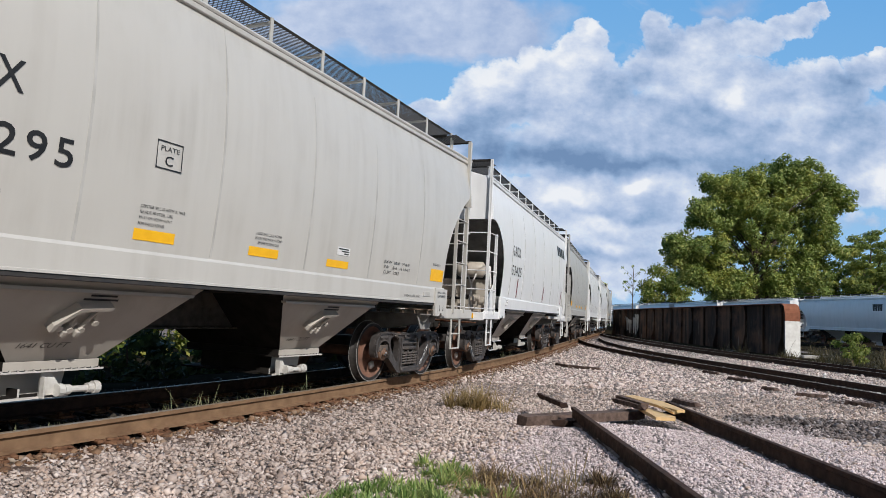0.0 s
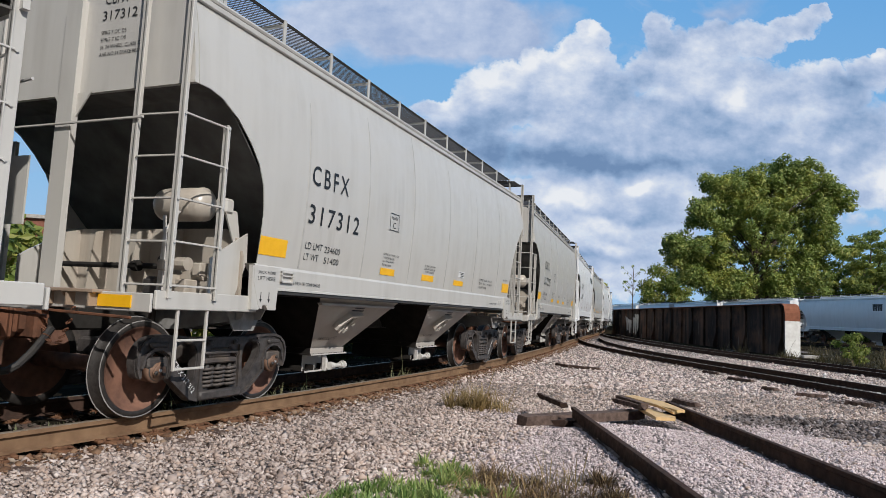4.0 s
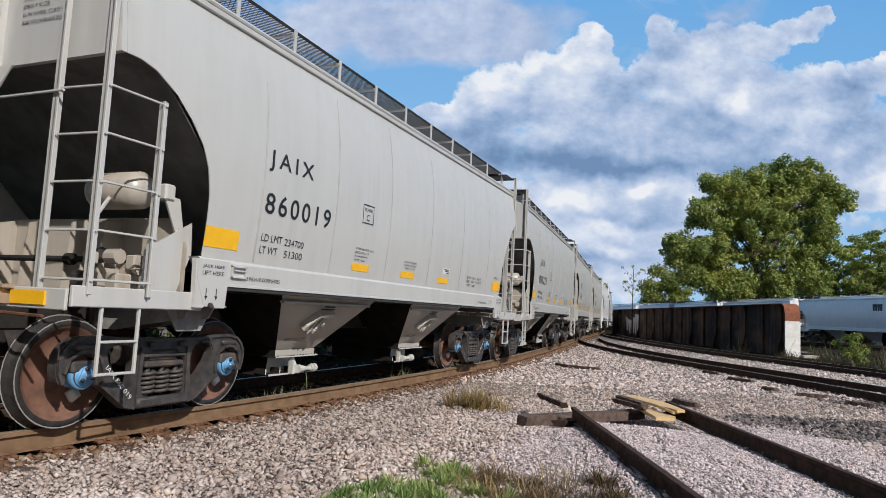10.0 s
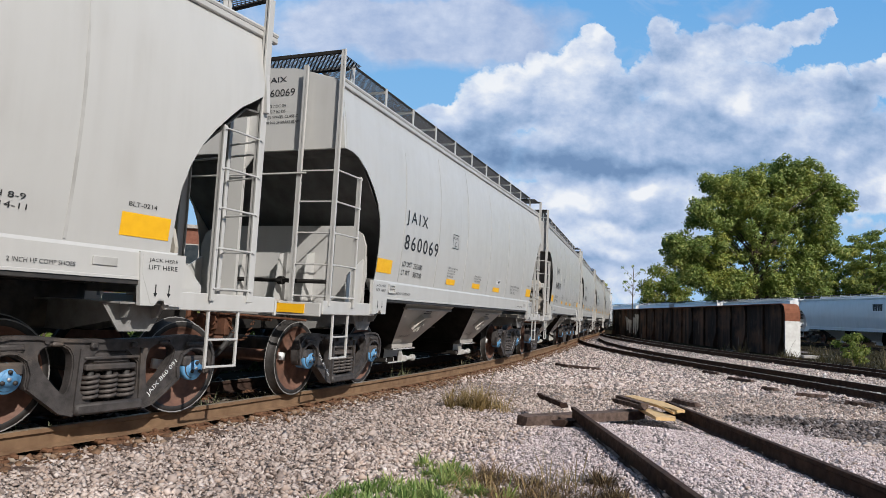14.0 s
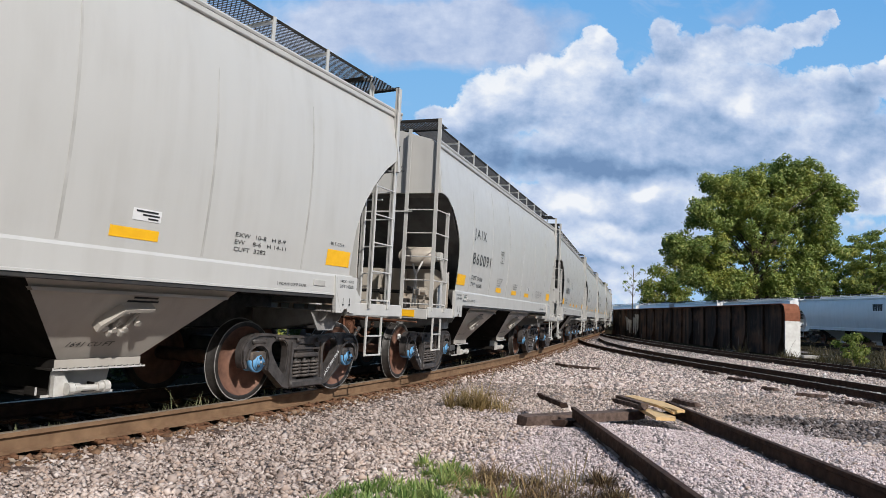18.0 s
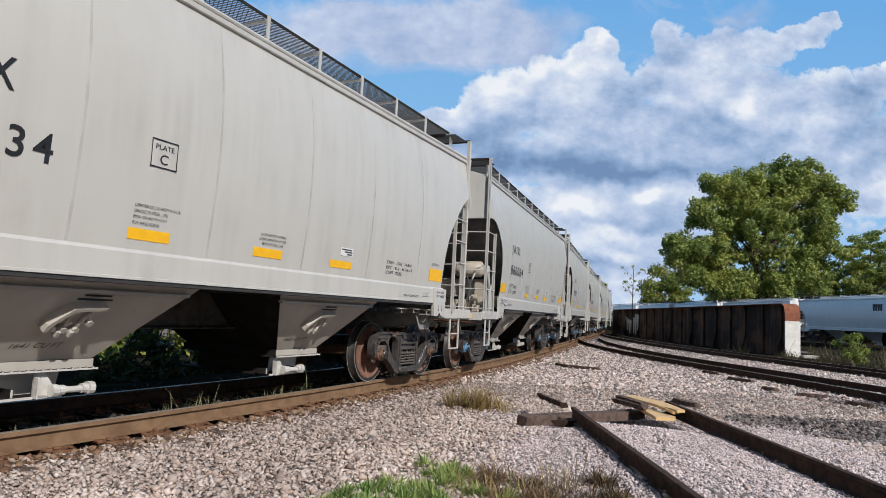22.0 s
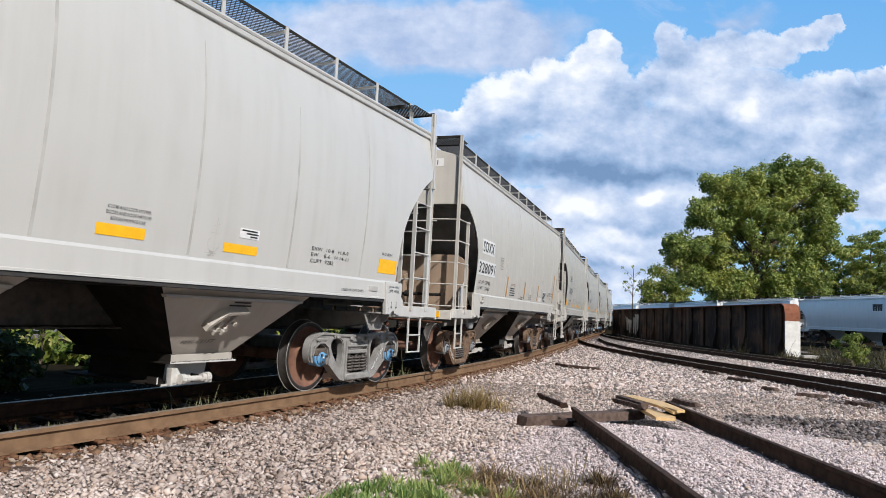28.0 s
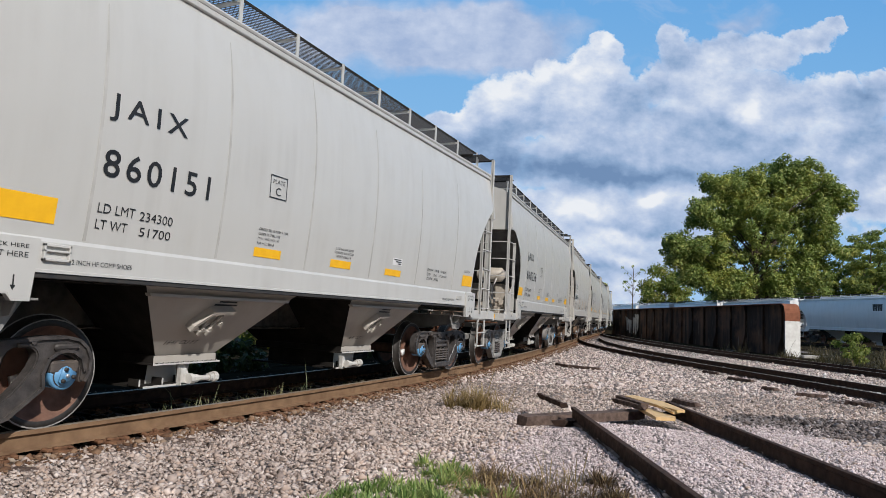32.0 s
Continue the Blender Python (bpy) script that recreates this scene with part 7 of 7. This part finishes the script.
VEIL = [  # thin high cloud, with its weight
    (0.002, 0.455, 0.125, 0.038, 0.95), (-0.202, 0.436, 0.125, 0.044, 0.75), (0.072, 0.435, 0.081, 0.033, 0.50), (-0.063, 0.404, 0.117, 0.022, 0.40),
    (-0.105, 0.473, 0.147, 0.022, 0.50), (0.177, 0.480, 0.044, 0.022, 0.50), (0.414, 0.500, 0.044, 0.010, 0.35),
]
HOLES = [  # thin places in the mass
    (0.337, 0.330, 0.033, 0.015, 0.08), (0.249, 0.226, 0.051, 0.010, 0.34), (0.314, 0.146, 0.059, 0.010, 0.30), (0.630, 0.190, 0.051, 0.012, 0.30),
    (0.141, 0.222, 0.044, 0.009, 0.20), (0.266, 0.429, 0.016, 0.018, 0.50), (0.249, 0.081, 0.051, 0.009, 0.25),
]
BELLIES = [  # grey undersides
    (0.140, 0.248, 0.125, 0.023, 0.50), (0.290, 0.244, 0.110, 0.019, 0.45), (0.049, 0.278, 0.051, 0.037, 0.30), (0.183, 0.308, 0.088, 0.022, 0.18),
    (0.417, 0.293, 0.081, 0.028, 0.28), (0.242, 0.365, 0.051, 0.029, 0.22), (0.468, 0.416, 0.044, 0.029, 0.20), (0.301, 0.423, 0.033, 0.029, 0.16),
    (0.605, 0.400, 0.044, 0.016, 0.30), (0.240, 0.159, 0.081, 0.013, 0.35), (0.470, 0.238, 0.110, 0.037, 0.25), (0.190, 0.096, 0.117, 0.010, 0.25),
    (0.631, 0.323, 0.059, 0.044, 0.20),
]
CRESTS = [  # sunlit crests
    (-0.025, 0.324, 0.029, 0.019, 0.50), (0.052, 0.363, 0.033, 0.026, 0.42), (0.104, 0.397, 0.029, 0.022, 0.42), (0.164, 0.420, 0.040, 0.023, 0.40),
    (0.231, 0.459, 0.016, 0.016, 0.45), (0.196, 0.378, 0.051, 0.026, 0.20), (0.165, 0.177, 0.051, 0.022, 0.62), (0.240, 0.147, 0.044, 0.012, 0.40),
    (0.302, 0.206, 0.028, 0.007, 0.42), (0.435, 0.333, 0.025, 0.029, 0.38), (0.369, 0.419, 0.029, 0.044, 0.22), (0.660, 0.241, 0.029, 0.029, 0.45),
    (0.647, 0.437, 0.029, 0.009, 0.40), (0.241, 0.110, 0.037, 0.010, 0.35), (0.315, 0.475, 0.022, 0.021, 0.15),
]
clouds = cloud_backdrop()

motions()
